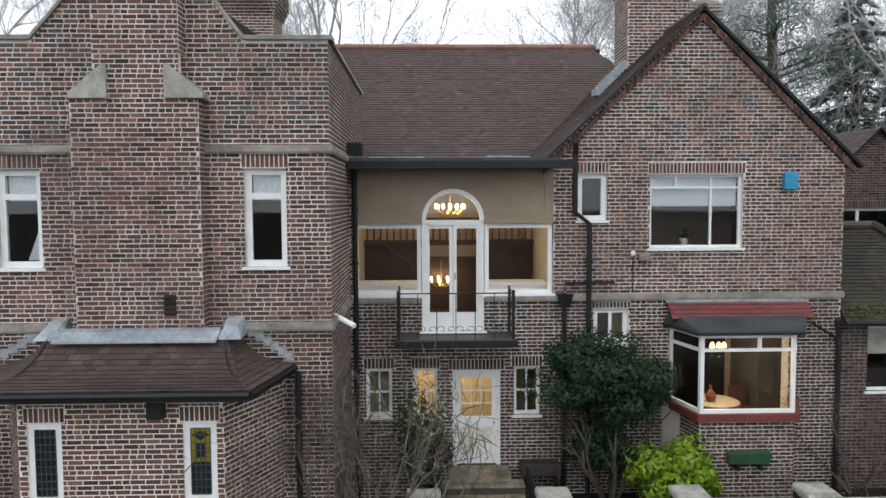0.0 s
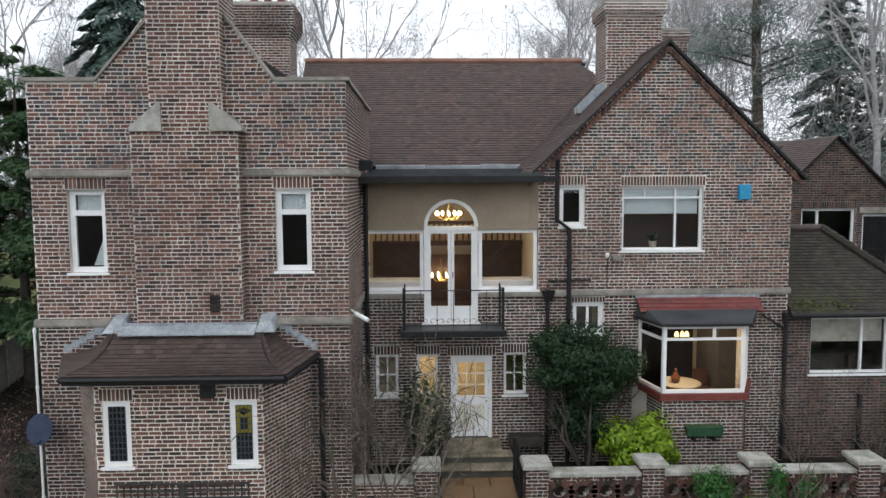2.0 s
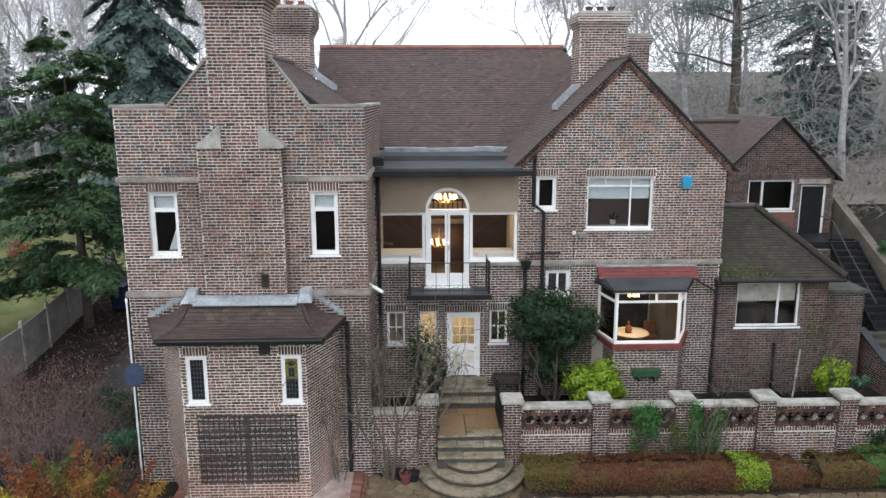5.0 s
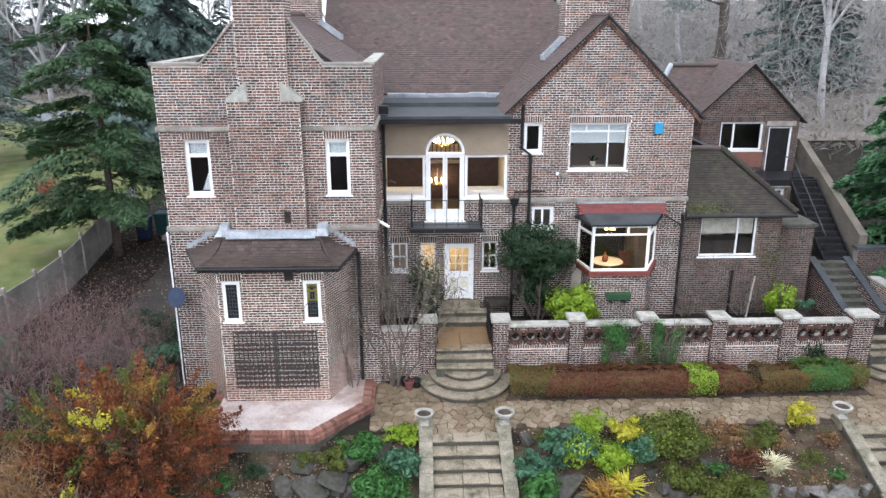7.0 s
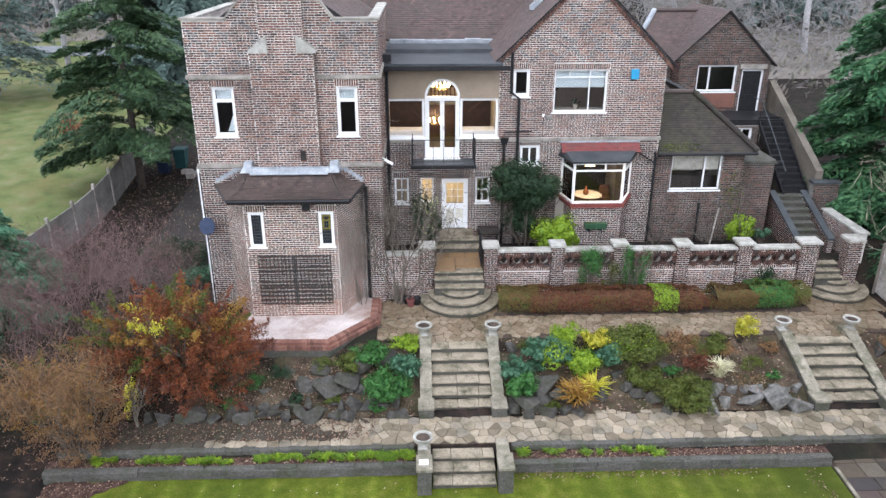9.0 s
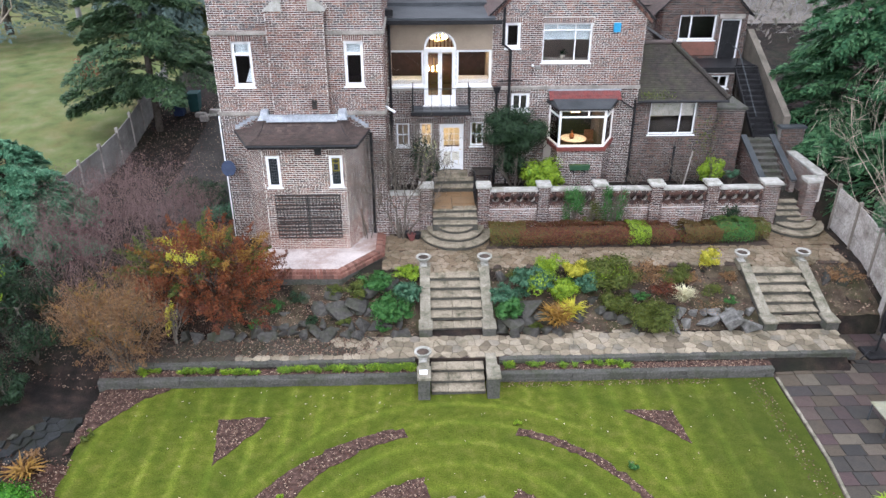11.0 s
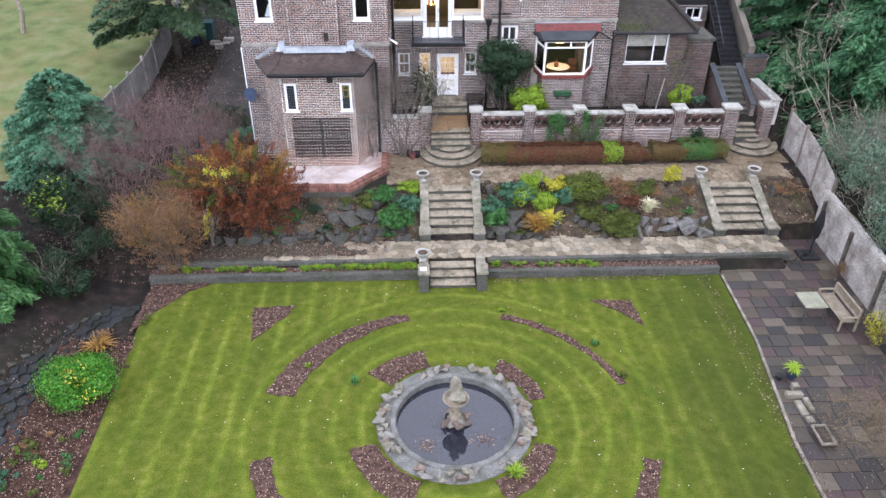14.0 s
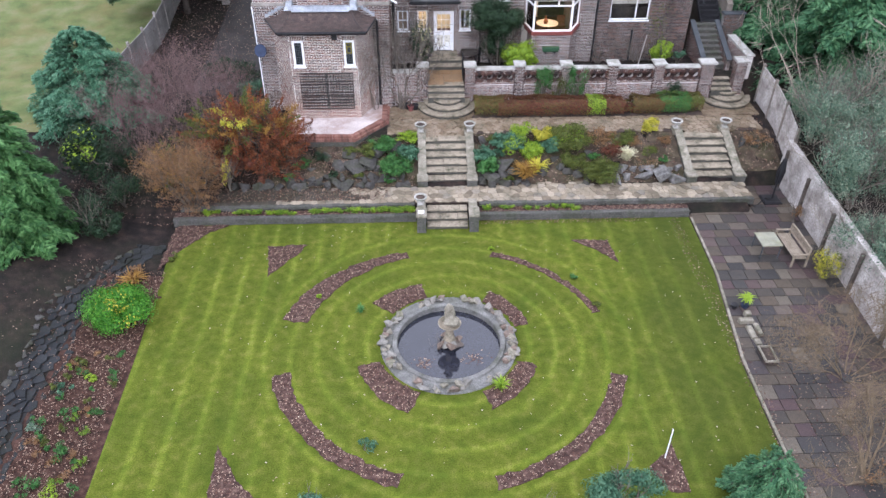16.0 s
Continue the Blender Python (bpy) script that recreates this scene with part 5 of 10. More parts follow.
# ---------------- terraces, walls and steps ----------------
def flight(name, x0, x1, y_top, z_top, n, rise, tread, label, category="steps", wobble=0.02, seed=1):
    """Stone steps that come towards the lawn: each tread one slab over a dark riser."""
    rng = np.random.default_rng(seed)
    e = thing(name, ((x0 + x1) / 2, y_top - tread * n, z_top - rise * n), label, category)
    for i in range(n):
        yf, z = y_top - i * tread, z_top - i * rise
        b = Build()
        x = x0
        k = 0
        cuts = sorted([x0, x1] + [x0 + (x1 - x0) * rng.uniform(0.25 + 0.4 * j, 0.45 + 0.4 * j) for j in range(2 if rng.random() < 0.6 else 1)])
        for a, c in zip(cuts, cuts[1:]):
            dz = rng.normal(0, 0.006)
            b.cbox(a + 0.006, c - 0.006, yf - 0.04 + rng.normal(0, wobble * 0.5), yf + tread + (0.1 if i else 0.0), z - 0.045 + dz, z + dz, 0.012)
        part("tread", b, M_STEP, e)
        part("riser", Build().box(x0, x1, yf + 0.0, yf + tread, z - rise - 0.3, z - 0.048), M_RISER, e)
    return e


flight("garden_steps", 0.03, 1.83, 8.66, MID, 6, (MID - LOW) / 6, 0.385, "flight of six worn stone steps through the rockery", seed=2)
flight("lawn_steps", 0.0, 1.68, 4.64, LOW, 3, LOW / 3, 0.345, "three worn stone steps down to the lawn", seed=3)
flight("side_steps", 11.75, 13.55, 8.66, MID, 6, (MID - LOW) / 6, 0.385, "flight of six stone steps down to the patio", seed=4)


def cheek(x0, x1, label="sloping stone cheek wall beside the steps"):
    e = thing("cheek_wall", ((x0 + x1) / 2, 6.4, LOW), label, "wall", "cheek walls of the steps")
    b = Build()
    b.hexa([(x0 + .05, 6.8, 0.4), (x1 - .05, 6.8, 0.4), (x1 - .05, 9.1, 0.4), (x0 + .05, 9.1, 0.4)], [(x0 + .05, 6.8, 0.78), (x1 - .05, 6.8, 0.78), (x1 - .05, 9.1, 1.60), (x0 + .05, 9.1, 1.60)])
    part("core", b, M_WALLSTONE, e)
    n = 5
    for i in range(n):
        ya, yb = 6.72 + 2.4 * i / n + 0.008, 6.72 + 2.4 * (i + 1) / n - 0.008
        za, zb = 0.76 + 0.86 * i / n, 0.76 + 0.86 * (i + 1) / n
        bb = Build()
        bb.hexa([(x0, ya, za), (x1, ya, za), (x1, yb, zb), (x0, yb, zb)], [(x0, ya, za + 0.06), (x1, ya, za + 0.06), (x1, yb, zb + 0.06), (x0, yb, zb + 0.06)])
        part("coping_slab", bb, M_CHEEK, e)
    part("end_block", Build().cbox(x0 - 0.04, x1 + 0.04, 6.36, 6.85, 0.4, 0.80, 0.02), M_WALLSTONE, e)
    part("end_cap", Build().cbox(x0 - 0.06, x1 + 0.06, 6.33, 6.9, 0.80, 0.87, 0.02), M_CHEEK, e)
    part("plinth", Build().cbox(x0 - 0.03, x1 + 0.03, 9.02, 9.5, 1.4, 1.68, 0.02), M_CHEEK, e)
    return e


for a, c in ((-0.32, 0.04), (1.82, 2.18), (11.4, 11.76), (13.54, 13.9)):
    cheek(a, c)


def low_pillar(x0, x1):
    e = thing("step_pillar", ((x0 + x1) / 2, 4.0, 0), "low stone pier beside the lawn steps", "pier", "piers of the lawn steps")
    part("pier", Build().cbox(x0 + 0.03, x1 - 0.03, 3.7, 4.26, -0.05, 0.76, 0.01), M_WALLSTONE, e)
    part("cap", Build().cbox(x0, x1, 3.66, 4.3, 0.76, 0.85, 0.02), M_CHEEK, e)
    part("rear_wall", Build().cbox(x0 + 0.08, x1 - 0.08, 4.26, 5.05, -0.05, 0.66, 0.01), M_WALLSTONE, e)
    part("rear_cap", Build().cbox(x0 + 0.04, x1 - 0.04, 4.3, 5.1, 0.66, 0.73, 0.02), M_CHEEK, e)


low_pillar(-0.44, -0.01)
low_pillar(1.69, 2.12)


def drystone(name, x0, x1, y0, y1, z0, z1, label, seed=1, size=0.35, material=None, course=0.16):
    """A low wall of rough coursed stones."""
    rng = np.random.default_rng(seed)
    e = thing(name, ((x0 + x1) / 2, y0, z0), label, "wall", "", "structure")
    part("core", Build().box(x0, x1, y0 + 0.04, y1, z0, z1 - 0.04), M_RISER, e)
    b = Build()
    z = z0
    while z < z1 - 0.03:
        h = min(course * rng.uniform(0.8, 1.2), z1 - z)
        x = x0
        while x < x1 - 0.02:
            w = min(size * rng.uniform(0.6, 1.6), x1 - x)
            b.cbox(x + 0.008, x + w - 0.008, y0 + rng.uniform(-0.02, 0.02), y1 if z + h >= z1 - 0.04 else y0 + 0.12, z + 0.006, z + h - 0.004 + rng.uniform(-0.008, 0.008), 0.015)
            x += w
        z += h
    t = part("stones", b, material or M_ROCK, e)
    tagged(t, kind="stuff")
    return e


drystone("lawn_wall", 2.12, 11.0, 4.5, 4.7, -0.1, 0.32, "low grey stone wall edging the lawn", 5, 0.85, M_WALLSTONE, 0.2)
drystone("lawn_wall", -10.4, -0.44, 4.5, 4.7, -0.1, 0.32, "low mossy stone wall edging the lawn", 6, 0.85, M_WALLSTONE, 0.2)
solid("bed_strip", Build().box(2.12, 11.0, 4.68, 5.12, 0.0, 0.30).box(-10.4, -0.44, 4.68, 5.12, 0.0, 0.30), M_BEDSOIL, "narrow leaf-filled bed behind the lawn wall", "bed", "", "structure")
drystone("path_edge", 2.2, 13.9, 5.05, 5.25, 0.2, LOW + 0.015, "stone edge of the lower path", 7, 0.6, M_WALLSTONE)
drystone("path_edge", -10.2, -0.5, 5.05, 5.25, 0.2, LOW + 0.015, "stone edge of the lower path", 8, 0.6, M_WALLSTONE)


# pierced brick terrace wall with piers
def pier(x0, x1, y0, y1, z0, z1, seed, label="brick pier with a pale stone cap", cap=0.06):
    e = thing("brick_pier", ((x0 + x1) / 2, (y0 + y1) / 2, z0), label, "pier", "brick piers of the terrace wall")
    part("core", Build().box(x0 + .02, x1 - .02, y0 + .02, y1 - .02, z0, z1), M_MORTAR, e)
    for o, ang, w in (((x0, y0), 0, x1 - x0), ((x0, y1), -90, y1 - y0), ((x1, y0), 90, y1 - y0), ((x1, y1), 180, x1 - x0)):
        fr = frame_of(o, ang)
        bb = Build()
        local_box(bb, fr, 0.012, w - 0.012, 0.012, 0.022, z0, z1)
        part("joint_face", bb, M_MORTAR, e)
        brick_mesh("brickwork", lay_bricks([(z0, 0, w), (z1, 0, w)], (), (), seed), (fr[0] + fr[2] * 0.008, fr[1], fr[2]), M_BRICK_DARK, e)
    g = cap
    part("cap", Build().prism([(x0 - g, y0 - g), (x1 + g, y0 - g), (x1 + g, y1 + g), (x0 - g, y1 + g)], z1, z1 + 0.11, 0.03), M_COPING, e)
    return e


PIERS = [(-0.27, 0.21), (1.98, 2.46), (4.36, 4.82), (6.58, 7.05), (8.82, 9.30), (11.04, 11.54), (13.30, 13.96)]
for i, (a, c) in enumerate(PIERS):
    pier(a, c, 12.15, 12.63, 1.4, 3.45, 60 + i)


def panel_wall(x0, x1, seed, rose_z=2.92):
    """A stretch of terrace wall with a row of pierced diamonds of brick under a coping."""
    y0, y1 = 12.28, 12.52
    e = thing("terrace_wall", ((x0 + x1) / 2, 12.4, 1.4), "pierced brick terrace wall with diamond openings and a pale coping", "wall", "panels of the terrace wall", "structure")
    n = 4
    pitch = (x1 - x0) / n
    r = 0.17
    holes, b = [], Build()
    centres = [x0 + pitch * (i + 0.5) for i in range(n)]
    # stepped diamonds: rows of brick courses leave the openings free
    for k in range(5):
        zc = rose_z + (k - 2) * 0.075
        half = r * (1 - abs(k - 2) / 3.2)
        holes += [(c - x0 - half, c - x0 + half, zc - 0.0375, zc + 0.0375) for c in centres]
    wall = brick_wall("panel", (x0, y0), 0, [(1.4, 0, x1 - x0), (3.24, 0, x1 - x0)], holes, [(0.0, x1 - x0, 2.50, 2.63)], y1 - y0, seed, parent=e, brick=M_BRICK)
    # Thin dark sheet added so the diamond openings look black.
    part("dark_backing", Build().box(x0, x1, y1 + 0.004, y1 + 0.05, 1.4, rose_z + 0.22), M_SOIL, e, "soil-dark sheet added behind the openings to blacken them")
    bb = Build()
    for c in centres:
        for j in range(16):
            a = j * math.pi / 8
            dx, dz = math.cos(a), math.sin(a)
            cx, cz = c + dx * (r + 0.045), rose_z + dz * (r + 0.045)
            w, t = 0.085, 0.036
            px_, pz = -dz, dx
            ring = [(cx + dx * w * s1 + px_ * t * s2, cz + dz * w * s1 + pz * t * s2) for s1, s2 in ((-1, -1), (1, -1), (1, 1), (-1, 1))]
            bb.hexa([(x, y0 + 0.03, z) for x, z in ring], [(x, y0 - 0.028, z) for x, z in ring])
    tagged(part("rosette_work", bb, M_BRICK_DARK, e), kind="stuff")
    part("coping", Build().cbox(x0 - 0.01, x1 + 0.01, y0 - 0.06, y1 + 0.06, 3.24, 3.33, 0.02), M_COPING, e)
    return e


for i in range(1, 6):
    panel_wall(PIERS[i][1], PIERS[i + 1][0], 70 + i)
brick_wall("wall_terrace_left", (-1.5, 12.25), 0, [(1.4, 0, 1.23), (3.15, 0, 1.23)], seed=80, label="low brick wall behind the bare tree")
solid("coping", Build().cbox(-1.5, -0.27, 12.2, 12.6, 3.15, 3.23, 0.02), M_COPING, "mossy coping on the low wall", "coping", "", "structure")


def half_rounds(cx, cy, r0, n, z_low, rise, label, sx=1.0, step=0.36):
    e = thing("round_steps", (cx, cy, z_low), label, "steps")
    for i in range(n):
        r = r0 - step * i
        z = z_low + rise * (i + 1)
        t = np.linspace(math.pi, 2 * math.pi, 25)
        arc = [(cx + math.cos(a) * r * sx, cy + math.sin(a) * r) for a in t]
        arc_in = [(cx + math.cos(a) * (r - 0.05) * sx, cy + math.sin(a) * (r - 0.05)) for a in t]
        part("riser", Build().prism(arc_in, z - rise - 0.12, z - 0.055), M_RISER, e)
        # each tread is laid from a few wedge-shaped slabs
        rng = np.random.default_rng(int(r * 100))
        cuts = [0] + sorted(rng.choice(np.arange(3, 22), 4, replace=False).tolist()) + [24]
        for a, c in zip(cuts, cuts[1:]):
            ri = max(0.02, r - step - 0.06)
            outer = [(cx + math.cos(v) * r * sx, cy + math.sin(v) * r) for v in t[a:c + 1]]
            inner = [(cx + math.cos(v) * ri * sx, cy + math.sin(v) * ri) for v in t[a:c + 1]][::-1]
            part("tread", Build().prism(outer + inner, z - 0.055, z + rng.normal(0, 0.004), 0.006), M_STEP, e)
    return e


half_rounds(1.12, 12.15, 1.55, 3, MID, 0.17, "half-round mossy stone steps below the front door", 0.95)
half_rounds(14.85, 12.55, 1.35, 3, MID, 0.17, "half-round stone steps at the terrace end", 0.92)
flight("landing_steps", 0.22, 1.97, 12.28, TOP, 3, 0.165, 0.3, "stone steps between the brick piers", seed=8)
flight("landing_steps", 13.97, 14.98, 12.6, TOP, 3, 0.165, 0.25, "stone steps at the terrace end", seed=9)
solid("landing_base", Build().box(0.2, 2.0, 12.45, 14.4, 1.5, TOP - 0.05), M_RISER, "base under the paved landing", "landing", "", "structure")
flight("door_steps", 0.25, 2.0, 14.35, DOOR - 0.17, 2, 0.18, 0.36, "two broad stone steps up to the front door", seed=10)
solid("door_step", Build().cbox(0.48, 1.75, 14.68, 15.1, DOOR - 0.25, DOOR - 0.01, 0.02), M_STEP, "worn grey stone front doorstep", "step")
# brick-edged platform round the bay
PAD = [(-6.3, 11.9), (-6.3, 9.55), (-5.7, 8.78), (-3.15, 8.72), (-1.72, 10.35), (-1.72, 11.9)]
inner = [(-6.05, 11.9), (-6.05, 9.65), (-5.6, 9.02), (-3.25, 8.97), (-1.97, 10.45), (-1.97, 11.9)]
solid("bay_platform", Build().prism(inner, 1.0, 1.71), M_PINKCONC, "wet pink concrete platform round the bay", "platform", "", "structure")
e = thing("platform_edging", (-4.0, 8.7, MID), "red brick edging round the concrete platform", "edging", "", "structure")
rg = np.random.default_rng(9)
for (a, c), (ai, ci) in zip(zip(PAD, PAD[1:]), zip(inner, inner[1:])):
    L_ = math.hypot(c[0] - a[0], c[1] - a[1])
    n = max(3, int(L_ / 0.12))
    A, C, AI, CI = map(np.array, (a, c, ai, ci))
    b = Build()
    for lev, (k0, k1) in enumerate(((0.0, 1.0), (-0.35, 1.0))):
        for i in range(n):
            t0, t1 = (i + 0.05) / n, (i + 0.95) / n
            o0, o1, i0, i1 = A + (C - A) * t0, A + (C - A) * t1, AI + (CI - AI) * t0, AI + (CI - AI) * t1
            o0, o1 = o0 + (o0 - i0) * -k0, o1 + (o1 - i1) * -k0
            z1 = 1.74 - 0.1 * lev + rg.normal(0, 0.004)
            b.prism([tuple(o0), tuple(o1), tuple(i1), tuple(i0)], 1.50 if lev else 1.64, z1, 0.006)
    foot = Build().prism([tuple(A + (A - AI) * 0.3), tuple(C + (C - CI) * 0.3), tuple(CI), tuple(AI)], 1.0, 1.50)
    part("footing", foot, M_WALLSTONE, e)
    t = part("edging_bricks", b, M_BRICK_RED, e)
    tagged(t, kind="stuff")

# soil banks of the rockery
for bx0, bx1, by0, by1 in ((-7.3, -0.36, 6.5, 9.1), (2.2, 11.38, 6.5, 9.3), (13.9, 15.9, 7.0, 9.4)):
    solid("bank", sheet(np.arange(bx0, bx1 + 0.1, 0.14), np.arange(by0, by1 + 0.1, 0.14), lambda X, Y: land(X, Y) + 0.012 + rough(X, Y, 0.07, 1.6)), M_BANK, "brown mossy soil bank of the rockery", "soil", "", "structure", True)
# leaf-strewn border between lawn and side path
solid("border_soil", sheet(np.arange(-12.2, -9.35, 0.15), np.arange(-12.0, 1.4, 0.2), lambda X, Y: np.maximum(land(X, Y), 0.0) + 0.02 - 0.045 * np.clip((X + 10.2) / 0.5, 0, 1) + rough(X, Y, 0.025, 1.8)), mat("border_loam", [(0.020, 0.011, 0.008), (0.046, 0.023, 0.016), (0.085, 0.046, 0.033)], 5, 1.0, 1.0, 30, var=1.6), "reddish brown leaf-strewn border soil", "soil", "", "structure", True)

# boundary fences
def panel_fence(name, pts, h, post_h, spacing, material, post_m, label, seed=1, base=-0.05):
    """Posts with a panel of three boards between each pair; pts: x, y, z along the foot."""
    P = np.array(pts, float)
    d = np.r_[0, np.cumsum(np.linalg.norm(np.diff(P[:, :2], axis=0), axis=1))]
    n = max(1, int(round(d[-1] / spacing)))
    at = [np.array([np.interp(d[-1] * i / n, d, P[:, k]) for k in range(3)]) for i in range(n + 1)]
    e = thing(name, tuple(P[0]), label, "fence")
    for p in at:
        part("post", Build().cbox(p[0] - 0.06, p[0] + 0.06, p[1] - 0.06, p[1] + 0.06, p[2] - 0.3, p[2] + post_h, 0.03), post_m, e)
    for p, q in zip(at, at[1:]):
        for k in range(3):
            z0, z1 = base + h * k / 3 + 0.006, base + h * (k + 1) / 3 - 0.006
            w = 0.025
            dx, dy = q[:2] - p[:2]
            nx, ny = -dy / math.hypot(dx, dy) * w, dx / math.hypot(dx, dy) * w
            b = Build()
            b.hexa([(p[0] - nx, p[1] - ny, p[2] + z0), (q[0] - nx, q[1] - ny, q[2] + z0), (q[0] + nx, q[1] + ny, q[2] + z0), (p[0] + nx, p[1] + ny, p[2] + z0)],
                   [(p[0] - nx, p[1] - ny, p[2] + z1), (q[0] - nx, q[1] - ny, q[2] + z1), (q[0] + nx, q[1] + ny, q[2] + z1), (p[0] + nx, p[1] + ny, p[2] + z1)])
            part("panel", b, material, e)
    return e


panel_fence("concrete_fence", [(-15.35, 12.6, 1.4), (-15.1, 15.5, 1.5), (-14.8, 18, 1.6), (-14.55, 20.5, 1.85), (-14.7, 24.0, 2.25), (-14.9, 29, 2.75)], 1.58, 1.76, 1.83, M_CONC, M_WALLPALE, "grey concrete panel fence along the field")
panel_fence("garden_fence", [(16.35, 12.2, 1.6), (16.2, 9.5, 1.55), (16.0, 7.0, 0.9)], 1.75, 1.85, 1.7, M_WALLPALE, mat("grey_post", [(0.15, 0.13, 0.11), (0.22, 0.19, 0.16)], 3, 0.9), "weathered pale panel fence with grey posts")
solid("boundary_wall", Build().hexa([(15.75, 7.2, -0.1), (15.25, -3.0, -0.1), (15.0, -12.0, -0.1), (15.25, -12.0, -0.1), (15.5, -3.0, -0.1), (16.0, 7.2, -0.1)][::-1], [(15.75, 7.2, 2.1), (15.25, -3.0, 1.9), (15.0, -12.0, 1.8), (15.25, -12.0, 1.8), (15.5, -3.0, 1.9), (16.0, 7.2, 2.1)][::-1]), M_WALLPALE, "stained pale rendered boundary wall beside the patio", "wall", "", "structure")
e = thing("boundary_posts", (15.5, 0, 0), "grey timber posts against the pale wall", "post")
for y in (6.7, 4.4, 1.9, -0.6, -3.2):
    x = np.interp(y, [-12, -3, 7.2], [15.0, 15.25, 15.75]) - 0.06
    part("post", Build().cbox(x - 0.06, x + 0.05, y - 0.06, y + 0.06, -0.05, 1.85, 0.02), M_BARK, e)

# wall and pier at the terrace end
pier(15.0, 15.5, 12.15, 12.65, 1.4, 3.52, 90, "brick pier at the end of the terrace")
brick_wall("wall_terrace_end", (15.62, 15.3), -90, [(2.4, 0, 2.6), (3.6, 0, 2.6)], seed=91, label="brick wall with a pale coping at the terrace end")
solid("coping", Build().cbox(15.56, 15.98, 12.65, 15.4, 3.6, 3.68, 0.02), M_COPING, "pale coping on the end wall", "coping", "", "structure")
solid("patio_base", Build().prism([(10.1, -12), (15.2, -12), (15.7, 6.8), (13.9, 6.8), (13.9, 5.1), (11.05, 5.1), (10.85, 0.8), (10.2, -3.9), (10.12, -7.5)], -0.1, 0.02), M_SOIL, "bed of dark sand under the patio slabs", "patio", "", "structure")

# ---------------- windows and doors ----------------
M_BLIND = mat("pale_blind", [(0.60, 0.68, 0.70), (0.66, 0.73, 0.75)], 1.0, 0.8, 0.03, 40)
M_BLIND_CREAM = mat("cream_blind", [(0.50, 0.48, 0.42), (0.60, 0.58, 0.52)], 2.0, 0.9, 0.05, 30, stain=((0.16, 0.17, 0.10), 0.6), stain_scale=4)
M_WARM = mat("warm_plaster", [(0.74, 0.63, 0.40), (0.82, 0.71, 0.47)], 1.2, 0.9, 0.04, 20)
M_BULB = glow_mat("lit_bulb", (1.0, 0.72, 0.32), 60)
M_GOLD = mat("brass", [(0.45, 0.30, 0.10), (0.60, 0.42, 0.16)], 5, 0.3, 0.05, 30, metal=0.8)
M_LEADCAME = mat("leaded_glass", [(0.012, 0.014, 0.016), (0.03, 0.034, 0.038)], 12, 0.25, 0.3, 40)


def lamp(name, at, power, col=(1.0, 0.78, 0.50), r=0.12):
    d = bpy.data.lights.new(name, "POINT")
    d.energy, d.color, d.shadow_soft_size = power, col, r
    ob = new(name, d)
    ob.location = at
    return ob


X = lambda x: x + 1.5
window(FR_FW, X(1.85), X(2.39), 4.15, 5.16, vbars=[(0.5, 0, 1)], hbars=[(0.5, 0, 1)], bar=0.03, label="small white four-pane window beside the door")
window(FR_FW, X(-1.20), X(-0.67), 4.14, 5.14, vbars=[(0.5, 0, 1)], hbars=[(0.5, 0, 1)], bar=0.03, label="small white four-pane window behind the bare tree")
window(FR_FW, X(-0.22), X(0.27), 4.14, 5.14, vbars=[(0.5, 0, 1)], hbars=[(0.5, 0, 1)], bar=0.03, label="small white window with warm light behind")
window(FR_FW, X(3.16), X(3.75), 8.18, 9.14, fw=0.1, label="narrow white casement window in the gable")
window(FR_FW, X(3.50), X(4.23), 5.62, 6.36, vbars=[(0.5, 0, 1)], fw=0.1, bar=0.06, label="small white two-light window above the bush")
window(FR_FW, X(4.64), X(6.57), 7.60, 9.12, vbars=[(0.29, 0.82, 1), (0.67, 0, 1)], hbars=[(0.82, 0, 1)], bar=0.04, fw=0.06, label="wide white window with a half-drawn pale blind")
solid("blind", Build().box(4.70, 6.51, 15.28, 15.295, 8.46, 9.06), M_BLIND, "pale blue roller blind half lowered", "blind")
window(frame_of(AX, 0), 0.63, 2.57, 4.55, 5.93, vbars=[(0.67, 0, 1)], bar=0.05, fw=0.055, label="white annexe window with a torn cream blind")
solid("blind", Build().box(9.36, 11.18, 15.33, 15.345, 5.30, 5.88), M_BLIND_CREAM, "stained cream blind with trailing creeper", "blind")
window(FR_FAR, 1.12, 2.89, 7.16, 8.32, vbars=[(0.32, 0, 1)], bar=0.07, fw=0.075, label="white window in the rear gable")
b = Build()
for u0, u1, z0, z1 in ((3.12, 3.19, 6.1, 8.13), (4.03, 4.10, 6.1, 8.13), (3.19, 4.03, 8.06, 8.13)):
    local_box(b, FR_FAR, u0, u1, 0.06, 0.16, z0, z1)
d = solid("door_frame", b, M_WHITE, "white frame round the dark rear door", "door frame", "", "structure")
b = Build()
local_box(b, FR_FAR, 3.19, 4.03, 0.1, 0.14, 6.1, 8.06)
DR = solid("door_2", b, M_BLACK, "black rear door at the head of the stairs", "door", "", "structure")
for z0, z1 in ((6.3, 7.0), (7.1, 7.9)):
    bb = Build()
    local_box(bb, FR_FAR, 3.3, 3.92, 0.085, 0.105, z0, z1)
    part("panel", bb, M_BLACK, DR)
solid("lintel", Build().box(14.0, 15.2, 21.14, 21.3, 8.16, 8.36), M_STONE, "grey stone lintel over the rear door", "lintel", "", "structure")

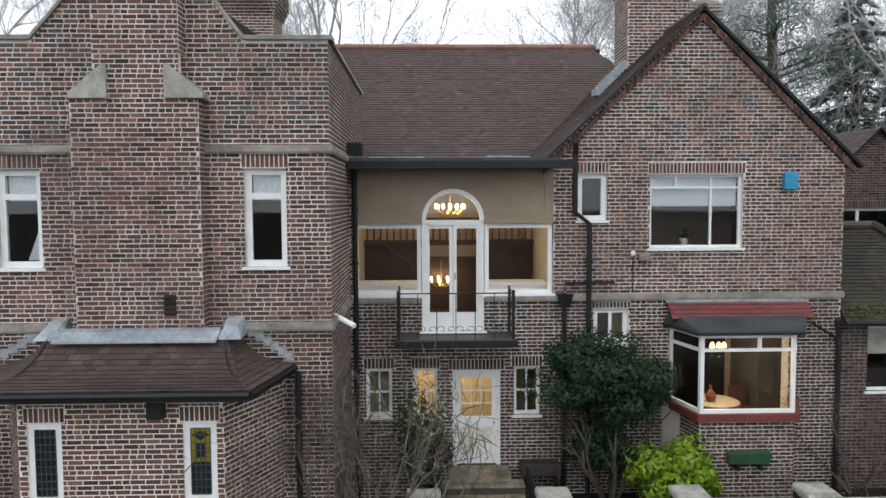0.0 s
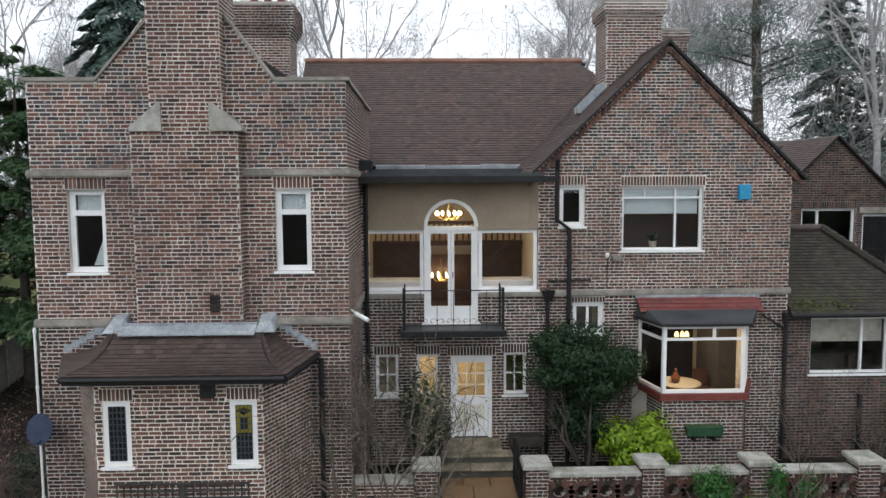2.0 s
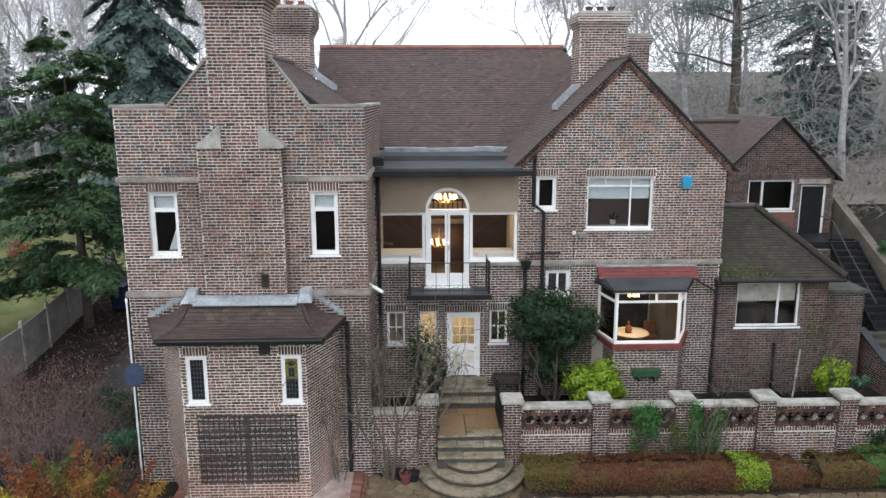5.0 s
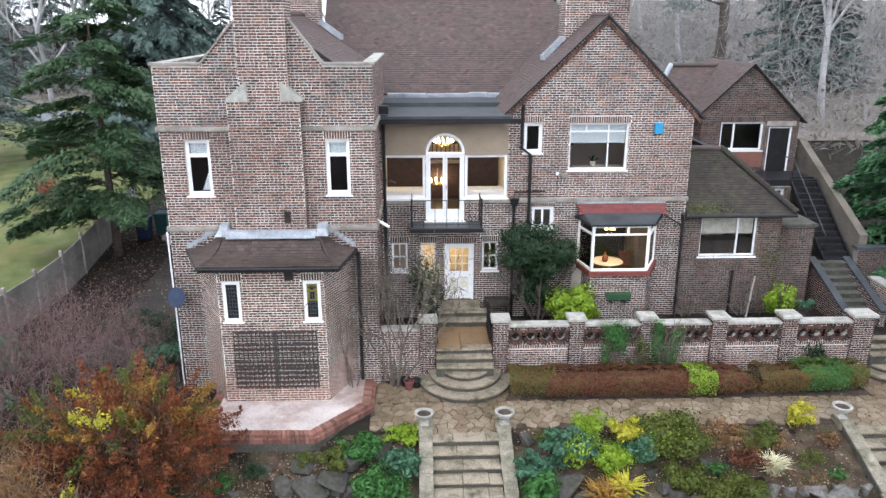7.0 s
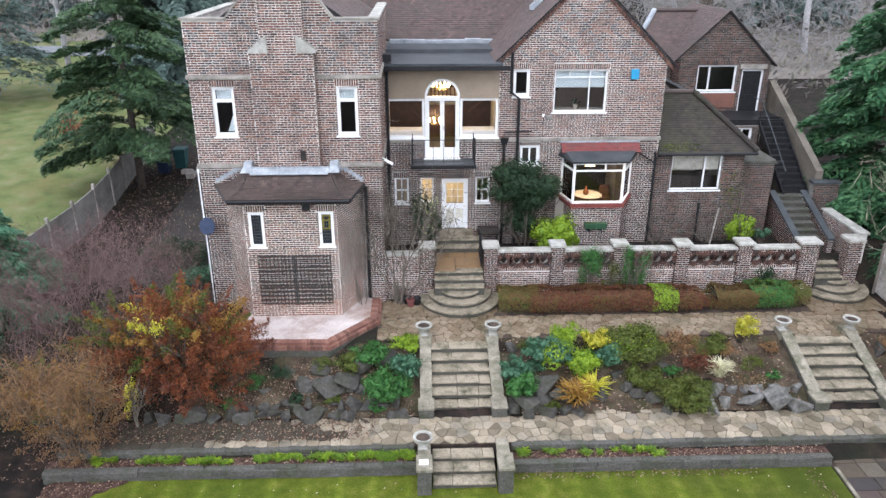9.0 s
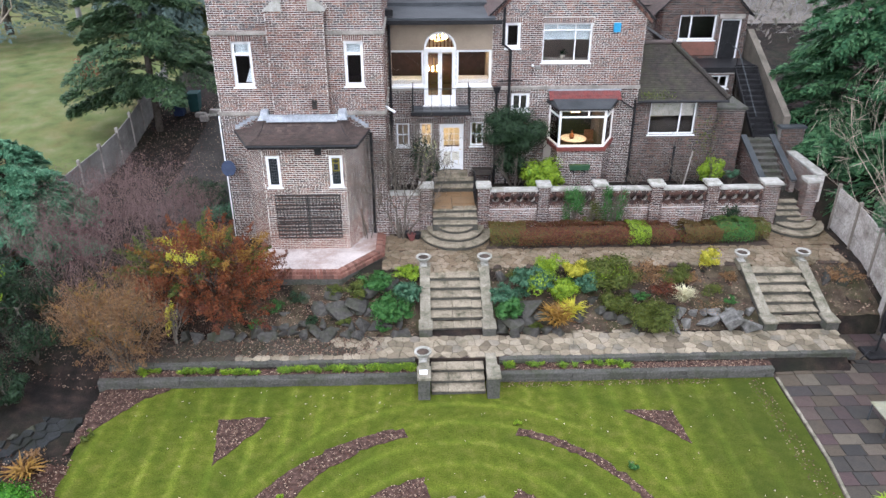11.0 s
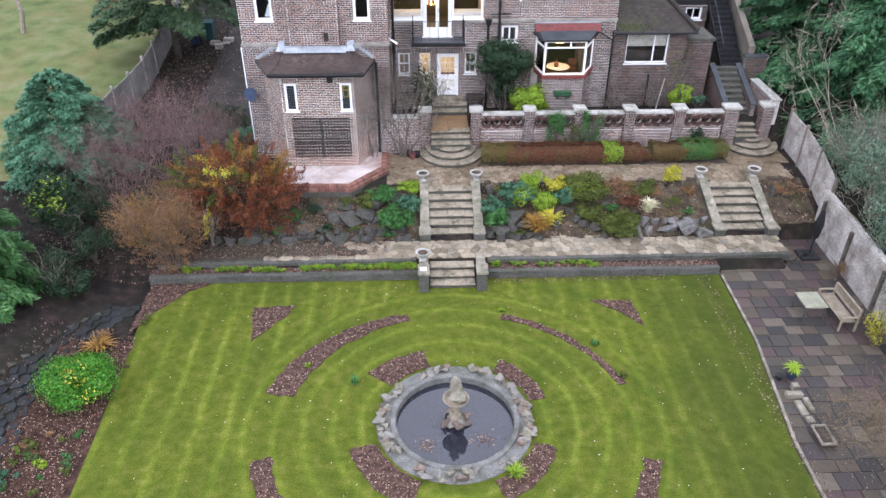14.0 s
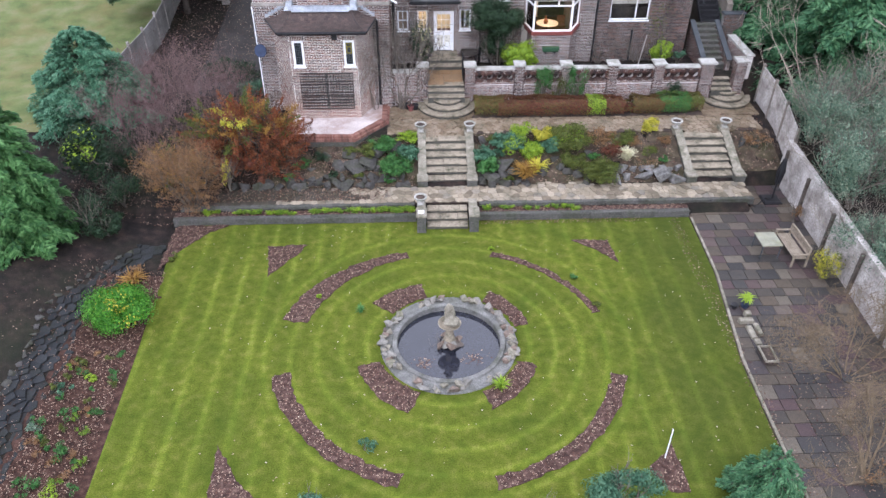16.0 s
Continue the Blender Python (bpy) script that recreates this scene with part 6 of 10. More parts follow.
# stained and leaded glass in the bay
for k, (u0, u1) in enumerate(((0.13, 0.62), (2.36, 2.84))):
    w = WIN_BAY[k]
    b = Build()
    nx, nz = 4, 9
    x0, x1, z0, z1 = BAYP[1][0] + u0 + 0.1, BAYP[1][0] + u1 - 0.1, 4.34, 5.32
    for i in range(nx + 1):
        xx = x0 + (x1 - x0) * i / nx
        b.box(xx - 0.006, xx + 0.006, 10.615, 10.632, z0, z1)
    for j in range(nz + 1):
        zz = z0 + (z1 - z0) * j / nz
        b.box(x0, x1, 10.614, 10.631, zz - 0.006, zz + 0.006)
    part("leading", b, M_FELT, w)
    part("stained_pane", Build().box(x0, x1, 10.636, 10.642, z0, z1), M_LEADCAME, w, "dark leaded glass")
    if k == 1:
        part("stained_pane", Build().box(x0, x1, 10.626, 10.634, z0 + 0.48, z1), M_GLASS_OLIVE, w, "olive stained glass with a leaf pattern")
        bb = Build()
        cx, cz = (x0 + x1) / 2, z1 - 0.12
        for a in np.linspace(0.3, 2.84, 6):
            p = [(cx, 10.622, cz - 0.05), (cx + 0.1 * math.cos(a), 10.622, cz + 0.08 * math.sin(a)), (cx + 0.15 * math.cos(a), 10.622, cz + 0.04 * math.sin(a))]
            bb.tube(p, [0.012, 0.01, 0.006], 4)
        bb.box(cx - 0.06, cx + 0.06, 10.618, 10.626, cz - 0.32, cz - 0.1)
        part("motif", bb, M_LEADCAME, w)

# front door
FD = thing("door_1", (1.07, 15.1, DOOR), "white panelled front door with nine small panes", "door", "", "structure")
b = Build()
b.box(0.58, 0.66, 15.09, 15.21, DOOR - 0.02, 5.10).box(1.49, 1.57, 15.09, 15.21, DOOR - 0.02, 5.10).box(0.66, 1.49, 15.09, 15.21, 5.02, 5.10)
part("door_frame", b, M_WHITE, FD)
b = Build()
b.box(0.66, 0.75, 15.14, 15.18, DOOR, 5.02).box(1.40, 1.49, 15.14, 15.18, DOOR, 5.02).box(0.75, 1.40, 15.14, 15.18, 4.92, 5.02).box(0.75, 1.40, 15.14, 15.18, 3.88, 4.10).box(0.75, 1.40, 15.14, 15.18, DOOR, 3.28).box(1.04, 1.11, 15.14, 15.18, 3.28, 3.88)
LEAF = part("door_leaf", b, M_WHITE, FD)
for a, c in ((0.75, 1.04), (1.11, 1.40)):
    part("lower_panel", Build().box(a, c, 15.155, 15.17, 3.28, 3.88), M_DOORPANEL, LEAF, "worn cream lower panel")
part("cat_flap", Build().cbox(1.17, 1.36, 15.12, 15.15, 3.30, 3.50, 0.005), M_WHITE, LEAF, "small white flap")
b = Build()
for i in (1, 2):
    b.box(0.75 + 0.65 * i / 3 - 0.011, 0.75 + 0.65 * i / 3 + 0.011, 15.145, 15.175, 4.10, 4.92)
    b.box(0.75, 1.40, 15.147, 15.173, 4.10 + 0.82 * i / 3 - 0.011, 4.10 + 0.82 * i / 3 + 0.011)
part("glazing_bars", b, M_WHITE, LEAF)
p = part("pane", Build().box(0.75, 1.40, 15.158, 15.164, 4.10, 4.92), M_GLASS, LEAF)
p.visible_shadow = False
part("knob", Build().lathe((1.44, 15.1, 3.98), [(0.005, -0.025), (0.025, -0.01), (0.025, 0.01), (0.005, 0.025)], 10), M_GOLD, LEAF, "brass door knob")

# balcony room: render panel with an arch, side lights, french doors
def xz_prism(b, poly, y0, y1):
    """A polygon in the upright plane (x, z), clockwise seen from the garden, between y0 and y1."""
    return b.hexa([(x, y1, z) for x, z in poly], [(x, y0, z) for x, z in poly])


ACX, ACZ, AR = 0.60, 8.20, 0.635
arc = [(ACX + AR * math.cos(a), ACZ + AR * math.sin(a)) for a in np.linspace(math.pi, 0, 25)]
b = Build()
for p, q in zip(arc, arc[1:]):
    xz_prism(b, [p, q, (q[0], 9.34), (p[0], 9.34)][::-1], 15.03, 15.2)
b.box(-1.42, ACX - AR, 15.03, 15.2, 8.13, 9.34).box(ACX + AR, 2.66, 15.03, 15.2, 8.13, 9.34)
RP = solid("render_panel", b, M_RENDER, "beige rendered panel over the balcony windows", "wall", "", "structure")
for x0, x1 in ((-1.25, -0.2), (1.4, 2.5)):
    bb = Build()
    for a in ((x0, x1, 8.28, 8.31), (x0, x1, 8.98, 9.01), (x0, x0 + 0.03, 8.31, 8.98), (x1 - 0.03, x1, 8.31, 8.98)):
        bb.box(a[0], a[1], 15.016, 15.032, a[2], a[3])
    part("moulding", bb, M_RENDER, RP)
for x0, x1 in ((-1.42, -0.05), (1.25, 2.64)):
    fr = frame_of((x0, 15.05), 0)
    window(fr, 0, x1 - x0, 6.68, 8.12, setback=0.06, fw=0.085, sill=0.06, label="large white fixed light beside the balcony doors")
FDO = thing("door_3", (ACX, 15.1, 5.9), "white glazed french doors under a round fanlight", "door", "", "structure")
b = Build()
b.box(-0.04, 0.05, 15.06, 15.17, 5.9, 8.2).box(1.15, 1.23, 15.06, 15.17, 5.9, 8.2).box(0.05, 1.15, 15.06, 15.17, 8.10, 8.20)
inn = [(ACX + (AR - 0.085) * math.cos(a), ACZ + (AR - 0.085) * math.sin(a)) for a in np.linspace(math.pi, 0, 25)]
for (p, q), (r, s_) in zip(zip(arc, arc[1:]), zip(inn, inn[1:])):
    xz_prism(b, [p, q, s_, r], 15.0, 15.17)
part("door_frame", b, M_WHITE, FDO)
for x0, x1 in ((0.05, 0.595), (0.605, 1.15)):
    b = Build()
    b.box(x0, x0 + 0.07, 15.09, 15.14, 5.93, 8.10).box(x1 - 0.07, x1, 15.09, 15.14, 5.93, 8.10).box(x0 + 0.07, x1 - 0.07, 15.09, 15.14, 8.03, 8.10).box(x0 + 0.07, x1 - 0.07, 15.09, 15.14, 5.93, 6.30)
    lf = part("door_leaf", b, M_WHITE, FDO)
    pp = part("pane", Build().box(x0 + 0.07, x1 - 0.07, 15.11, 15.116, 6.30, 8.03), M_GLASS, lf)
    pp.visible_shadow = False
part("handle", Build().tube([(0.64, 15.07, 6.98), (0.64, 15.07, 7.12)], 0.012, 6), M_BLACK, FDO)
b = Build()
xz_prism(b, (inn + [])[::-1], 15.11, 15.116)
p = part("fanlight_pane", b, M_GLASS, FDO)
p.visible_shadow = False
solid("door_sill", Build().cbox(-0.1, 1.29, 14.9, 15.2, 5.84, 5.91, 0.015), M_WHITE, "white sill under the french doors", "sill", "", "structure")

# balcony
BAL = thing("balcony", (0.62, 14.6, 5.78), "small black iron balcony under the french doors", "balcony", "", "structure")
part("slab", Build().cbox(-0.56, 1.8, 14.2, 15.04, 5.78, 5.90, 0.02), M_FELT, BAL, "dark lead covered slab")
part("slab_edge", Build().box(-0.58, 1.82, 14.16, 14.2, 5.74, 5.88), M_BLACK, BAL)
for x in (-0.5, 1.74):
    part("post", Build().cbox(x - 0.03, x + 0.03, 14.21, 14.27, 5.9, 6.86, 0.01), M_BLACK, BAL)
    part("post", Build().cbox(x - 0.02, x + 0.02, 14.98, 15.02, 5.9, 6.86, 0.01), M_BLACK, BAL)
    part("side_rail", Build().tube([(x, 14.24, 6.8), (x, 15.02, 6.8)], 0.014, 6), M_BLACK, BAL)
    for y in (14.5, 14.75):
        part("baluster", Build().tube([(x, y, 5.9), (x, y, 6.8)], 0.008, 5), M_BLACK, BAL)
part("top_rail", Build().tube([(-0.5, 14.24, 6.8), (1.74, 14.24, 6.8)], 0.014, 6), M_BLACK, BAL)
part("low_rail", Build().tube([(-0.5, 14.24, 6.0), (1.74, 14.24, 6.0)], 0.010, 6), M_BLACK, BAL)
for i in range(1, 6):
    x = -0.5 + 2.24 * i / 6
    bar_ = part("baluster", Build().tube([(x, 14.24, 5.9), (x, 14.24, 6.8)], 0.009, 5), M_BLACK, BAL)
    for sg in (-1, 1):
        t = np.linspace(0, 4.6, 14)
        part("scroll", Build().tube([(x + sg * (0.1 - 0.018 * a) * math.cos(a) - sg * 0.1, 14.24, 6.09 + (0.085 - 0.014 * a) * math.sin(a)) for a in t], 0.006, 4, False), M_BLACK, bar_)

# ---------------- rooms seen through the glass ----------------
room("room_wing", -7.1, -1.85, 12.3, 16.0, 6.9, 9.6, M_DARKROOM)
solid("curtain", Build().hexa([(-6.45, 12.2, 7.66), (-6.22, 12.2, 7.66), (-6.22, 12.24, 7.66), (-6.45, 12.24, 7.66)], [(-6.26, 12.2, 8.15), (-6.2, 12.2, 8.15), (-6.2, 12.24, 8.15), (-6.26, 12.24, 8.15)]), M_BLIND, "pale curtain at the wing window edge", "curtain")
for x0, x1 in ((-6.69, -6.19), (-2.77, -2.30)):
    solid("blind", Build().box(x0, x1, 12.16, 12.175, 8.62, 9.08), M_BLIND, "pale blind behind the top light of the window", "blind", "blinds in the wing")
room("room_gable", 4.3, 8.3, 15.4, 18.6, 6.95, 9.3, mat("pale_room", [(0.66, 0.55, 0.46), (0.72, 0.61, 0.51)], 1, 0.9, 0.03, 10, var=0.2))
solid("round_mirror", Build().add([(5.15 + 0.42 * math.cos(a), 18.55, 8.1 + 0.42 * math.sin(a)) for a in np.linspace(0, 6.28, 33)[:-1]] + [(5.15 + 0.42 * math.cos(a), 18.59, 8.1 + 0.42 * math.sin(a)) for a in np.linspace(0, 6.28, 33)[:-1]], [tuple(range(32)), tuple(range(63, 31, -1))] + [(i, 32 + i, 32 + (i + 1) % 32, (i + 1) % 32) for i in range(32)]), M_DARKROOM, "large dark round wall disc in the bedroom", "wall disc")
solid("wardrobe", Build().cbox(7.15, 8.2, 16.4, 17.0, 6.95, 9.0, 0.02), M_DARKROOM, "tall dark wardrobe in the bedroom", "wardrobe")
solid("pot", Build().lathe((5.6, 15.75, 7.6), [(0.07, 0), (0.1, 0.16), (0.09, 0.17)], 14), M_PLASTER, "pale plant pot on the bedroom window sill", "plant pot")
solid("sill_shelf", Build().box(4.62, 6.6, 15.35, 15.95, 7.50, 7.6), M_PLASTER, "pale shelf inside the bedroom window", "shelf", "", "structure")
rg = np.random.default_rng(3)
solid("potted_plant", Build().quads(leaf_quads(np.array([5.6, 15.75, 7.85]) + rg.normal(0, 0.06, (60, 3)), unit(rg, 60), 0.09, rg)), L_HOLLY, "small dark plant in the pale pot", "plant", "", "stuff")
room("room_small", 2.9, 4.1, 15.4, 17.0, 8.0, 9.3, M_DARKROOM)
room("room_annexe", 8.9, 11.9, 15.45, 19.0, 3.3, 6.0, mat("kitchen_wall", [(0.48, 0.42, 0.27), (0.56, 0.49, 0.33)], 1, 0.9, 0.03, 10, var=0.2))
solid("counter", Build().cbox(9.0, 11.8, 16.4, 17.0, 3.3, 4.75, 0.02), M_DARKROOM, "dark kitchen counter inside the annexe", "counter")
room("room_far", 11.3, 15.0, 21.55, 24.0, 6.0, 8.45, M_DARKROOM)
# hall behind the front door
room("hall", -1.3, 2.6, 15.36, 18.2, 3.08, 5.6, M_WARM, label="warm lit hall behind the front door")
# Unseen partitions added to keep the hall lamp off the side windows.
solid("hall_lamp_screen", Build().box(1.70, 1.78, 15.36, 18.2, 3.1, 5.55), M_DARKROOM, "dark screen added between hall and four-pane window", "partition", "", "structure")
solid("hall_lamp_screen", Build().box(-0.50, -0.42, 15.36, 18.2, 3.1, 5.55), M_PLASTER, "plaster screen added to keep the hall lamp off a window", "partition", "", "structure")
solid("blind", Build().box(-1.17, -0.70, 15.30, 15.315, 4.18, 5.12), mat("brown_blind", [(0.24, 0.18, 0.13), (0.32, 0.25, 0.19)], 3, 0.9, 0.05, 30), "drawn brown blind in the small window", "blind")
solid("picture_frame", Build().cbox(1.25, 1.5, 18.1, 18.17, 4.3, 5.1, 0.01), M_WOODRED, "dark framed board on the hall wall", "picture frame")
lamp("hall_lamp", (0.6, 16.9, 5.3), 60)
# stair hall behind the balcony doors
room("stair_hall", -1.46, 2.62, 15.32, 19.0, 5.9, 9.25, M_PLASTER, label="stair hall with dark joinery behind the balcony doors")
solid("stair_panelling", Build().box(-1.4, -0.1, 17.5, 17.56, 6.0, 7.66).box(1.3, 2.6, 17.5, 17.56, 6.0, 7.66).box(-0.1, 1.3, 18.4, 18.5, 5.9, 7.2), M_WOODRED, "dark mahogany stair panelling", "panelling", "", "structure")
solid("window_seat", Build().cbox(-1.44, -0.1, 15.4, 16.0, 5.9, 6.88, 0.02).cbox(1.3, 2.6, 15.4, 16.0, 5.9, 6.88, 0.02), M_WHITE, "white boxed window seat", "seat", "", "structure")
ST = thing("balustrade", (0.6, 17.4, 7.5), "mahogany landing balustrade with turned balusters", "balustrade")
part("hand_rail", Build().cbox(-1.4, 2.6, 17.36, 17.44, 8.12, 8.2, 0.02), M_WOODRED, ST)
part("base_rail", Build().cbox(-1.4, 2.6, 17.36, 17.44, 7.55, 7.68, 0.02), M_WOODRED, ST)
for i in range(26):
    x = -1.32 + i * 0.155
    part("baluster", Build().lathe((x, 17.4, 7.68), [(0.02, 0), (0.028, 0.1), (0.016, 0.2), (0.028, 0.32), (0.02, 0.44)], 8), mat("baluster_wood", [(0.10, 0.035, 0.02), (0.16, 0.06, 0.035)], 4, 0.4) if i == 0 else bpy.data.materials["baluster_wood"], ST)
for x0, z0, x1, z1 in ((-1.05, 7.75, -0.1, 6.95), (2.3, 7.75, 1.35, 6.95)):
    solid("stair_rail", Build().tube([(x0, 16.95, z0), (x1, 16.95, z1)], 0.014, 6), M_WOODRED, "slanting dark stair rail", "hand rail")


def chandelier(at, r, n, label, watts):
    e = thing("chandelier", at, label, "chandelier")
    part("stem", Build().tube([(at[0], at[1], at[2] + 0.5), (at[0], at[1], at[2] - 0.05)], 0.012, 6), M_GOLD, e)
    part("bowl", Build().lathe((at[0], at[1], at[2] - 0.1), [(0.01, 0), (0.07, 0.03), (0.05, 0.08), (0.01, 0.1)], 10), M_GOLD, e)
    for i in range(n):
        a = 6.283 * i / n
        c, s_ = math.cos(a), math.sin(a)
        arm = part("arm", Build().tube([(at[0], at[1], at[2] - 0.05), (at[0] + c * r * 0.5, at[1] + s_ * r * 0.5, at[2] - 0.12), (at[0] + c * r, at[1] + s_ * r, at[2])], 0.008, 5), M_GOLD, e)
        part("bulb", Build().lathe((at[0] + c * r, at[1] + s_ * r, at[2] + 0.01), [(0.01, 0), (0.024, 0.03), (0.016, 0.07), (0.003, 0.1)], 8), M_BULB, arm, "lit candle bulb")
    lamp("chandelier_lamp", (at[0], at[1], at[2] + 0.15), watts)
    return e


chandelier((0.57, 15.8, 8.42), 0.3, 12, "lit brass chandelier in the fanlight", 26)
chandelier((0.42, 18.0, 6.62), 0.26, 7, "lit brass chandelier below the landing", 6)

# dining bay
for i in range(3):
    p, q = BP[i], BP[i + 1]
    d = (q[0] - p[0], q[1] - p[1])
    L_ = math.hypot(*d)
    fr = frame_of(p, math.degrees(math.atan2(d[1], d[0])))
    vb = [(0.62, 0.8, 1)] if i == 1 else []
    window(fr, 0.0, L_, 4.45, 6.0, vbars=vb, hbars=[(0.8, 0, 1)], setback=0.0, fw=0.075, bar=0.055, sill=0, label="white framed light of the bay window")
room("dining_room", 4.9, 8.1, 15.36, 18.8, 3.45, 6.15, mat("cream_wall", [(0.62, 0.52, 0.36), (0.70, 0.60, 0.43)], 1, 0.9, 0.03, 10), label="cream dining room behind the bay window")
solid("bay_floor", Build().prism([(4.95, 15.3), (5.45, 14.15), (7.1, 14.15), (7.6, 15.3)], 3.0, 3.1), M_WOODRED, "wooden floor of the bay", "floor", "", "structure")
solid("bay_lining", Build().prism([(4.95, 15.04), (5.42, 14.16), (5.47, 14.2), (5.0, 15.04)], 3.1, 4.4).prism([(5.42, 14.16), (7.12, 14.16), (7.12, 14.2), (5.42, 14.2)], 3.1, 4.4).prism([(7.6, 15.04), (7.08, 14.2), (7.12, 14.16), (7.65, 15.04)], 3.1, 4.4), M_PLASTER, "plaster lining inside the bay", "wall", "", "structure")
# Black panel paints the darkness of an opening; the wall is closed behind it.
solid("black_doorway_panel", Build().cbox(6.3, 7.75, 18.65, 18.78, 3.45, 5.7, 0.02), M_BLACK, "black panel for the dark doorway of the dining room", "doorway", "", "structure")
# Added block: darkens the middle of the view through the bay window.
solid("dark_block", Build().cbox(7.5, 8.05, 16.2, 17.7, 3.45, 5.85, 0.02), M_DARKROOM, "dark block added for the dark middle of the dining room", "cabinet")
TB = thing("round_table", (6.35, 15.85, 3.45), "round pale wooden table on a turned dark leg", "table")
part("tabletop", Build().lathe((6.35, 15.85, 4.15), [(0.5, 0), (0.56, 0.012), (0.56, 0.03), (0.5, 0.042)], 40), mat("pale_wood", [(0.44, 0.37, 0.29), (0.54, 0.47, 0.38)], 3, 0.4, 0.08), TB)
part("pedestal", Build().lathe((6.35, 15.85, 3.45), [(0.26, 0), (0.24, 0.05), (0.05, 0.12), (0.04, 0.35), (0.07, 0.5), (0.05, 0.7)], 16), M_WOODRED, TB)
solid("vase", Build().lathe((6.25, 15.75, 4.19), [(0.06, 0), (0.1, 0.05), (0.12, 0.13), (0.07, 0.22), (0.03, 0.27), (0.035, 0.36), (0.03, 0.36)], 18), mat("brown_glaze", [(0.11, 0.035, 0.015), (0.17, 0.06, 0.025)], 5, 0.25), "brown glazed bottle vase on the table", "vase")
CHS = mat("chair_wood", [(0.05, 0.022, 0.014), (0.09, 0.04, 0.025)], 4, 0.5)
for x, y, a in ((7.15, 16.3, 110), (5.5, 16.5, -110)):
    ch = thing("dining_chair", (x, y, 3.45), "dark wooden dining chair by the round table", "chair", "chairs at the table")
    c, s_ = math.cos(radians(a)), math.sin(radians(a))
    part("seat", Build().cbox(x - 0.2, x + 0.2, y - 0.2, y + 0.2, 3.87, 3.92, 0.01), CHS, ch)
    for dx in (-0.18, 0.18):
        for dy in (-0.18, 0.18):
            part("leg", Build().tube([(x + dx, y + dy, 3.45), (x + dx, y + dy, 3.87)], 0.018, 6), CHS, ch)
    part("backrest", Build().cbox(x - 0.2, x + 0.2, y + 0.17, y + 0.2, 3.92, 4.35, 0.01), CHS, ch)
PL = thing("pendant_lamp", (6.25, 15.4, 5.4), "lit glass pendant lamp over the table", "lamp")
part("cord", Build().tube([(6.25, 15.4, 6.15), (6.25, 15.4, 5.6)], 0.008, 5), M_GOLD, PL)
for dx in (-0.12, 0.02, 0.13):
    part("shade", Build().lathe((6.25 + dx, 15.4, 5.45), [(0.02, 0.12), (0.045, 0.08), (0.06, 0.0), (0.02, -0.01)], 12), glow_mat("lit_shade", (1.0, 0.70, 0.28), 2.5) if dx < 0 else bpy.data.materials["lit_shade"], PL, "glowing shade")
lamp("pendant_light", (6.25, 15.55, 5.25), 55)

# ---------------- fittings on the walls ----------------
def pipe(pts, r=0.045, label="black cast iron drainpipe on the brick wall", m=None, clips=True):
    e = thing("drainpipe", pts[-1], label, "pipe")
    part("pipe", Build().tube(pts, r, 8), m or M_BLACK, e)
    for (x0, y0, z0), (x1, y1, z1) in zip(pts, pts[1:]):
        if clips and abs(z0 - z1) > 1.2:
            for z in np.arange(min(z0, z1) + 0.4, max(z0, z1), 1.1):
                part("collar", Build().lathe((x0, y0, z), [(r, 0), (r * 1.35, 0.005), (r * 1.35, 0.07), (r, 0.075)], 8), m or M_BLACK, e)
    return e


pipe([(3.08, 14.86, 9.75), (3.08, 14.96, 9.5), (3.08, 14.96, 8.35), (3.38, 14.96, 8.12), (3.38, 14.96, 2.5)], 0.055)
pipe([(2.88, 14.96, 6.7), (2.88, 14.96, 2.5)], 0.045)
solid("hopper", Build().hexa([(2.80, 14.88, 6.42), (2.96, 14.88, 6.42), (2.96, 15.03, 6.42), (2.80, 15.03, 6.42)], [(2.72, 14.82, 6.68), (3.04, 14.82, 6.68), (3.04, 15.03, 6.68), (2.72, 15.03, 6.68)]), M_BLACK, "black iron hopper head on the pipe", "hopper")
pipe([(2.88, 14.95, 6.75), (2.88, 14.95, 6.9), (3.9, 14.95, 6.92)], 0.025, "thin black waste pipe on the brick wall", clips=False)
pipe([(-1.38, 14.96, 9.2), (-1.38, 14.96, 2.5)], 0.05)
pipe([(-2.05, 11.86, 5.85), (-2.05, 11.86, 1.75)], 0.05)
pipe([(8.55, 14.95, 6.1), (8.6, 14.95, 5.8), (8.6, 14.95, 2.5)], 0.05)
pipe([(8.0, 14.9, 6.05), (8.5, 14.93, 5.75), (8.6, 14.93, 5.6)], 0.03, "black branch pipe beside the bay", clips=False)
pipe([(-7.50, 11.88, 6.5), (-7.50, 11.88, 1.6)], 0.025, "white plastic pipe at the corner of the wing", M_WHITE)
pipe([(10.5, 14.98, 4.05), (10.5, 14.98, 2.5)], 0.05)
solid("hopper", Build().cbox(-1.52, -1.2, 14.6, 14.95, 9.5, 9.75, 0.03), M_BLACK, "black hopper in the roof corner", "hopper")
solid("alarm_box", Build().cbox(7.38, 7.65, 14.93, 15.05, 8.80, 9.15, 0.03), mat("blue_plastic", [(0.03, 0.24, 0.42), (0.05, 0.30, 0.50)], 3, 0.4, 0.02), "bright blue alarm box on the gable", "alarm box")
VT = mat("vent_dark", [(0.02, 0.018, 0.016), (0.045, 0.038, 0.034)], 6, 0.8)
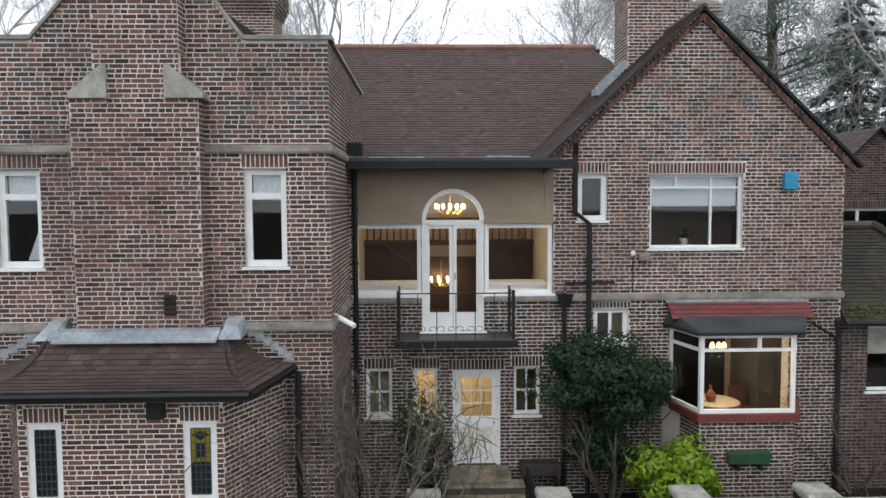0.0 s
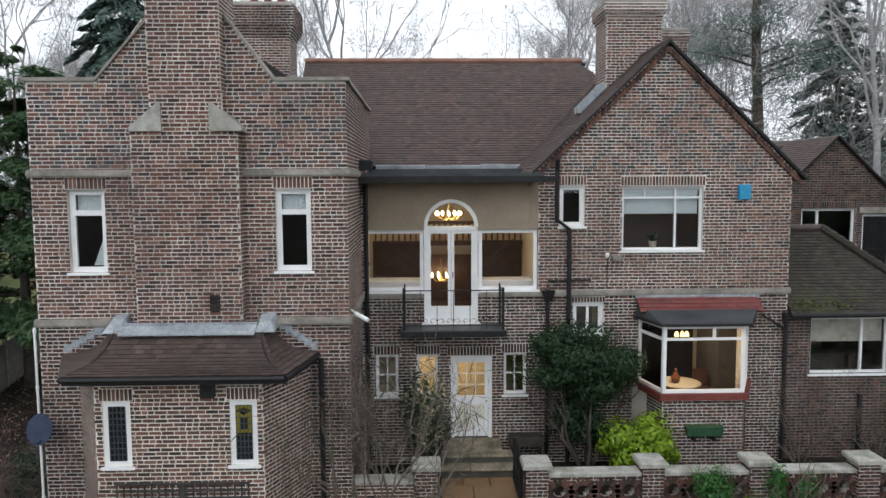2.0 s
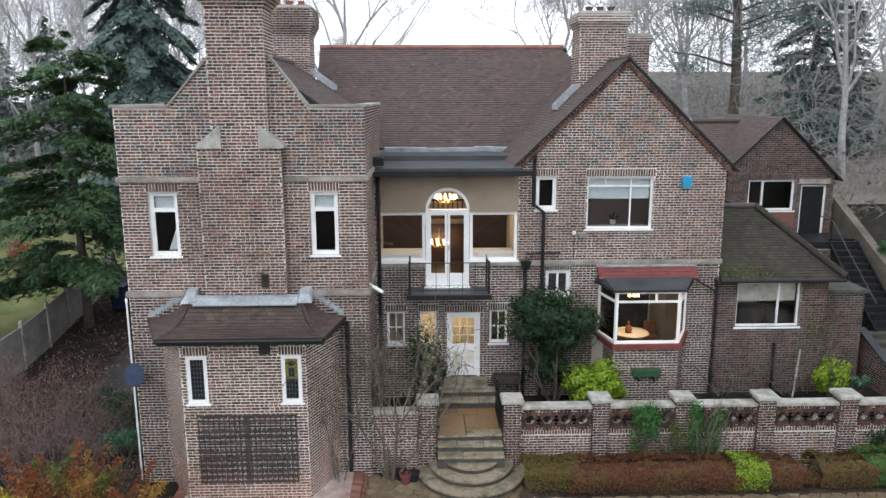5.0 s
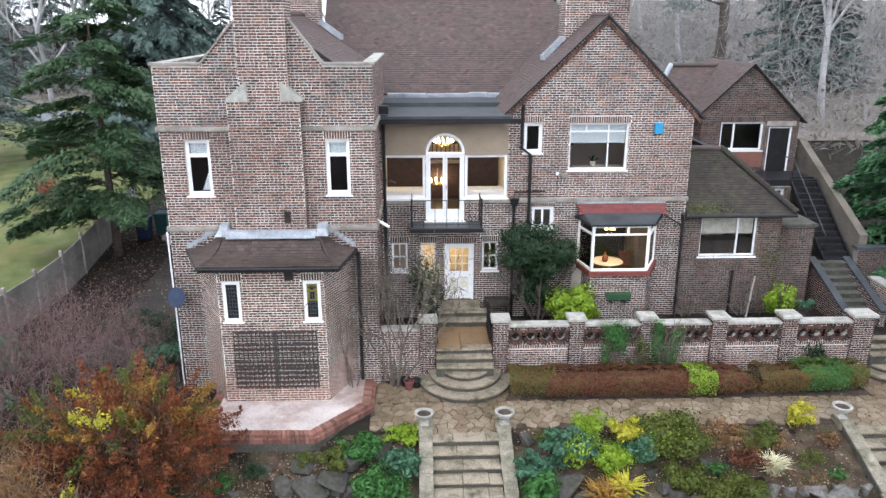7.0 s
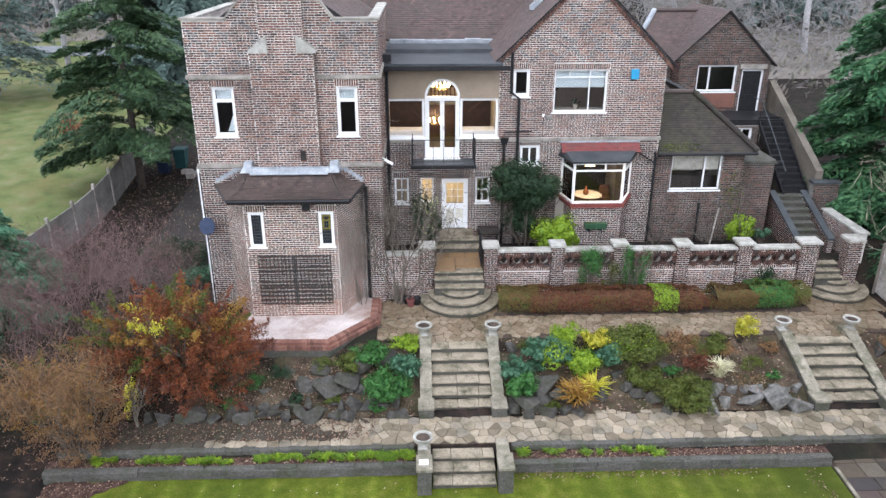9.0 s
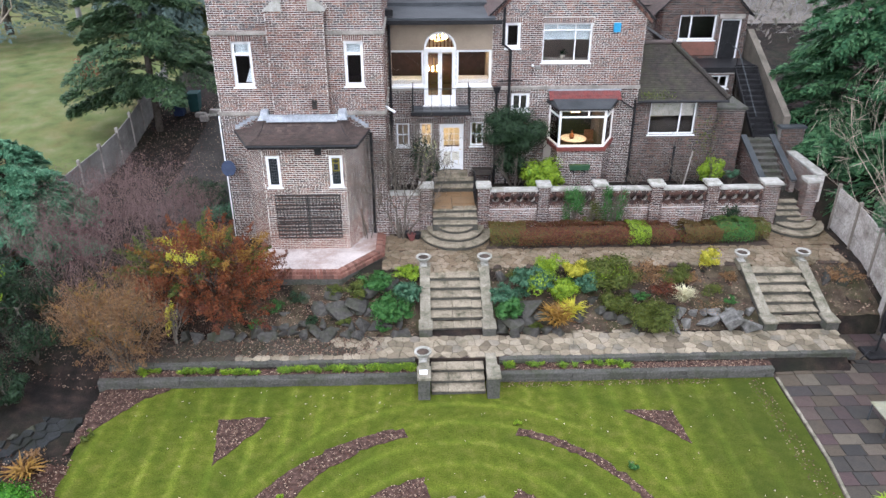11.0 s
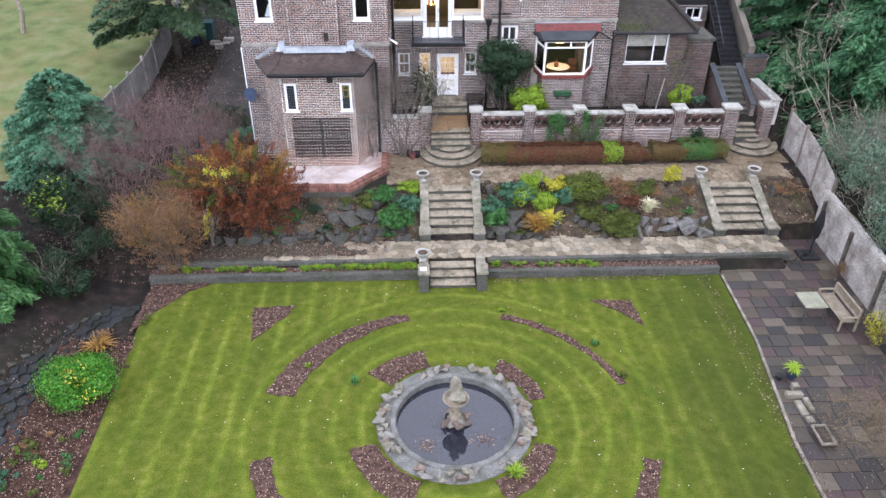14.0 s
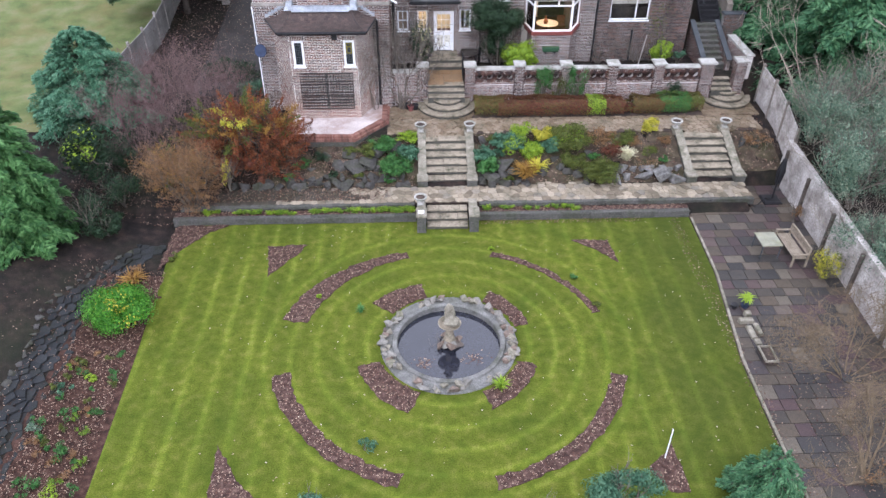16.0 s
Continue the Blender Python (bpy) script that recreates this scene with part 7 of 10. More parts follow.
for nm, x0, x1, y, z0, z1 in (("air_vent", -4.08, -3.9, 11.65, 6.82, 7.14), ("air_vent", 5.0, 5.22, 13.93, 3.0, 3.12)):
    e = thing(nm, ((x0 + x1) / 2, y, z0), "dark iron air vent in the brickwork", "vent")
    part("backing", Build().box(x0, x1, y - 0.02, y + 0.02, z0, z1), VT, e)
    for k in range(4):
        z = z0 + (z1 - z0) * (k + 0.5) / 4
        part("slat", Build().box(x0, x1, y - 0.04, y - 0.018, z - 0.012, z + 0.012), VT, e)
solid("overflow_box", Build().cbox(-3.97, -3.74, 10.46, 10.6, 5.5, 5.76, 0.02), M_BLACK, "black iron box under the bay eaves", "hopper")
SC = thing("security_camera", (-1.4, 12.2, 6.6), "white security camera on the corner of the wing", "camera")
part("bracket", Build().tube([(-1.5, 12.3, 6.72), (-1.35, 12.2, 6.66)], 0.02, 6), M_WHITE, SC)
part("body", Build().tube([(-1.40, 12.22, 6.66), (-1.14, 12.02, 6.56)], 0.045, 8), M_WHITE, SC)
SL = thing("security_light", (4.3, 14.95, 7.4), "small white sensor with a grey floodlight", "light")
part("sensor", Build().lathe((4.28, 14.97, 7.45), [(0.03, 0), (0.05, 0.03), (0.05, 0.09), (0.02, 0.11)], 10), M_WHITE, SL)
part("floodlight", Build().cbox(4.40, 4.62, 14.9, 15.04, 7.36, 7.5, 0.02), M_CONC, SL)
part("cable", Build().tube([(4.3, 15.03, 7.42), (4.3, 15.03, 6.7)], 0.01, 5), M_BLACK, SL)
solid("meter_box", Build().cbox(3.2, 3.38, 14.95, 15.05, 3.15, 3.42, 0.02), M_WHITE, "small white box on the wall by the pipes", "box")
DS = thing("satellite_dish", (-7.3, 11.8, 4.6), "dark blue satellite dish on the wing corner", "satellite dish")
bm = Build()
rings = [(0.02, -0.0), (0.12, 0.012), (0.22, 0.045), (0.30, 0.09)]
bm.lathe((0, 0, 0), rings, 20)
vv = np.vstack(bm.v)
turn = np.array(Euler((radians(75), 0, radians(-18))).to_matrix())
bm.v = [vv @ turn.T + np.array((-7.3, 11.62, 4.6))]
part("dish", bm, mat("navy_dish", [(0.02, 0.03, 0.06), (0.035, 0.05, 0.09)], 4, 0.5), DS)
part("arm", Build().tube([(-7.3, 11.64, 4.4), (-7.23, 11.22, 4.45)], 0.012, 5), M_BLACK, DS)
part("bracket", Build().tube([(-7.3, 11.66, 4.6), (-7.25, 11.97, 4.55)], 0.02, 6), M_BLACK, DS)

# trellis on the bay
TR = thing("trellis", (-4.37, 10.55, 2.2), "dark wooden trellis screwed to the bay wall", "trellis")
TM = mat("trellis_wood", [(0.035, 0.032, 0.03), (0.075, 0.07, 0.065)], 6, 0.85, 0.3, 50)
for k, (z0, z1) in enumerate(((2.86, 3.95), (2.2, 2.82))):
    for i in range(20):
        x = -5.52 + 2.32 * i / 19
        part("slat", Build().box(x - 0.014, x + 0.014, 10.555, 10.57, z0, z1), TM, TR)
    n = 9 if k == 0 else 5
    for j in range(n):
        z = z0 + 0.02 + (z1 - z0 - 0.04) * j / (n - 1)
        part("slat", Build().box(-5.55, -3.17, 10.535, 10.555, z - 0.019, z + 0.019), TM, TR)
part("middle_batten", Build().box(-4.39, -4.33, 10.53, 10.575, 2.2, 3.95), TM, TR)

WX, WZ = 6.26, 3.5
WB = thing("window_box", (WX, 13.85, WZ), "green window box under the bay window", "window box")
part("trough", Build().hexa([(WX - 0.38, 13.78, WZ), (WX + 0.38, 13.78, WZ), (WX + 0.38, 13.93, WZ), (WX - 0.38, 13.93, WZ)], [(WX - 0.42, 13.72, WZ + 0.22), (WX + 0.42, 13.72, WZ + 0.22), (WX + 0.42, 13.93, WZ + 0.22), (WX - 0.42, 13.93, WZ + 0.22)]), mat("green_plastic", [(0.03, 0.08, 0.04), (0.05, 0.11, 0.06)], 4, 0.5), WB)
for x in (WX - 0.23, WX + 0.22):
    part("bracket", Build().box(x - 0.02, x + 0.02, 13.74, 13.95, WZ - 0.12, WZ), M_BLACK, WB)
part("moss", Build().quads(leaf_quads(np.c_[rg.uniform(WX - 0.38, WX + 0.38, 90), rg.uniform(13.76, 13.9, 90), rg.uniform(WZ + 0.21, WZ + 0.26, 90)], unit(rg, 90), 0.05, rg)), L_OLIVE, WB)

# iron gates standing open on the landing
def gate(x, y0, y1, label):
    e = thing("iron_gate", (x, (y0 + y1) / 2, TOP), label, "gate", "gates on the landing")
    part("frame", Build().tube([(x, y0, TOP + 0.05), (x, y0, TOP + 1.05), (x, (y0 + y1) / 2, TOP + 1.2), (x, y1, TOP + 1.05), (x, y1, TOP + 0.05), (x, y0, TOP + 0.05)], 0.018, 6), M_BLACK, e)
    for i in range(1, 8):
        y = y0 + (y1 - y0) * i / 8
        part("bar", Build().tube([(x, y, TOP + 0.05), (x, y, TOP + 1.1)], 0.009, 5), M_BLACK, e)
    for i in range(4):
        y = y0 + (y1 - y0) * (i + 0.5) / 4
        t = np.linspace(0, 6.28, 14)
        part("scroll", Build().tube([(x, y + 0.09 * math.cos(a), TOP + 0.75 + 0.09 * math.sin(a)) for a in t], 0.007, 4, False), M_BLACK, e)
    part("rail", Build().tube([(x, y0, TOP + 0.5), (x, y1, TOP + 0.5)], 0.012, 5), M_BLACK, e)


gate(1.93, 12.65, 13.7, "black wrought iron gate standing open")
gate(0.28, 12.65, 13.6, "black wrought iron gate folded back")
BN = thing("plank_bench", (2.35, 14.75, TOP), "dark weathered plank bench by the door", "bench")
part("seat", Build().cbox(1.95, 2.75, 14.55, 14.95, TOP + 0.5, TOP + 0.72, 0.02), mat("dark_plank", [(0.03, 0.026, 0.022), (0.06, 0.05, 0.042)], 5, 0.8, 0.3), BN)
for x in (2.0, 2.65):
    part("leg", Build().box(x, x + 0.06, 14.6, 14.9, TOP - 0.05, TOP + 0.5), M_BLACK, BN)

# outside stairs at the annexe: brick below, black iron above
e = thing("brick_stairs", (14.55, 14.0, TOP), "stone treads between low brick walls", "stairs")
for i in range(8):
    z, y = TOP + 0.18 * (i + 1), 13.9 + 0.3 * i
    part("tread", Build().cbox(14.08, 15.12, y, y + 0.34, z - 0.05, z, 0.012), M_WALLSTONE, e)
    part("riser", Build().box(14.1, 15.1, y + 0.03, y + 0.33, TOP - 0.1, z - 0.05), M_RISER, e)
for x in (13.86, 15.13):
    part("side_wall", Build().hexa([(x + .006, 13.7, 2.4), (x + 0.194, 13.7, 2.4), (x + 0.194, 16.3, 2.4), (x + .006, 16.3, 2.4)], [(x + .006, 13.7, 2.95), (x + 0.194, 13.7, 2.95), (x + 0.194, 16.3, 4.0), (x + .006, 16.3, 4.0)]), M_MORTAR, e)
    for ang, o, ol in ((-90, (x, 16.3), [(2.4, 0, 2.6), (2.95, 0, 2.6), (4.0, 0, 0.1)]), (90, (x + 0.2, 13.7), [(2.4, 0, 2.6), (2.95, 0, 2.6), (4.0, 2.5, 2.6)]), (0, (x, 13.7), [(2.4, 0, 0.2), (2.95, 0, 0.2)])):
        brick_mesh("brickwork", lay_bricks(ol, (), (), 5), frame_of(o, ang), M_BRICK_DARK, e)
    part("coping", Build().hexa([(x - 0.03, 13.66, 2.95), (x + 0.23, 13.66, 2.95), (x + 0.23, 16.32, 4.02), (x - 0.03, 16.32, 4.02)], [(x - 0.03, 13.66, 3.04), (x + 0.23, 13.66, 3.04), (x + 0.23, 16.32, 4.11), (x - 0.03, 16.32, 4.11)]), M_FELT, e, "dark sloped coping")
e = thing("iron_stairs", (14.95, 17.5, 4.0), "steep black iron stairs up to the rear door", "stairs")
for i in range(13):
    t = i / 12
    y, z = 16.3 + 3.0 * t, 4.02 + 2.2 * t
    part("tread", Build().box(14.42, 15.4, y, y + 0.26, z - 0.03, z), M_BLACK, e)
    part("riser", Build().box(14.44, 15.38, y + 0.235, y + 0.25, z, z + 0.155), M_BLACK, e)
for x in (14.4, 15.42):
    part("stringer", Build().hexa([(x - 0.02, 16.2, 3.75), (x + 0.02, 16.2, 3.75), (x + 0.02, 19.5, 6.1), (x - 0.02, 19.5, 6.1)], [(x - 0.02, 16.2, 4.0), (x + 0.02, 16.2, 4.0), (x + 0.02, 19.5, 6.36), (x - 0.02, 19.5, 6.36)]), M_BLACK, e)
part("hand_rail", Build().tube([(14.42, 16.4, 4.86), (14.42, 19.4, 7.06), (14.42, 20.2, 7.1)], 0.022, 6), M_FELT, e)
for y, z in ((16.4, 4.0), (17.9, 5.1), (19.4, 6.2)):
    part("baluster", Build().tube([(14.42, y, z), (14.42, y, z + 0.86)], 0.014, 5), M_BLACK, e)
solid("stair_landing", Build().box(12.2, 15.45, 19.35, 21.19, 6.06, 6.3), M_BLACK, "black iron landing at the rear door", "landing", "", "structure")
solid("red_panel", Build().box(12.35, 13.95, 21.16, 21.21, 6.45, 7.10), M_BRICK_RED, "faded red panel below the rear window", "panel", "", "structure")
solid("wall_stair_side", Build().hexa([(15.6, 16.3, 2.4), (15.9, 16.3, 2.4), (15.9, 21.6, 2.4), (15.6, 21.6, 2.4)], [(15.6, 16.3, 4.9), (15.9, 16.3, 4.9), (15.9, 21.6, 7.6), (15.6, 21.6, 7.6)]), mat("tan_render", [(0.12, 0.105, 0.085), (0.19, 0.165, 0.135)], 1.5, 0.9, 0.2, 20, stain=((0.06, 0.06, 0.045), 0.6), stain_scale=1), "sloping tan rendered wall beside the outside stairs", "wall", "", "structure")
brick_wall("wall_stair_foot", (15.45, 16.0), 0, [(2.4, 0, 1.05), (4.45, 0, 1.05)], seed=97, dark_below=9, mortar=M_MORTAR_SHADE, label="dark brick block at the foot of the iron stairs")
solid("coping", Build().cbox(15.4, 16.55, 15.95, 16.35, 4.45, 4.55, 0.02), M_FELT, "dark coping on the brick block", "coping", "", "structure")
brick_wall("wall_under_stairs", (12.05, 19.2), 0, [(2.4, 0, 2.3), (6.05, 0, 2.3)], [(1.2, 2.05, 5.36, 5.98)], seed=96, dark_below=9, mortar=M_MORTAR_SHADE, label="shaded brick wall under the landing")
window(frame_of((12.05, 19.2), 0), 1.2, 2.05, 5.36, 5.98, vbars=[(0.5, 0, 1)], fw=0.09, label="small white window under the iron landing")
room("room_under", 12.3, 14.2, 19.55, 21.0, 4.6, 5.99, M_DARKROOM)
brick_wall("wall_yard", (12.06, 15.6), 0, [(2.4, 0, 1.45), (5.45, 0, 1.45)], seed=98, dark_below=9, mortar=M_MORTAR_SHADE, label="dark brick yard wall beside the annexe")
solid("yard_slab", Build().cbox(12.06, 13.58, 15.52, 17.3, 5.45, 5.56, 0.02), M_WALLSTONE, "flat grey slab on the yard wall", "slab", "", "structure")

# ---------------- pond and lawn beds ----------------
PX, PY = POND
solid("pond_water", Build().lathe((PX, PY, -0.12), [(1.80, -0.02), (1.80, 0.0)], 64), M_WATER, "still dark pond water mirroring the sky", "water", "", "structure")
PW = thing("pond_rim", (PX, PY, 0), "round stone kerb of the pond", "pond", "", "structure")
b = Build()
t = np.linspace(0, 2 * math.pi, 65)
prof = [(1.74, -0.25), (1.74, 0.10), (1.78, 0.13), (1.90, 0.13), (1.93, 0.06), (2.30, 0.04), (2.34, -0.05)]
v = [(PX + r * math.cos(a), PY + r * math.sin(a), h) for r, h in prof for a in t[:-1]]
b.add(v, [(r * 64 + i, r * 64 + (i + 1) % 64, (r + 1) * 64 + (i + 1) % 64, (r + 1) * 64 + i) for r in range(len(prof) - 1) for i in range(64)])
part("kerb", b, mat("kerb_stone", [(0.095, 0.093, 0.086), (0.19, 0.186, 0.172)], 3, 0.8, 0.5, 20, var=1.3, stain=((0.055, 0.058, 0.038), 0.85), stain_scale=1.7), PW)
rg = np.random.default_rng(21)
for a0, a1, n in ((93, 118, 8), (58, 74, 5), (138, 158, 6), (162, 192, 10), (194, 216, 7), (236, 248, 4), (255, 286, 8), (302, 314, 4), (-32, 48, 30)):
    for i in range(n):
        a = radians(a0 + (a1 - a0) * (i + rg.uniform(0.1, 0.9)) / n)
        rr, s_ = rg.uniform(2.0, 2.28), rg.uniform(0.09, 0.17)
        solid("pond_stone", Build().rock((PX + rr * math.cos(a), PY + rr * math.sin(a), 0.05 + s_ * 0.45), s_, rg, 0.7), (M_ROCK_PALE, M_ROCK_PALE, M_ROCK_WARM, M_CHEEK)[int(rg.integers(0, 4))], "rough weathered stone set round the pond kerb", "stone", "stones round the pond")
FT = thing("fountain", (PX, PY + 0.1, -0.3), "mossy stone fountain standing in the pond", "fountain")
fx, fy = PX + 0.02, PY + 0.1
part("base", Build().rock((fx, fy - 0.1, -0.02), 0.34, rg, 0.7), M_ROCK_PALE, FT)
part("stem", Build().lathe((fx, fy, -0.1), [(0.24, 0), (0.2, 0.2), (0.13, 0.5), (0.12, 0.75), (0.17, 0.82)], 18), M_STEP, FT)
part("bowl", Build().lathe((fx, fy, 0.66), [(0.1, 0), (0.26, 0.05), (0.37, 0.13), (0.39, 0.17), (0.35, 0.17), (0.26, 0.1), (0.1, 0.09)], 28), M_STEP, FT)
part("figure", Build().rock((fx + 0.03, fy - 0.06, 0.92), 0.25, rg, 0.8, 14).rock((fx + 0.12, fy - 0.14, 0.98), 0.15, rg, 1.0, 12).rock((fx, fy + 0.03, 1.16), 0.19, rg, 1.3, 14).rock((fx - 0.02, fy + 0.04, 1.42), 0.12, rg, 1.4, 12).lathe((fx - 0.02, fy + 0.03, 1.4), [(0.05, 0), (0.09, 0.05), (0.1, 0.12), (0.07, 0.19), (0.01, 0.22)], 12), M_CHEEK, FT, "weathered seated stone figure")
for dx, dy, k in ((-0.22, -0.2, 0.17), (0.25, -0.1, 0.19), (0.05, -0.3, 0.18), (-0.05, 0.22, 0.2), (0.33, 0.05, 0.13)):
    part("base_rock", Build().rock((fx + dx, fy + dy, -0.02), k, rg, 0.8), M_ROCK_WARM, FT)
b = Build()
for i in range(14):
    a = rg.uniform(0, 6.28)
    grow(b, (fx + rg.normal(-0.25, 0.12), fy + rg.normal(-0.05, 0.1), -0.12), (math.cos(a) * 0.5, math.sin(a) * 0.5, 0.8), 0.3, 0.006, 1, rg, 2)
part("dead_stems", b, M_TWIG, FT)
# sunk leaves just under the surface
for cx, cy, rr in ((PX + 0.75, PY - 0.65, 0.42), (PX - 0.85, PY - 0.85, 0.35)):
    q = leaf_quads(np.c_[rg.normal(cx, rr * 0.5, 90), rg.normal(cy, rr * 0.4, 90), np.full(90, -0.115)], np.tile([0, 0, 1.0], (90, 1)), 0.06, rg, 0.7)
    solid("floating_leaves", Build().quads(q), M_LEAFLITTER, "drift of wet leaves on the pond", "leaves", "", "stuff")


def bed(outline_pts, seed, label="leaf-strewn soil bed cut in the lawn"):
    """A bed cut in the lawn: gently heaped soil with fallen leaves."""
    rng = np.random.default_rng(seed)
    p = np.array(outline_pts, float)
    m = []
    for i in range(len(p)):
        a, c = p[i], p[(i + 1) % len(p)]
        k = max(1, int(np.linalg.norm(c - a) / 0.15))
        m += [a + (c - a) * j / k for j in range(k)]
    m = np.array(m) + rng.normal(0, 0.03, (len(m), 2))
    e = thing("flower_bed", (p[:, 0].mean(), p[:, 1].mean(), 0), label, "flower bed", "beds in the lawn")
    n = len(m)
    mid = m.mean(0)
    b = Build()
    b.add(np.vstack([np.c_[m, np.full(n, -0.02)], np.c_[m, np.full(n, 0.018)]]), [tuple(range(n, 2 * n))] + [(i, (i + 1) % n, n + (i + 1) % n, n + i) for i in range(n)])
    part("soil", b, M_BEDSOIL, e)
    lo, hi = p.min(0), p.max(0)
    area = (hi - lo).prod()
    c = rng.uniform(lo, hi, (int(area * 230) + 40, 2))
    x0, y0 = m[:, 0], m[:, 1]
    x1, y1 = np.roll(x0, -1), np.roll(y0, -1)
    inside = np.zeros(len(c), bool)
    for i in range(n):
        cr = ((y0[i] > c[:, 1]) != (y1[i] > c[:, 1])) & (c[:, 0] < (x1[i] - x0[i]) * (c[:, 1] - y0[i]) / (y1[i] - y0[i] + 1e-12) + x0[i])
        inside ^= cr
    c = c[inside]
    up = unit(rng, len(c)) * 0.5 + [0, 0, 1.0]
    up /= np.linalg.norm(up, axis=1)[:, None]
    ll = part("leaf_scatter", Build().quads(leaf_quads(np.c_[c, rng.uniform(0.022, 0.05, len(c))], up, 0.055, rng, 0.7)), M_LEAFLITTER, e)
    tagged(ll, kind="stuff")
    return e


def ring_bed(a0, a1, r0, r1, r0e, r1e, seed):
    k = 16
    t = np.radians(np.linspace(a0, a1, k))
    ro, ri = np.linspace(r1, r1e, k), np.linspace(r0, r0e, k)
    bed([(PX + r * math.cos(a), PY + r * math.sin(a)) for r, a in zip(ro, t)] + [(PX + r * math.cos(a), PY + r * math.sin(a)) for r, a in zip(ri[::-1], t[::-1])], seed)


ring_bed(14, 69, 5.35, 5.6, 5.05, 5.35, 1)
ring_bed(106, 167, 4.9, 5.3, 5.0, 5.95, 2)
ring_bed(193, 254, 5.35, 5.95, 5.45, 5.9, 3)
ring_bed(281, 343, 5.5, 5.95, 5.45, 5.95, 4)
ring_bed(17, 58, 2.42, 2.95, 2.42, 3.1, 5)
ring_bed(106, 142, 2.42, 3.2, 2.42, 3.4, 6)
ring_bed(199, 246, 2.42, 3.2, 2.42, 3.3, 7)
ring_bed(293, 338, 2.42, 3.2, 2.42, 3.1, 8)
bed([(-6.31, 2.95), (-4.76, 3.0), (-5.2, 2.3), (-6.04, 1.08)], 9)
bed([(5.8, 3.03), (7.23, 2.98), (7.35, 1.51), (6.6, 2.4)], 10)
bed([(-6.35, -6.7), (-6.25, -8.9), (-4.7, -8.8), (-5.6, -7.9)], 11)
bed([(6.96, -7.1), (6.05, -8.0), (6.5, -8.7), (7.05, -8.7)], 12)
bed([(-10.3, 4.5), (-8.1, 4.48), (-8.8, 4.0), (-9.3, 3.4), (-9.8, 2.7), (-10.3, 1.6)], 13, "dark leafy soil at the shaded corner of the lawn")
# a white cane in the corner bed
solid("cane", Build().tube([(6.62, -7.6, 0), (6.64, -7.56, 1.25)], 0.015, 6), M_WHITE, "thin white cane standing in the corner bed", "cane")
# fallen leaves on the grass
c = np.c_[rg.uniform(-9.5, 10, 420), rg.uniform(-9, 4.3, 420), np.full(420, 0.03)]
c = c[np.hypot(c[:, 0] - PX, c[:, 1] - PY) > 2.5][:300]
solid("fallen_leaves", Build().quads(leaf_quads(c, np.tile([0, 0, 1.0], (len(c), 1)), 0.06, rg, 0.6)), mat("pale_leaf", [(0.22, 0.17, 0.10), (0.42, 0.37, 0.27)], 3, 0.8, 0, island=1.0), "scattered pale leaves on the lawn", "leaves", "", "stuff")
# leaf litter under the shrubs and on the banks
def litter(x0, x1, y0, y1, n, seed, size=0.08, dz=0.03, zf=None):
    rng = np.random.default_rng(seed)
    x, y = rng.uniform(x0, x1, n), rng.uniform(y0, y1, n)
    z = (land(x, y) if zf is None else zf(x, y)) + dz + rng.uniform(0, 0.03, n)
    up = unit(rng, n) * 0.5 + [0, 0, 1.0]
    up /= np.linalg.norm(up, axis=1)[:, None]
    solid("leaf_litter", Build().quads(leaf_quads(np.c_[x, y, z], up, size, rng, 0.7)), M_LEAFLITTER, "drift of fallen brown leaves on the soil", "leaves", "", "stuff")


litter(-12.0, -9.9, -9.5, 1.2, 3000, 31, 0.055)
litter(-15, -8.0, 4.5, 16, 8000, 32, 0.06)
litter(-16.5, -12.9, -8.0, 5.0, 500, 45, 0.05)
litter(-9.5, -0.5, 6.4, 8.3, 5200, 33, 0.06)
litter(2.3, 11.2, 6.5, 9.2, 2600, 34)
litter(-10.2, -0.5, 4.70, 5.06, 1500, 35, 0.055, 0.0, lambda x, y: x * 0 + 0.30)
litter(2.3, 10.9, 4.70, 5.06, 1700, 36, 0.055, 0.0, lambda x, y: x * 0 + 0.30)
litter(-6.8, -0.5, 7.2, 9.0, 2200, 40, 0.055)
litter(-1.6, 13.5, 9.3, 10.8, 420, 41, 0.06, 0.0, lambda x, y: x * 0 + 1.54)
litter(2.2, 9.0, 4.2, 4.5, 500, 42, 0.05, 0.0, lambda x, y: x * 0 + 0.02)
litter(-9.6, -1.6, 5.4, 6.4, 2600, 43, 0.055, 0.0, lambda x, y: x * 0 + 0.51)
litter(13.9, 15.8, 7.0, 11.5, 700, 37)
litter(-15.2, -9, 16, 28, 4500, 38)
litter(10.0, 10.5, -9, 4.4, 900, 39, 0.05, 0.05, lambda x, y: x * 0 + 0.0)
litter(11.2, 15.0, -11.5, -2.0, 2600, 46, 0.05, 0.0, lambda x, y: x * 0 + 0.06)

# patio kerb along the lawn
e = thing("patio_kerb", (10.5, -2, 0), "line of pale kerb stones between lawn and patio", "kerb", "", "structure")
yy = 4.4
while yy > -12:
    L_ = rg.uniform(0.7, 1.1)
    xa, xb = lawn_edges(yy)[1], lawn_edges(yy - L_)[1]
    part("kerb_stone", Build().prism([(xb + 0.03, yy - L_ + 0.01), (xb + 0.12, yy - L_ + 0.01), (xa + 0.12, yy), (xa + 0.03, yy)], -0.1, 0.06, 0.008), M_CHEEK, e)
    yy -= L_

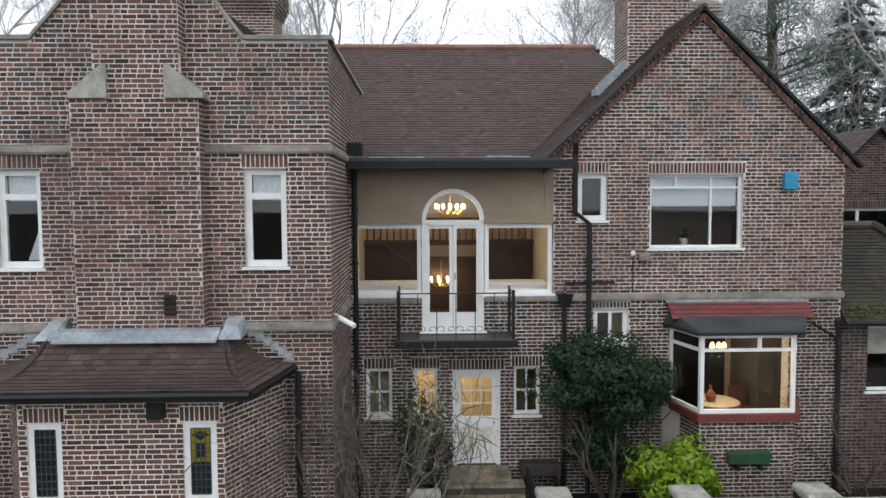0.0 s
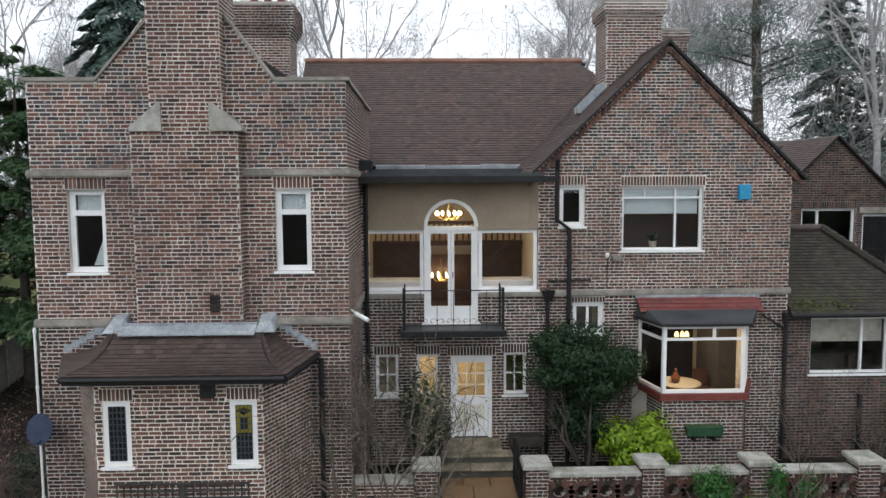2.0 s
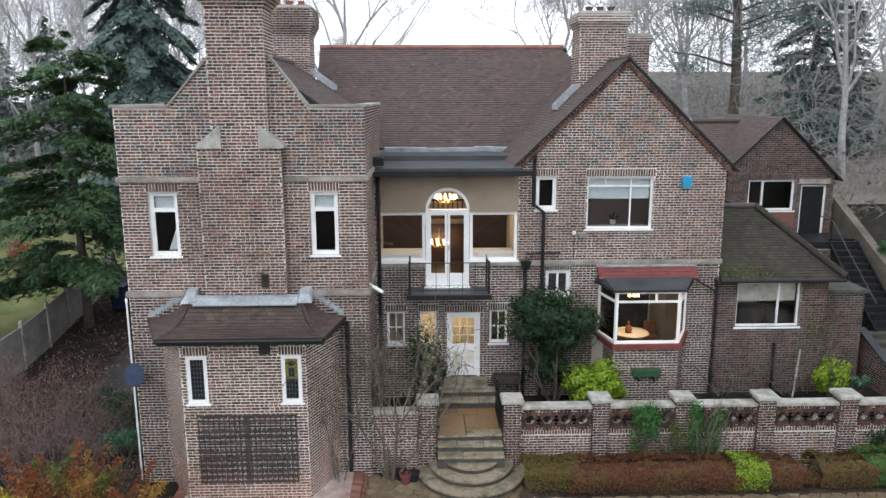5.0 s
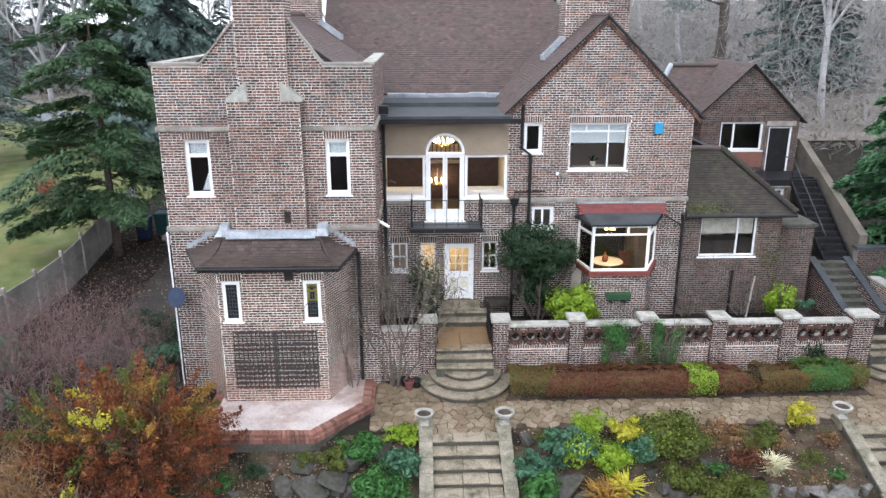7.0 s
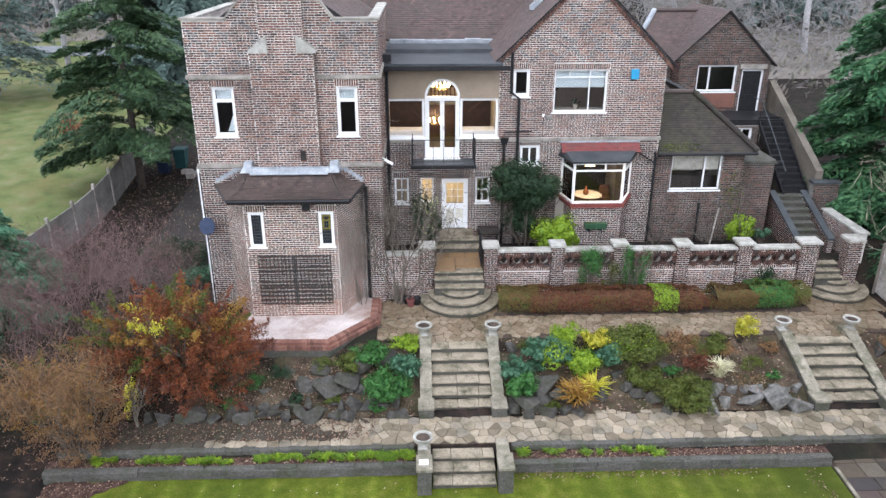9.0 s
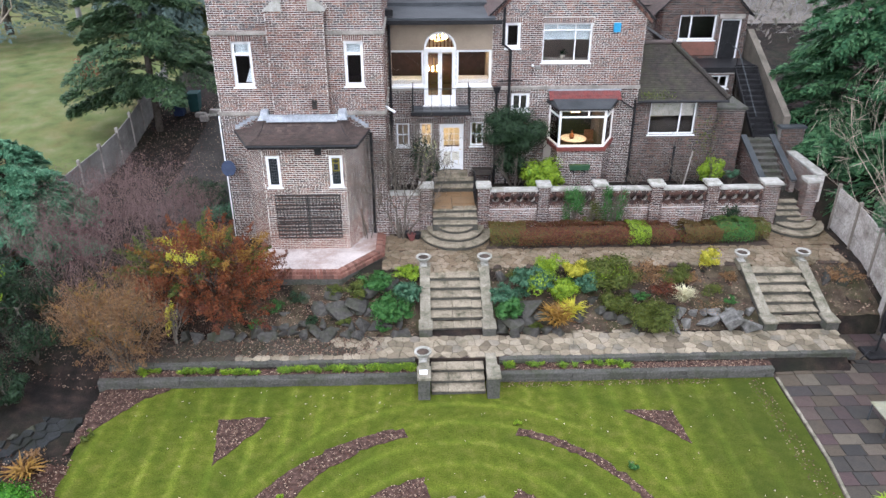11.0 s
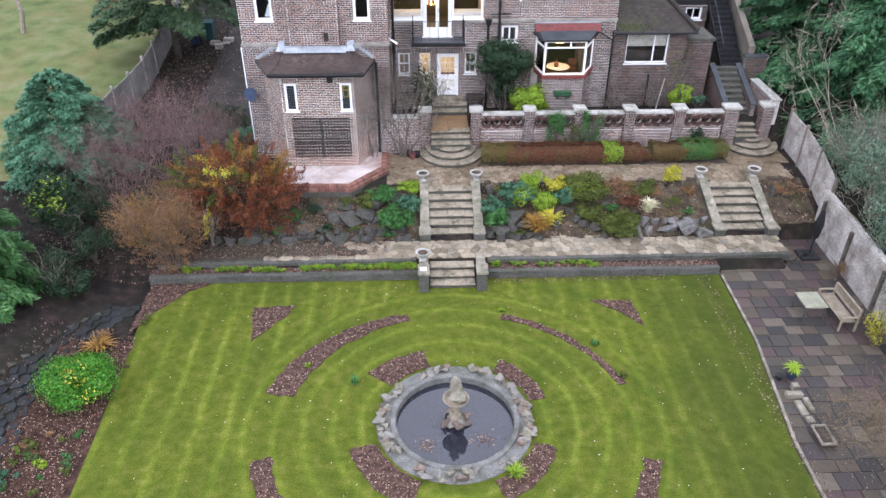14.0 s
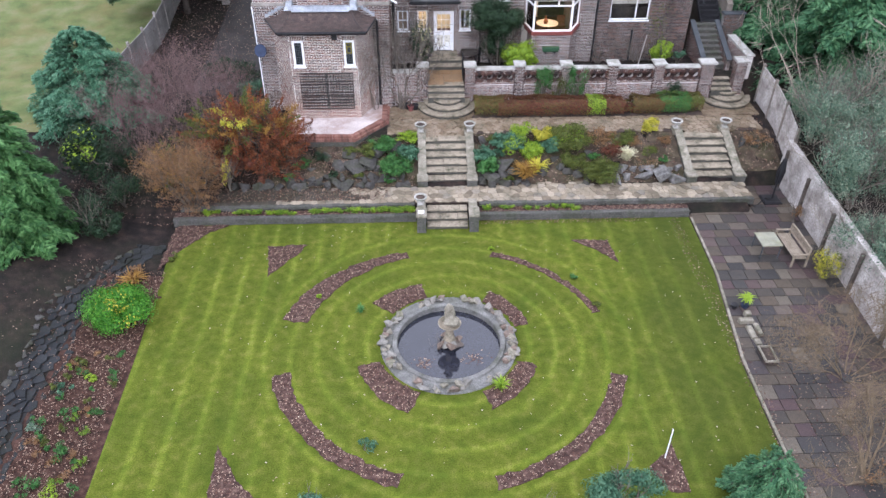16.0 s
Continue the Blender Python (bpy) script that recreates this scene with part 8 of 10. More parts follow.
# ---------------- rockery ----------------
def rocks(spots, label="dark mossy rock in the rockery", group="rockery stones", m=None, seed=3):
    rng = np.random.default_rng(seed)
    for x, y, s_ in spots:
        solid("rockery_stone", Build().rock((x, y, float(land(np.array(x), np.array(y))) + s_ * (0.42 if m else 0.22)), s_, rng, 0.85), m or M_ROCK, label, "rock", group)


rk = np.random.default_rng(61)
edge = []
for row, (y, x0, x1, sz) in enumerate(((6.52, -8.2, -0.5, 0.25), (6.88, -5.6, -0.9, 0.19), (7.5, -3.6, -1.4, 0.19), (6.55, 2.35, 4.5, 0.28), (6.98, 2.5, 4.6, 0.25), (6.6, 8.3, 9.1, 0.26), (6.62, 10.95, 11.3, 0.26), (7.1, 8.2, 11.2, 0.22))):
    x = x0
    while x < x1:
        k = sz * rk.uniform(0.75, 1.3)
        edge.append((x, y + rk.normal(0, 0.06), k))
        x += k * 1.75
edge += [(x, np.interp(x, [4.6, 5.6, 6.6, 7.2], [6.95, 7.4, 7.0, 6.5]), 0.22 + rk.uniform(0, 0.08)) for x in np.arange(4.7, 7.2, 0.4)]
edge += [(-2.45, 7.64, 0.4), (-4.87, 7.6, 0.34), (-3.9, 7.5, 0.32), (-3.1, 7.4, 0.4), (-1.46, 8.6, 0.32), (3.4, 7.45, 0.5), (2.75, 6.75, 0.4), (9.5, 6.7, 0.36), (10.35, 6.75, 0.38), (2.6, 8.9, 0.24), (-2.1, 8.2, 0.4), (7.3, 8.0, 0.22), (5.8, 7.8, 0.22), (14.4, 8.6, 0.3), (15.0, 8.3, 0.26), (-4.4, 8.1, 0.25), (-3.4, 8.2, 0.3)]
rocks([r for r in edge if r[0] < 7.9 or r[1] > 8])
rocks([r for r in edge if r[0] >= 7.9 and r[1] <= 8], "grey weathered boulder at the foot of the bank", m=mat("grey_boulder", [(0.055, 0.053, 0.050), (0.15, 0.144, 0.135), (0.09, 0.085, 0.078)], 3, 0.85, 0.8, 10, var=1.5, stain=((0.05, 0.055, 0.03), 0.6), stain_scale=2.0), seed=4)


def tuft(name, at, r, h, n, material, label, seed, blade=0.5, category="plant", width=0.03, group=""):
    """Arching blades from one root."""
    rng = np.random.default_rng(seed)
    a = rng.uniform(0, 6.28, n)
    L_ = rng.uniform(0.5, 1.0, n)
    tip = np.c_[np.cos(a) * r * L_, np.sin(a) * r * L_, h * rng.uniform(0.35, 1.0, n)]
    base = np.array(at) + np.c_[rng.normal(0, r * 0.12, n), rng.normal(0, r * 0.12, n), np.zeros(n)]
    midp = base + tip * np.array([0.45, 0.45, 0.85])
    end = base + tip
    side = np.c_[-np.sin(a), np.cos(a), np.zeros(n)] * width
    q = np.concatenate([np.stack([base - side, base + side, midp + side, midp - side], 1), np.stack([midp - side, midp + side, end + side * 0.15, end - side * 0.15], 1)])
    e = thing(name, at, label, category, group)
    tagged(part("foliage", Build().quads(q), material, e), kind="stuff")
    return e


def Zg(x, y):
    return float(land(np.array(float(x)), np.array(float(y))))


def rosette(name, x, y, r, h, n, size, material, label, seed, lumps=9, aspect=0.45, category="plant", group="rockery plants", accent=None):
    return shrub(name, (x, y, Zg(x, y)), r, h, n, size, material, label, category, seed, int(lumps * 2.4), aspect, group, stems=3, shell=0.2, accent=accent, twig_level=1)


rosette("hellebore", -1.25, 7.2, 0.95, 0.85, 3230, 0.141, L_GREEN, "lush green hellebore clump in the rockery", 1, 14, 0.35)
rosette("hellebore", -0.75, 7.9, 0.65, 0.75, 1710, 0.133, L_BLUEGREEN, "blue-green leafy clump beside the steps", 2)
rosette("rock_plant", -1.9, 8.5, 0.75, 0.6, 1710, 0.111, L_GREEN, "green leafy clump above the rocks", 3)
rosette("rock_plant", -2.5, 8.2, 0.65, 0.5, 1520, 0.096, L_OLIVE, "low olive green clump in the rockery", 4)
rosette("rock_plant", -0.7, 8.9, 0.6, 0.45, 1330, 0.089, L_LIME, "yellow-green clump at the head of the steps", 5)
for i, (x, y, r, m) in enumerate(((-3.4, 8.3, 0.4, L_OLIVE), (-4.6, 8.0, 0.45, L_HOLLY), (-5.4, 7.6, 0.5, L_GREEN), (-2.9, 7.0, 0.3, L_OLIVE), (-4.0, 7.05, 0.3, L_HOLLY), (-5.9, 6.9, 0.4, L_GREEN), (-1.6, 6.75, 0.3, L_GREEN), (3.1, 8.8, 0.4, L_OLIVE), (3.2, 8.0, 0.4, L_BLUEGREEN), (3.6, 6.7, 0.28, L_OLIVE), (5.0, 8.4, 0.4, L_GREEN), (7.5, 7.8, 0.35, L_GREEN), (8.3, 7.3, 0.35, L_OLIVE), (9.4, 8.5, 0.5, L_TAN), (10.0, 8.0, 0.5, L_OLIVE), (10.9, 8.6, 0.4, L_TAN), (9.3, 9.0, 0.4, L_OLIVE), (8.5, 9.0, 0.4, L_TAN))):
    rosette("rock_plant", x, y, r, r * 0.8, 798, 0.063, m, "low mixed ground cover among the rocks", 300 + i, 8)
rosette("rock_plant", -6.6, 7.6, 0.5, 0.4, 646, 0.081, L_HOLLY, "dark green clump low on the bank", 6)
rosette("hellebore", 2.55, 7.75, 0.6, 0.7, 1710, 0.133, L_BLUEGREEN, "blue-green leafy clump beside the steps", 7, aspect=0.35)
rosette("hellebore", 2.75, 7.05, 0.65, 0.75, 1900, 0.141, L_GREEN, "green leafy clump beside the steps", 8, aspect=0.35)
rosette("euphorbia", 3.75, 8.3, 0.9, 0.75, 3610, 0.111, L_BLUEGREEN, "grey-green euphorbia mound in the rockery", 9, accent=(L_LIME, 0.12))
rosette("euphorbia", 4.45, 9.0, 0.75, 0.6, 2280, 0.118, L_LIME, "bright lime green clump by the path", 10, aspect=0.25)
rosette("euphorbia", 5.35, 8.9, 0.65, 0.6, 1900, 0.104, L_YELLOW, "yellow-green leafy clump by the path", 11)
rosette("euphorbia", 4.7, 7.9, 0.7, 0.7, 2280, 0.111, L_LIME, "yellow-green clump among the rocks", 12)
rosette("hellebore", 5.55, 8.2, 0.6, 0.7, 1710, 0.126, L_BLUEGREEN, "dark blue-green clump in the rockery", 13)
tuft("fern", (4.35, 6.95, Zg(4.3, 6.9)), 0.75, 0.6, 160, L_GOLD, "golden brown dying fern over the rocks", 14)
tuft("fern", (4.9, 7.2, Zg(4.9, 7.2)), 0.6, 0.55, 110, L_YELLOW, "yellowing fern over the rocks", 15)
rosette("heather", 6.45, 8.55, 1.15, 0.9, 8000, 0.085, L_OLIVE, "large olive green heather mound", 16, 18, 0.5, accent=(L_LIME, 0.05))
rosette("heather", 6.6, 7.4, 0.75, 0.65, 3200, 0.085, L_OLIVE, "olive green heather mound", 17, 10)
rosette("heather", 7.6, 6.75, 1.05, 0.75, 6000, 0.085, L_OLIVE, "olive green heather spilling on the path", 18, 16)
rosette("spiraea", 7.9, 8.6, 0.7, 0.7, 1100, 0.08, L_TAN, "russet twiggy shrub in the rockery", 19)
rosette("spiraea", 8.4, 8.0, 0.7, 0.6, 1100, 0.08, L_RED, "reddish brown low shrub in the rockery", 20)
tuft("grass_tuft", (8.95, 7.75, Zg(8.9, 7.7)), 0.5, 0.55, 160, mat("straw_blade", [(0.42, 0.40, 0.24), (0.58, 0.54, 0.36)], 3, 0.8, 0, island=0.8), "pale straw coloured grass tuft", 21, width=0.015)
rosette("rock_plant", 8.8, 8.6, 0.7, 0.5, 2090, 0.067, L_OLIVE, "olive ground cover on the bank", 22)
rosette("golden_shrub", 10.25, 9.15, 0.5, 0.8, 1000, 0.11, L_YELLOW, "bright yellow golden shrub by the path", 23)
rosette("rock_plant", 10.6, 7.6, 0.3, 0.3, 304, 0.074, L_GREEN, "small green plant on the bare bank", 24)
rosette("rock_plant", 9.8, 7.4, 0.7, 0.25, 798, 0.037, L_TAN, "brown ground cover on the bank", 25)
rosette("fern_bank", 15.0, 8.4, 0.8, 0.55, 700, 0.09, L_TAN, "bracken brown plants beside the side steps", 26)
for i in range(110):
    x = -0.6 - 8.6 * rk.random() ** 1.5 if i < 92 else rk.uniform(2.3, 6.5)
    tuft("grass_tuft", (x, rk.uniform(4.78, 5.02), 0.3), rk.uniform(0.10, 0.26), rk.uniform(0.08, 0.2), 46, L_LIME if i % 3 == 0 else L_GRASS, "bright green grass tuft on the low wall", 40 + i, width=0.012, group="grass tufts on the wall")
tuft("day_lily", (2.15, -4.75, 0.02), 0.35, 0.35, 60, L_LIME, "green strappy plant in the pond bed", 50, width=0.02)
tuft("day_lily", (-2.45, -1.0, 0.02), 0.25, 0.25, 40, L_GREEN, "green strappy plant at the bed edge", 51, width=0.018)
for i, (x, y, m, r) in enumerate(((-2.0, -7.0, L_BLUEGREEN, 0.35), (5.4, 0.6, L_GREEN, 0.2), (6.0, -1.0, L_OLIVE, 0.2), (-4.0, -0.2, L_LIME, 0.15), (2.5, 2.5, L_LIME, 0.15), (-11.0, -5.5, L_GREEN, 0.4), (-11.5, -4.5, L_BLUEGREEN, 0.35), (-10.8, -7.0, L_GREEN, 0.45), (-11.4, -3.4, L_OLIVE, 0.35), (-10.5, -8.3, L_LIME, 0.4), (-11.8, -6.2, L_GREY, 0.3), (-10.9, -4.0, L_LIME, 0.25), (-9.9, 2.3, L_OLIVE, 0.3), (-11.2, -8.0, L_GREEN, 0.4))):
    shrub("border_plant", (x, y, Zg(x, y)), r, r * 0.9, 220, 0.09, m, "small leafy plant in the leaf-strewn border", "plant", 60 + i, 6, 0.4, "border plants", stems=2, twig_level=1)

rb2 = np.random.default_rng(77)
for i in range(44):
    x, y = rb2.uniform(-11.9, -10.0), rb2.uniform(-9.0, -2.4)
    shrub("border_plant", (x, y, Zg(x, y)), rb2.uniform(0.12, 0.3), rb2.uniform(0.15, 0.35), 130, 0.08, (L_GREEN, L_OLIVE, L_GREEN, L_TAN, L_GRASS)[i % 5], "small leafy plant in the leaf-strewn border", "plant", 400 + i, 5, 0.4, "border plants", stems=2, twig_level=1)
litter(-12.0, -9.9, -9.5, 1.5, 4200, 44, 0.055)
litter(-13.2, -11.9, -8.5, 2.0, 700, 47, 0.05)
# urns
def urn(x, y, z, label):
    e = thing("urn", (x, y, z), label, "urn", "urns at the step heads")
    part("foot", Build().cbox(x - 0.13, x + 0.13, y - 0.13, y + 0.13, z, z + 0.05, 0.01), M_COPING, e)
    bowl = part("bowl", Build().lathe((x, y, z + 0.05), [(0.1, 0), (0.06, 0.06), (0.07, 0.1), (0.2, 0.17), (0.24, 0.25), (0.27, 0.27), (0.27, 0.31), (0.21, 0.31), (0.18, 0.25), (0.02, 0.24)], 24), M_COPING, e)
    part("soil", Build().lathe((x, y, z + 0.318), [(0.20, -0.02), (0.20, 0.0)], 16), M_SOIL, bowl)
    return e


for x in (-0.18, 2.04, 11.5, 13.77):
    urn(x, 9.26, 1.68, "pale stone urn on a plinth")
urn(-0.25, 4.75, 0.73, "small stone urn on the low pier")
solid("paper_sheet", Build().box(-0.36, -0.12, 3.86, 4.08, 0.853, 0.858), M_WHITE, "white sheet lying on the pier cap", "paper")

# hedge along the terrace wall
def hedge(x0, x1, y0, y1, z0, h, n, material, label, seed, size=0.06):
    rng = np.random.default_rng(seed)
    e = thing("hedge", ((x0 + x1) / 2, (y0 + y1) / 2, z0), label, "hedge", "low hedge under the terrace wall")
    # Soil-dark core between the leaves stands in for shade inside the hedge.
    part("dark_core", Build().cbox(x0 + 0.1, x1 - 0.1, y0 + 0.30, y1 - 0.12, z0, z0 + h - 0.2, 0.12), M_SOIL, e)
    n = int(n * 1.7)
    x = rng.uniform(x0 - 0.05, x1 + 0.05, n)
    a = rng.uniform(0.0, math.pi * 0.92, n)
    yc, ry = (y0 + y1) / 2, (y1 - y0) / 2
    cs, sn = np.cos(a), np.sin(a)
    shape = np.c_[-np.sign(cs) * np.abs(cs) ** 0.55 * ry, np.abs(sn) ** 0.5 * h]
    shape[:, 0] *= np.where(cs > 0, 0.70 + 0.34 * np.clip(shape[:, 1] / h, 0, 1), 1.0)
    wob = np.array([noise.noise((p * 1.1, q * 0.8, seed * 3.0)) + 0.5 * noise.noise((p * 3.5, q * 2.0, 7.0)) for p, q in zip(x, a)])
    k = 1.0 + wob * 0.22 + rng.normal(0, 0.03, n)
    c = np.c_[x, yc + shape[:, 0] * k, z0 + shape[:, 1] * k]
    nr = np.c_[rng.normal(0, 0.3, n), -cs, sn]
    nn = nr + unit(rng, n) * 0.6
    nn /= np.linalg.norm(nn, axis=1)[:, None]
    # Fewer leaves low in front let the dark core show.
    thin = (rng.random(n) < 0.8) | (a > 0.9)
    pick = rng.random(n) < 0.22 + 0.35 * (wob > 0.25)
    tagged(part("crown", Build().quads(leaf_quads(c[thin & ~pick], nn[thin & ~pick], size, rng, 0.6)), material, e), kind="stuff")
    tagged(part("mixed_growth", Build().quads(leaf_quads(c[thin & pick], nn[thin & pick], size, rng, 0.6)), L_OLIVE if seed % 2 else L_REDOLIVE, e), kind="stuff")
    return e


L_REDOLIVE = leaf_mat("bronze_leaf", [(0.085, 0.048, 0.018), (0.14, 0.085, 0.025), (0.10, 0.10, 0.03), (0.15, 0.05, 0.025)])
hedge(2.42, 3.7, 10.75, 11.75, MID, 0.80, 3600, L_REDOLIVE, "clipped bronze and green hedge end", 1)
hedge(3.55, 7.85, 10.65, 11.8, MID, 0.72, 11000, L_RED, "clipped dark red-brown hedge", 2)
hedge(7.75, 8.5, 10.62, 11.8, MID, 0.78, 2600, L_LIME, "lime green section of clipped hedge", 3)
hedge(8.4, 9.45, 10.68, 11.8, MID, 0.70, 3000, L_RED, "clipped bronze brown hedge section", 4)
hedge(9.5, 9.95, 10.9, 11.8, MID, 0.42, 900, L_RED, "low red gap in the hedge", 5)
hedge(9.95, 11.3, 10.68, 11.8, MID, 0.72, 3600, L_REDOLIVE, "clipped bronze and green hedge", 6)
hedge(11.2, 12.6, 10.75, 11.85, MID, 0.76, 3800, L_GREEN, "clipped fresh green hedge section", 7)
hedge(12.5, 13.25, 10.9, 11.85, MID, 0.70, 1800, L_OLIVE, "clipped olive hedge end", 8)
shrub("climber", (5.7, 12.0, MID), (0.6, 0.2), 2.0, 1700, 0.09, L_GREEN, "thin green climbing shrub on the terrace wall", "climber", 71, 12, 0.4, "climbers on the terrace wall")
shrub("climber", (7.35, 12.0, MID), (0.65, 0.2), 2.1, 1900, 0.09, L_GREEN, "thin green climbing shrub on the terrace wall", "climber", 72, 12, 0.4, "climbers on the terrace wall")
shrub("climber", (6.5, 12.0, MID), (0.6, 0.22), 1.3, 700, 0.09, L_OLIVE, "low green climber on the terrace wall", "climber", 73, 9, 0.4, "climbers on the terrace wall")
shrub("climber", (12.2, 12.0, MID), (0.55, 0.2), 1.2, 500, 0.10, L_HOLLY, "dark green climber behind the hedge", "climber", 74, 9, 0.4, "climbers on the terrace wall")

# terrace planting
HL = thing("holly_bush", (3.68, 14.25, TOP), "large rounded dark evergreen bush against the house", "bush")
rg2 = np.random.default_rng(81)
b = Build()
for i in range(5):
    a = i * 1.3
    grow(b, (3.68 + 0.08 * math.cos(a), 14.25 + 0.08 * math.sin(a), TOP - 0.05), (0.35 * math.cos(a), 0.3 * math.sin(a), 1), 1.1, 0.06, 3, rg2, 3)
tagged(part("stemwork", b, M_BARK, HL), kind="stuff")
p, d = lump_points(rg2, (3.55, 14.15, 5.0), (1.5, 1.0, 1.02), 15000, 46, shell=0.55)
part("crown", Build().quads(leaf_quads(p, d, 0.10, rg2, 0.5)), L_HOLLY, HL)
p, d = lump_points(rg2, (3.6, 14.35, 3.65), (0.8, 0.55, 1.2), 4200, 20, shell=0.4)
part("lower_growth", Build().quads(leaf_quads(p, d, 0.09, rg2, 0.5)), L_HOLLY, HL)
shrub("lime_shrub", (4.65, 13.65, TOP), (1.0, 0.75), 1.55, 3200, 0.14, L_LIME, "bright lime green leafy shrub on the terrace", "shrub", 82, 26, 0.5, "lime shrubs", stems=5)
shrub("lime_shrub", (5.3, 13.55, TOP), (0.45, 0.4), 0.85, 800, 0.13, L_LIME, "low lime green shrub on the terrace", "shrub", 83, 8, 0.34, "lime shrubs", stems=3)
shrub("lime_shrub", (11.85, 14.2, TOP), (0.6, 0.5), 1.3, 1500, 0.13, L_LIME, "bright lime green shrub before the annexe", "shrub", 84, 18, 0.5, "lime shrubs", stems=4)
shrub("camellia", (0.0, 14.2, 2.5), (0.65, 0.55), 2.3, 1500, 0.12, L_HOLLY, "dark variegated shrub beside the front door", "shrub", 85, 18, 0.5, stems=5, accent=(leaf_mat("cream_leaf", [(0.42, 0.43, 0.20), (0.60, 0.58, 0.34)]), 0.16))
shrub("terrace_plant", (8.2, 13.2, TOP), 0.35, 0.55, 260, 0.1, L_GREEN, "low green plant on the terrace", "plant", 86, 6)
shrub("terrace_plant", (12.9, 14.4, TOP), (0.5, 0.3), 0.7, 380, 0.1, L_BLUEGREEN, "dark blue-green plant by the stairs", "plant", 87, 6)


def bare_shrub(name, at, h, spread, stems, level, seed, label, material=None, kids=3, rad=0.022, category="shrub", up=0.2, group="", spray=0):
    rng = np.random.default_rng(seed)
    e = thing(name, at, label, category, group)
    tips = []
    for i in range(stems):
        a = 6.28 * i / stems + rng.uniform(-0.4, 0.4)
        b = Build()
        d = np.array([math.cos(a) * spread, math.sin(a) * spread, 1.0])
        grow(b, (at[0] + 0.1 * math.cos(a), at[1] + 0.1 * math.sin(a), at[2] - 0.05), d / np.linalg.norm(d), h * 0.42, rad, level, rng, kids, 0.3, up, 5, tips, angle=0.7)
        part("stem", b, material or M_TWIG, e)
    if spray:
        tagged(part("twig_spray", twig_spray(tips, spray, h * 0.12, rng, 0.035), material or M_TWIG, e), kind="stuff")
    return e


bare_shrub("bare_tree", (-1.0, 11.85, MID), 4.4, 0.42, 8, 4, 91, "leafless grey many-stemmed tree before the house", M_TWIG, spray=700, rad=0.042, category="tree")
bare_shrub("bare_climber", (8.9, 14.7, TOP), 2.9, 0.6, 8, 4, 92, "leafless climber sprawling on the brick wall", M_TWIG, up=0.05)
bare_shrub("bare_climber", (10.9, 14.75, TOP), 2.2, 0.7, 8, 4, 93, "leafless climber below the annexe window", M_TWIG, up=0.05)
bare_shrub("bare_climber", (-2.3, 11.5, 1.7), 4.0, 0.2, 4, 4, 94, "fine leafless creeper against the bay", M_TWIG, rad=0.02)
bare_shrub("wall_creeper", (11.6, 14.95, TOP), 2.9, 0.25, 3, 3, 95, "yellowing creeper on the annexe wall", M_TWIG)
q = leaf_quads(np.c_[rg.normal(11.75, 0.3, 160), np.full(160, 15.02) - rg.uniform(0, 0.1, 160), rg.uniform(3.3, 5.4, 160)], unit(rg, 160), 0.1, rg)
solid("creeper_leaves", Build().quads(q), L_OLIVE, "olive creeper leaves on the annexe wall", "creeper", "", "stuff")
q = leaf_quads(np.c_[rg.uniform(8.7, 10.2, 220), rg.uniform(14.8, 15.2, 220), rg.normal(6.2, 0.12, 220)], unit(rg, 220), 0.1, rg)
solid("roof_moss", Build().quads(q), L_OLIVE, "moss and creeper on the annexe eaves", "moss", "", "stuff")
solid("plank", Build().tube([(10.9, 14.4, TOP), (11.25, 14.85, 3.9)], 0.03, 4), M_WALLPALE, "pale pole leaning on the annexe wall", "pole")
solid("red_pot", Build().lathe((8.35, 13.6, TOP), [(0.2, 0), (0.26, 0.16), (0.28, 0.2), (0.22, 0.2), (0.2, 0.12)], 16), M_TILE_RED, "shallow terracotta bowl on the terrace", "plant pot")
for x, y, m, lab in ((-0.62, 11.6, M_TILE_RED, "terracotta pot beside the round steps"), (-0.4, 11.7, M_BLACK, "small dark pot beside the round steps"), (-0.75, 11.8, M_BLACK, "dark pot under the bare tree")):
    solid("plant_pot", Build().lathe((x, y, MID), [(0.1, 0), (0.15, 0.24), (0.17, 0.26), (0.13, 0.26), (0.11, 0.2)], 14), m, lab, "plant pot", "pots by the steps")

# ---------------- patio things ----------------
M_TEAK = mat("grey_teak", [(0.20, 0.165, 0.12), (0.31, 0.26, 0.195)], 5, 0.8, 0.2, 50)
BE = thing("garden_bench", (14.15, 1.8, 0.05), "weathered slatted wooden garden bench", "bench")
bx0, bx1, by0, by1 = 13.85, 14.4, 0.95, 2.6
for y in (by0, by1):
    for x in (bx0, bx1):
        part("leg", Build().cbox(x - 0.03, x + 0.03, y - 0.03, y + 0.03, 0.05, 0.92 if x == bx1 else 0.62, 0.01), M_TEAK, BE)
    part("armrest", Build().cbox(bx0 - 0.05, bx1 + 0.02, y - 0.04, y + 0.04, 0.62, 0.66, 0.01), M_TEAK, BE)
for i in range(6):
    x = bx0 + 0.02 + i * 0.085
    part("seat_slat", Build().cbox(x, x + 0.065, by0, by1, 0.44, 0.465, 0.005), M_TEAK, BE)
for z in (0.55, 0.88):
    part("back_rail", Build().cbox(bx1 - 0.02, bx1 + 0.04, by0, by1, z, z + 0.06, 0.01), M_TEAK, BE)
for i in range(17):
    y = by0 + 0.08 + i * (by1 - by0 - 0.16) / 16
    part("back_slat", Build().box(bx1, bx1 + 0.02, y - 0.022, y + 0.022, 0.60, 0.89), M_TEAK, BE)
TBL = thing("garden_table", (13.2, 1.9, 0.05), "square weathered garden table beside the bench", "table")
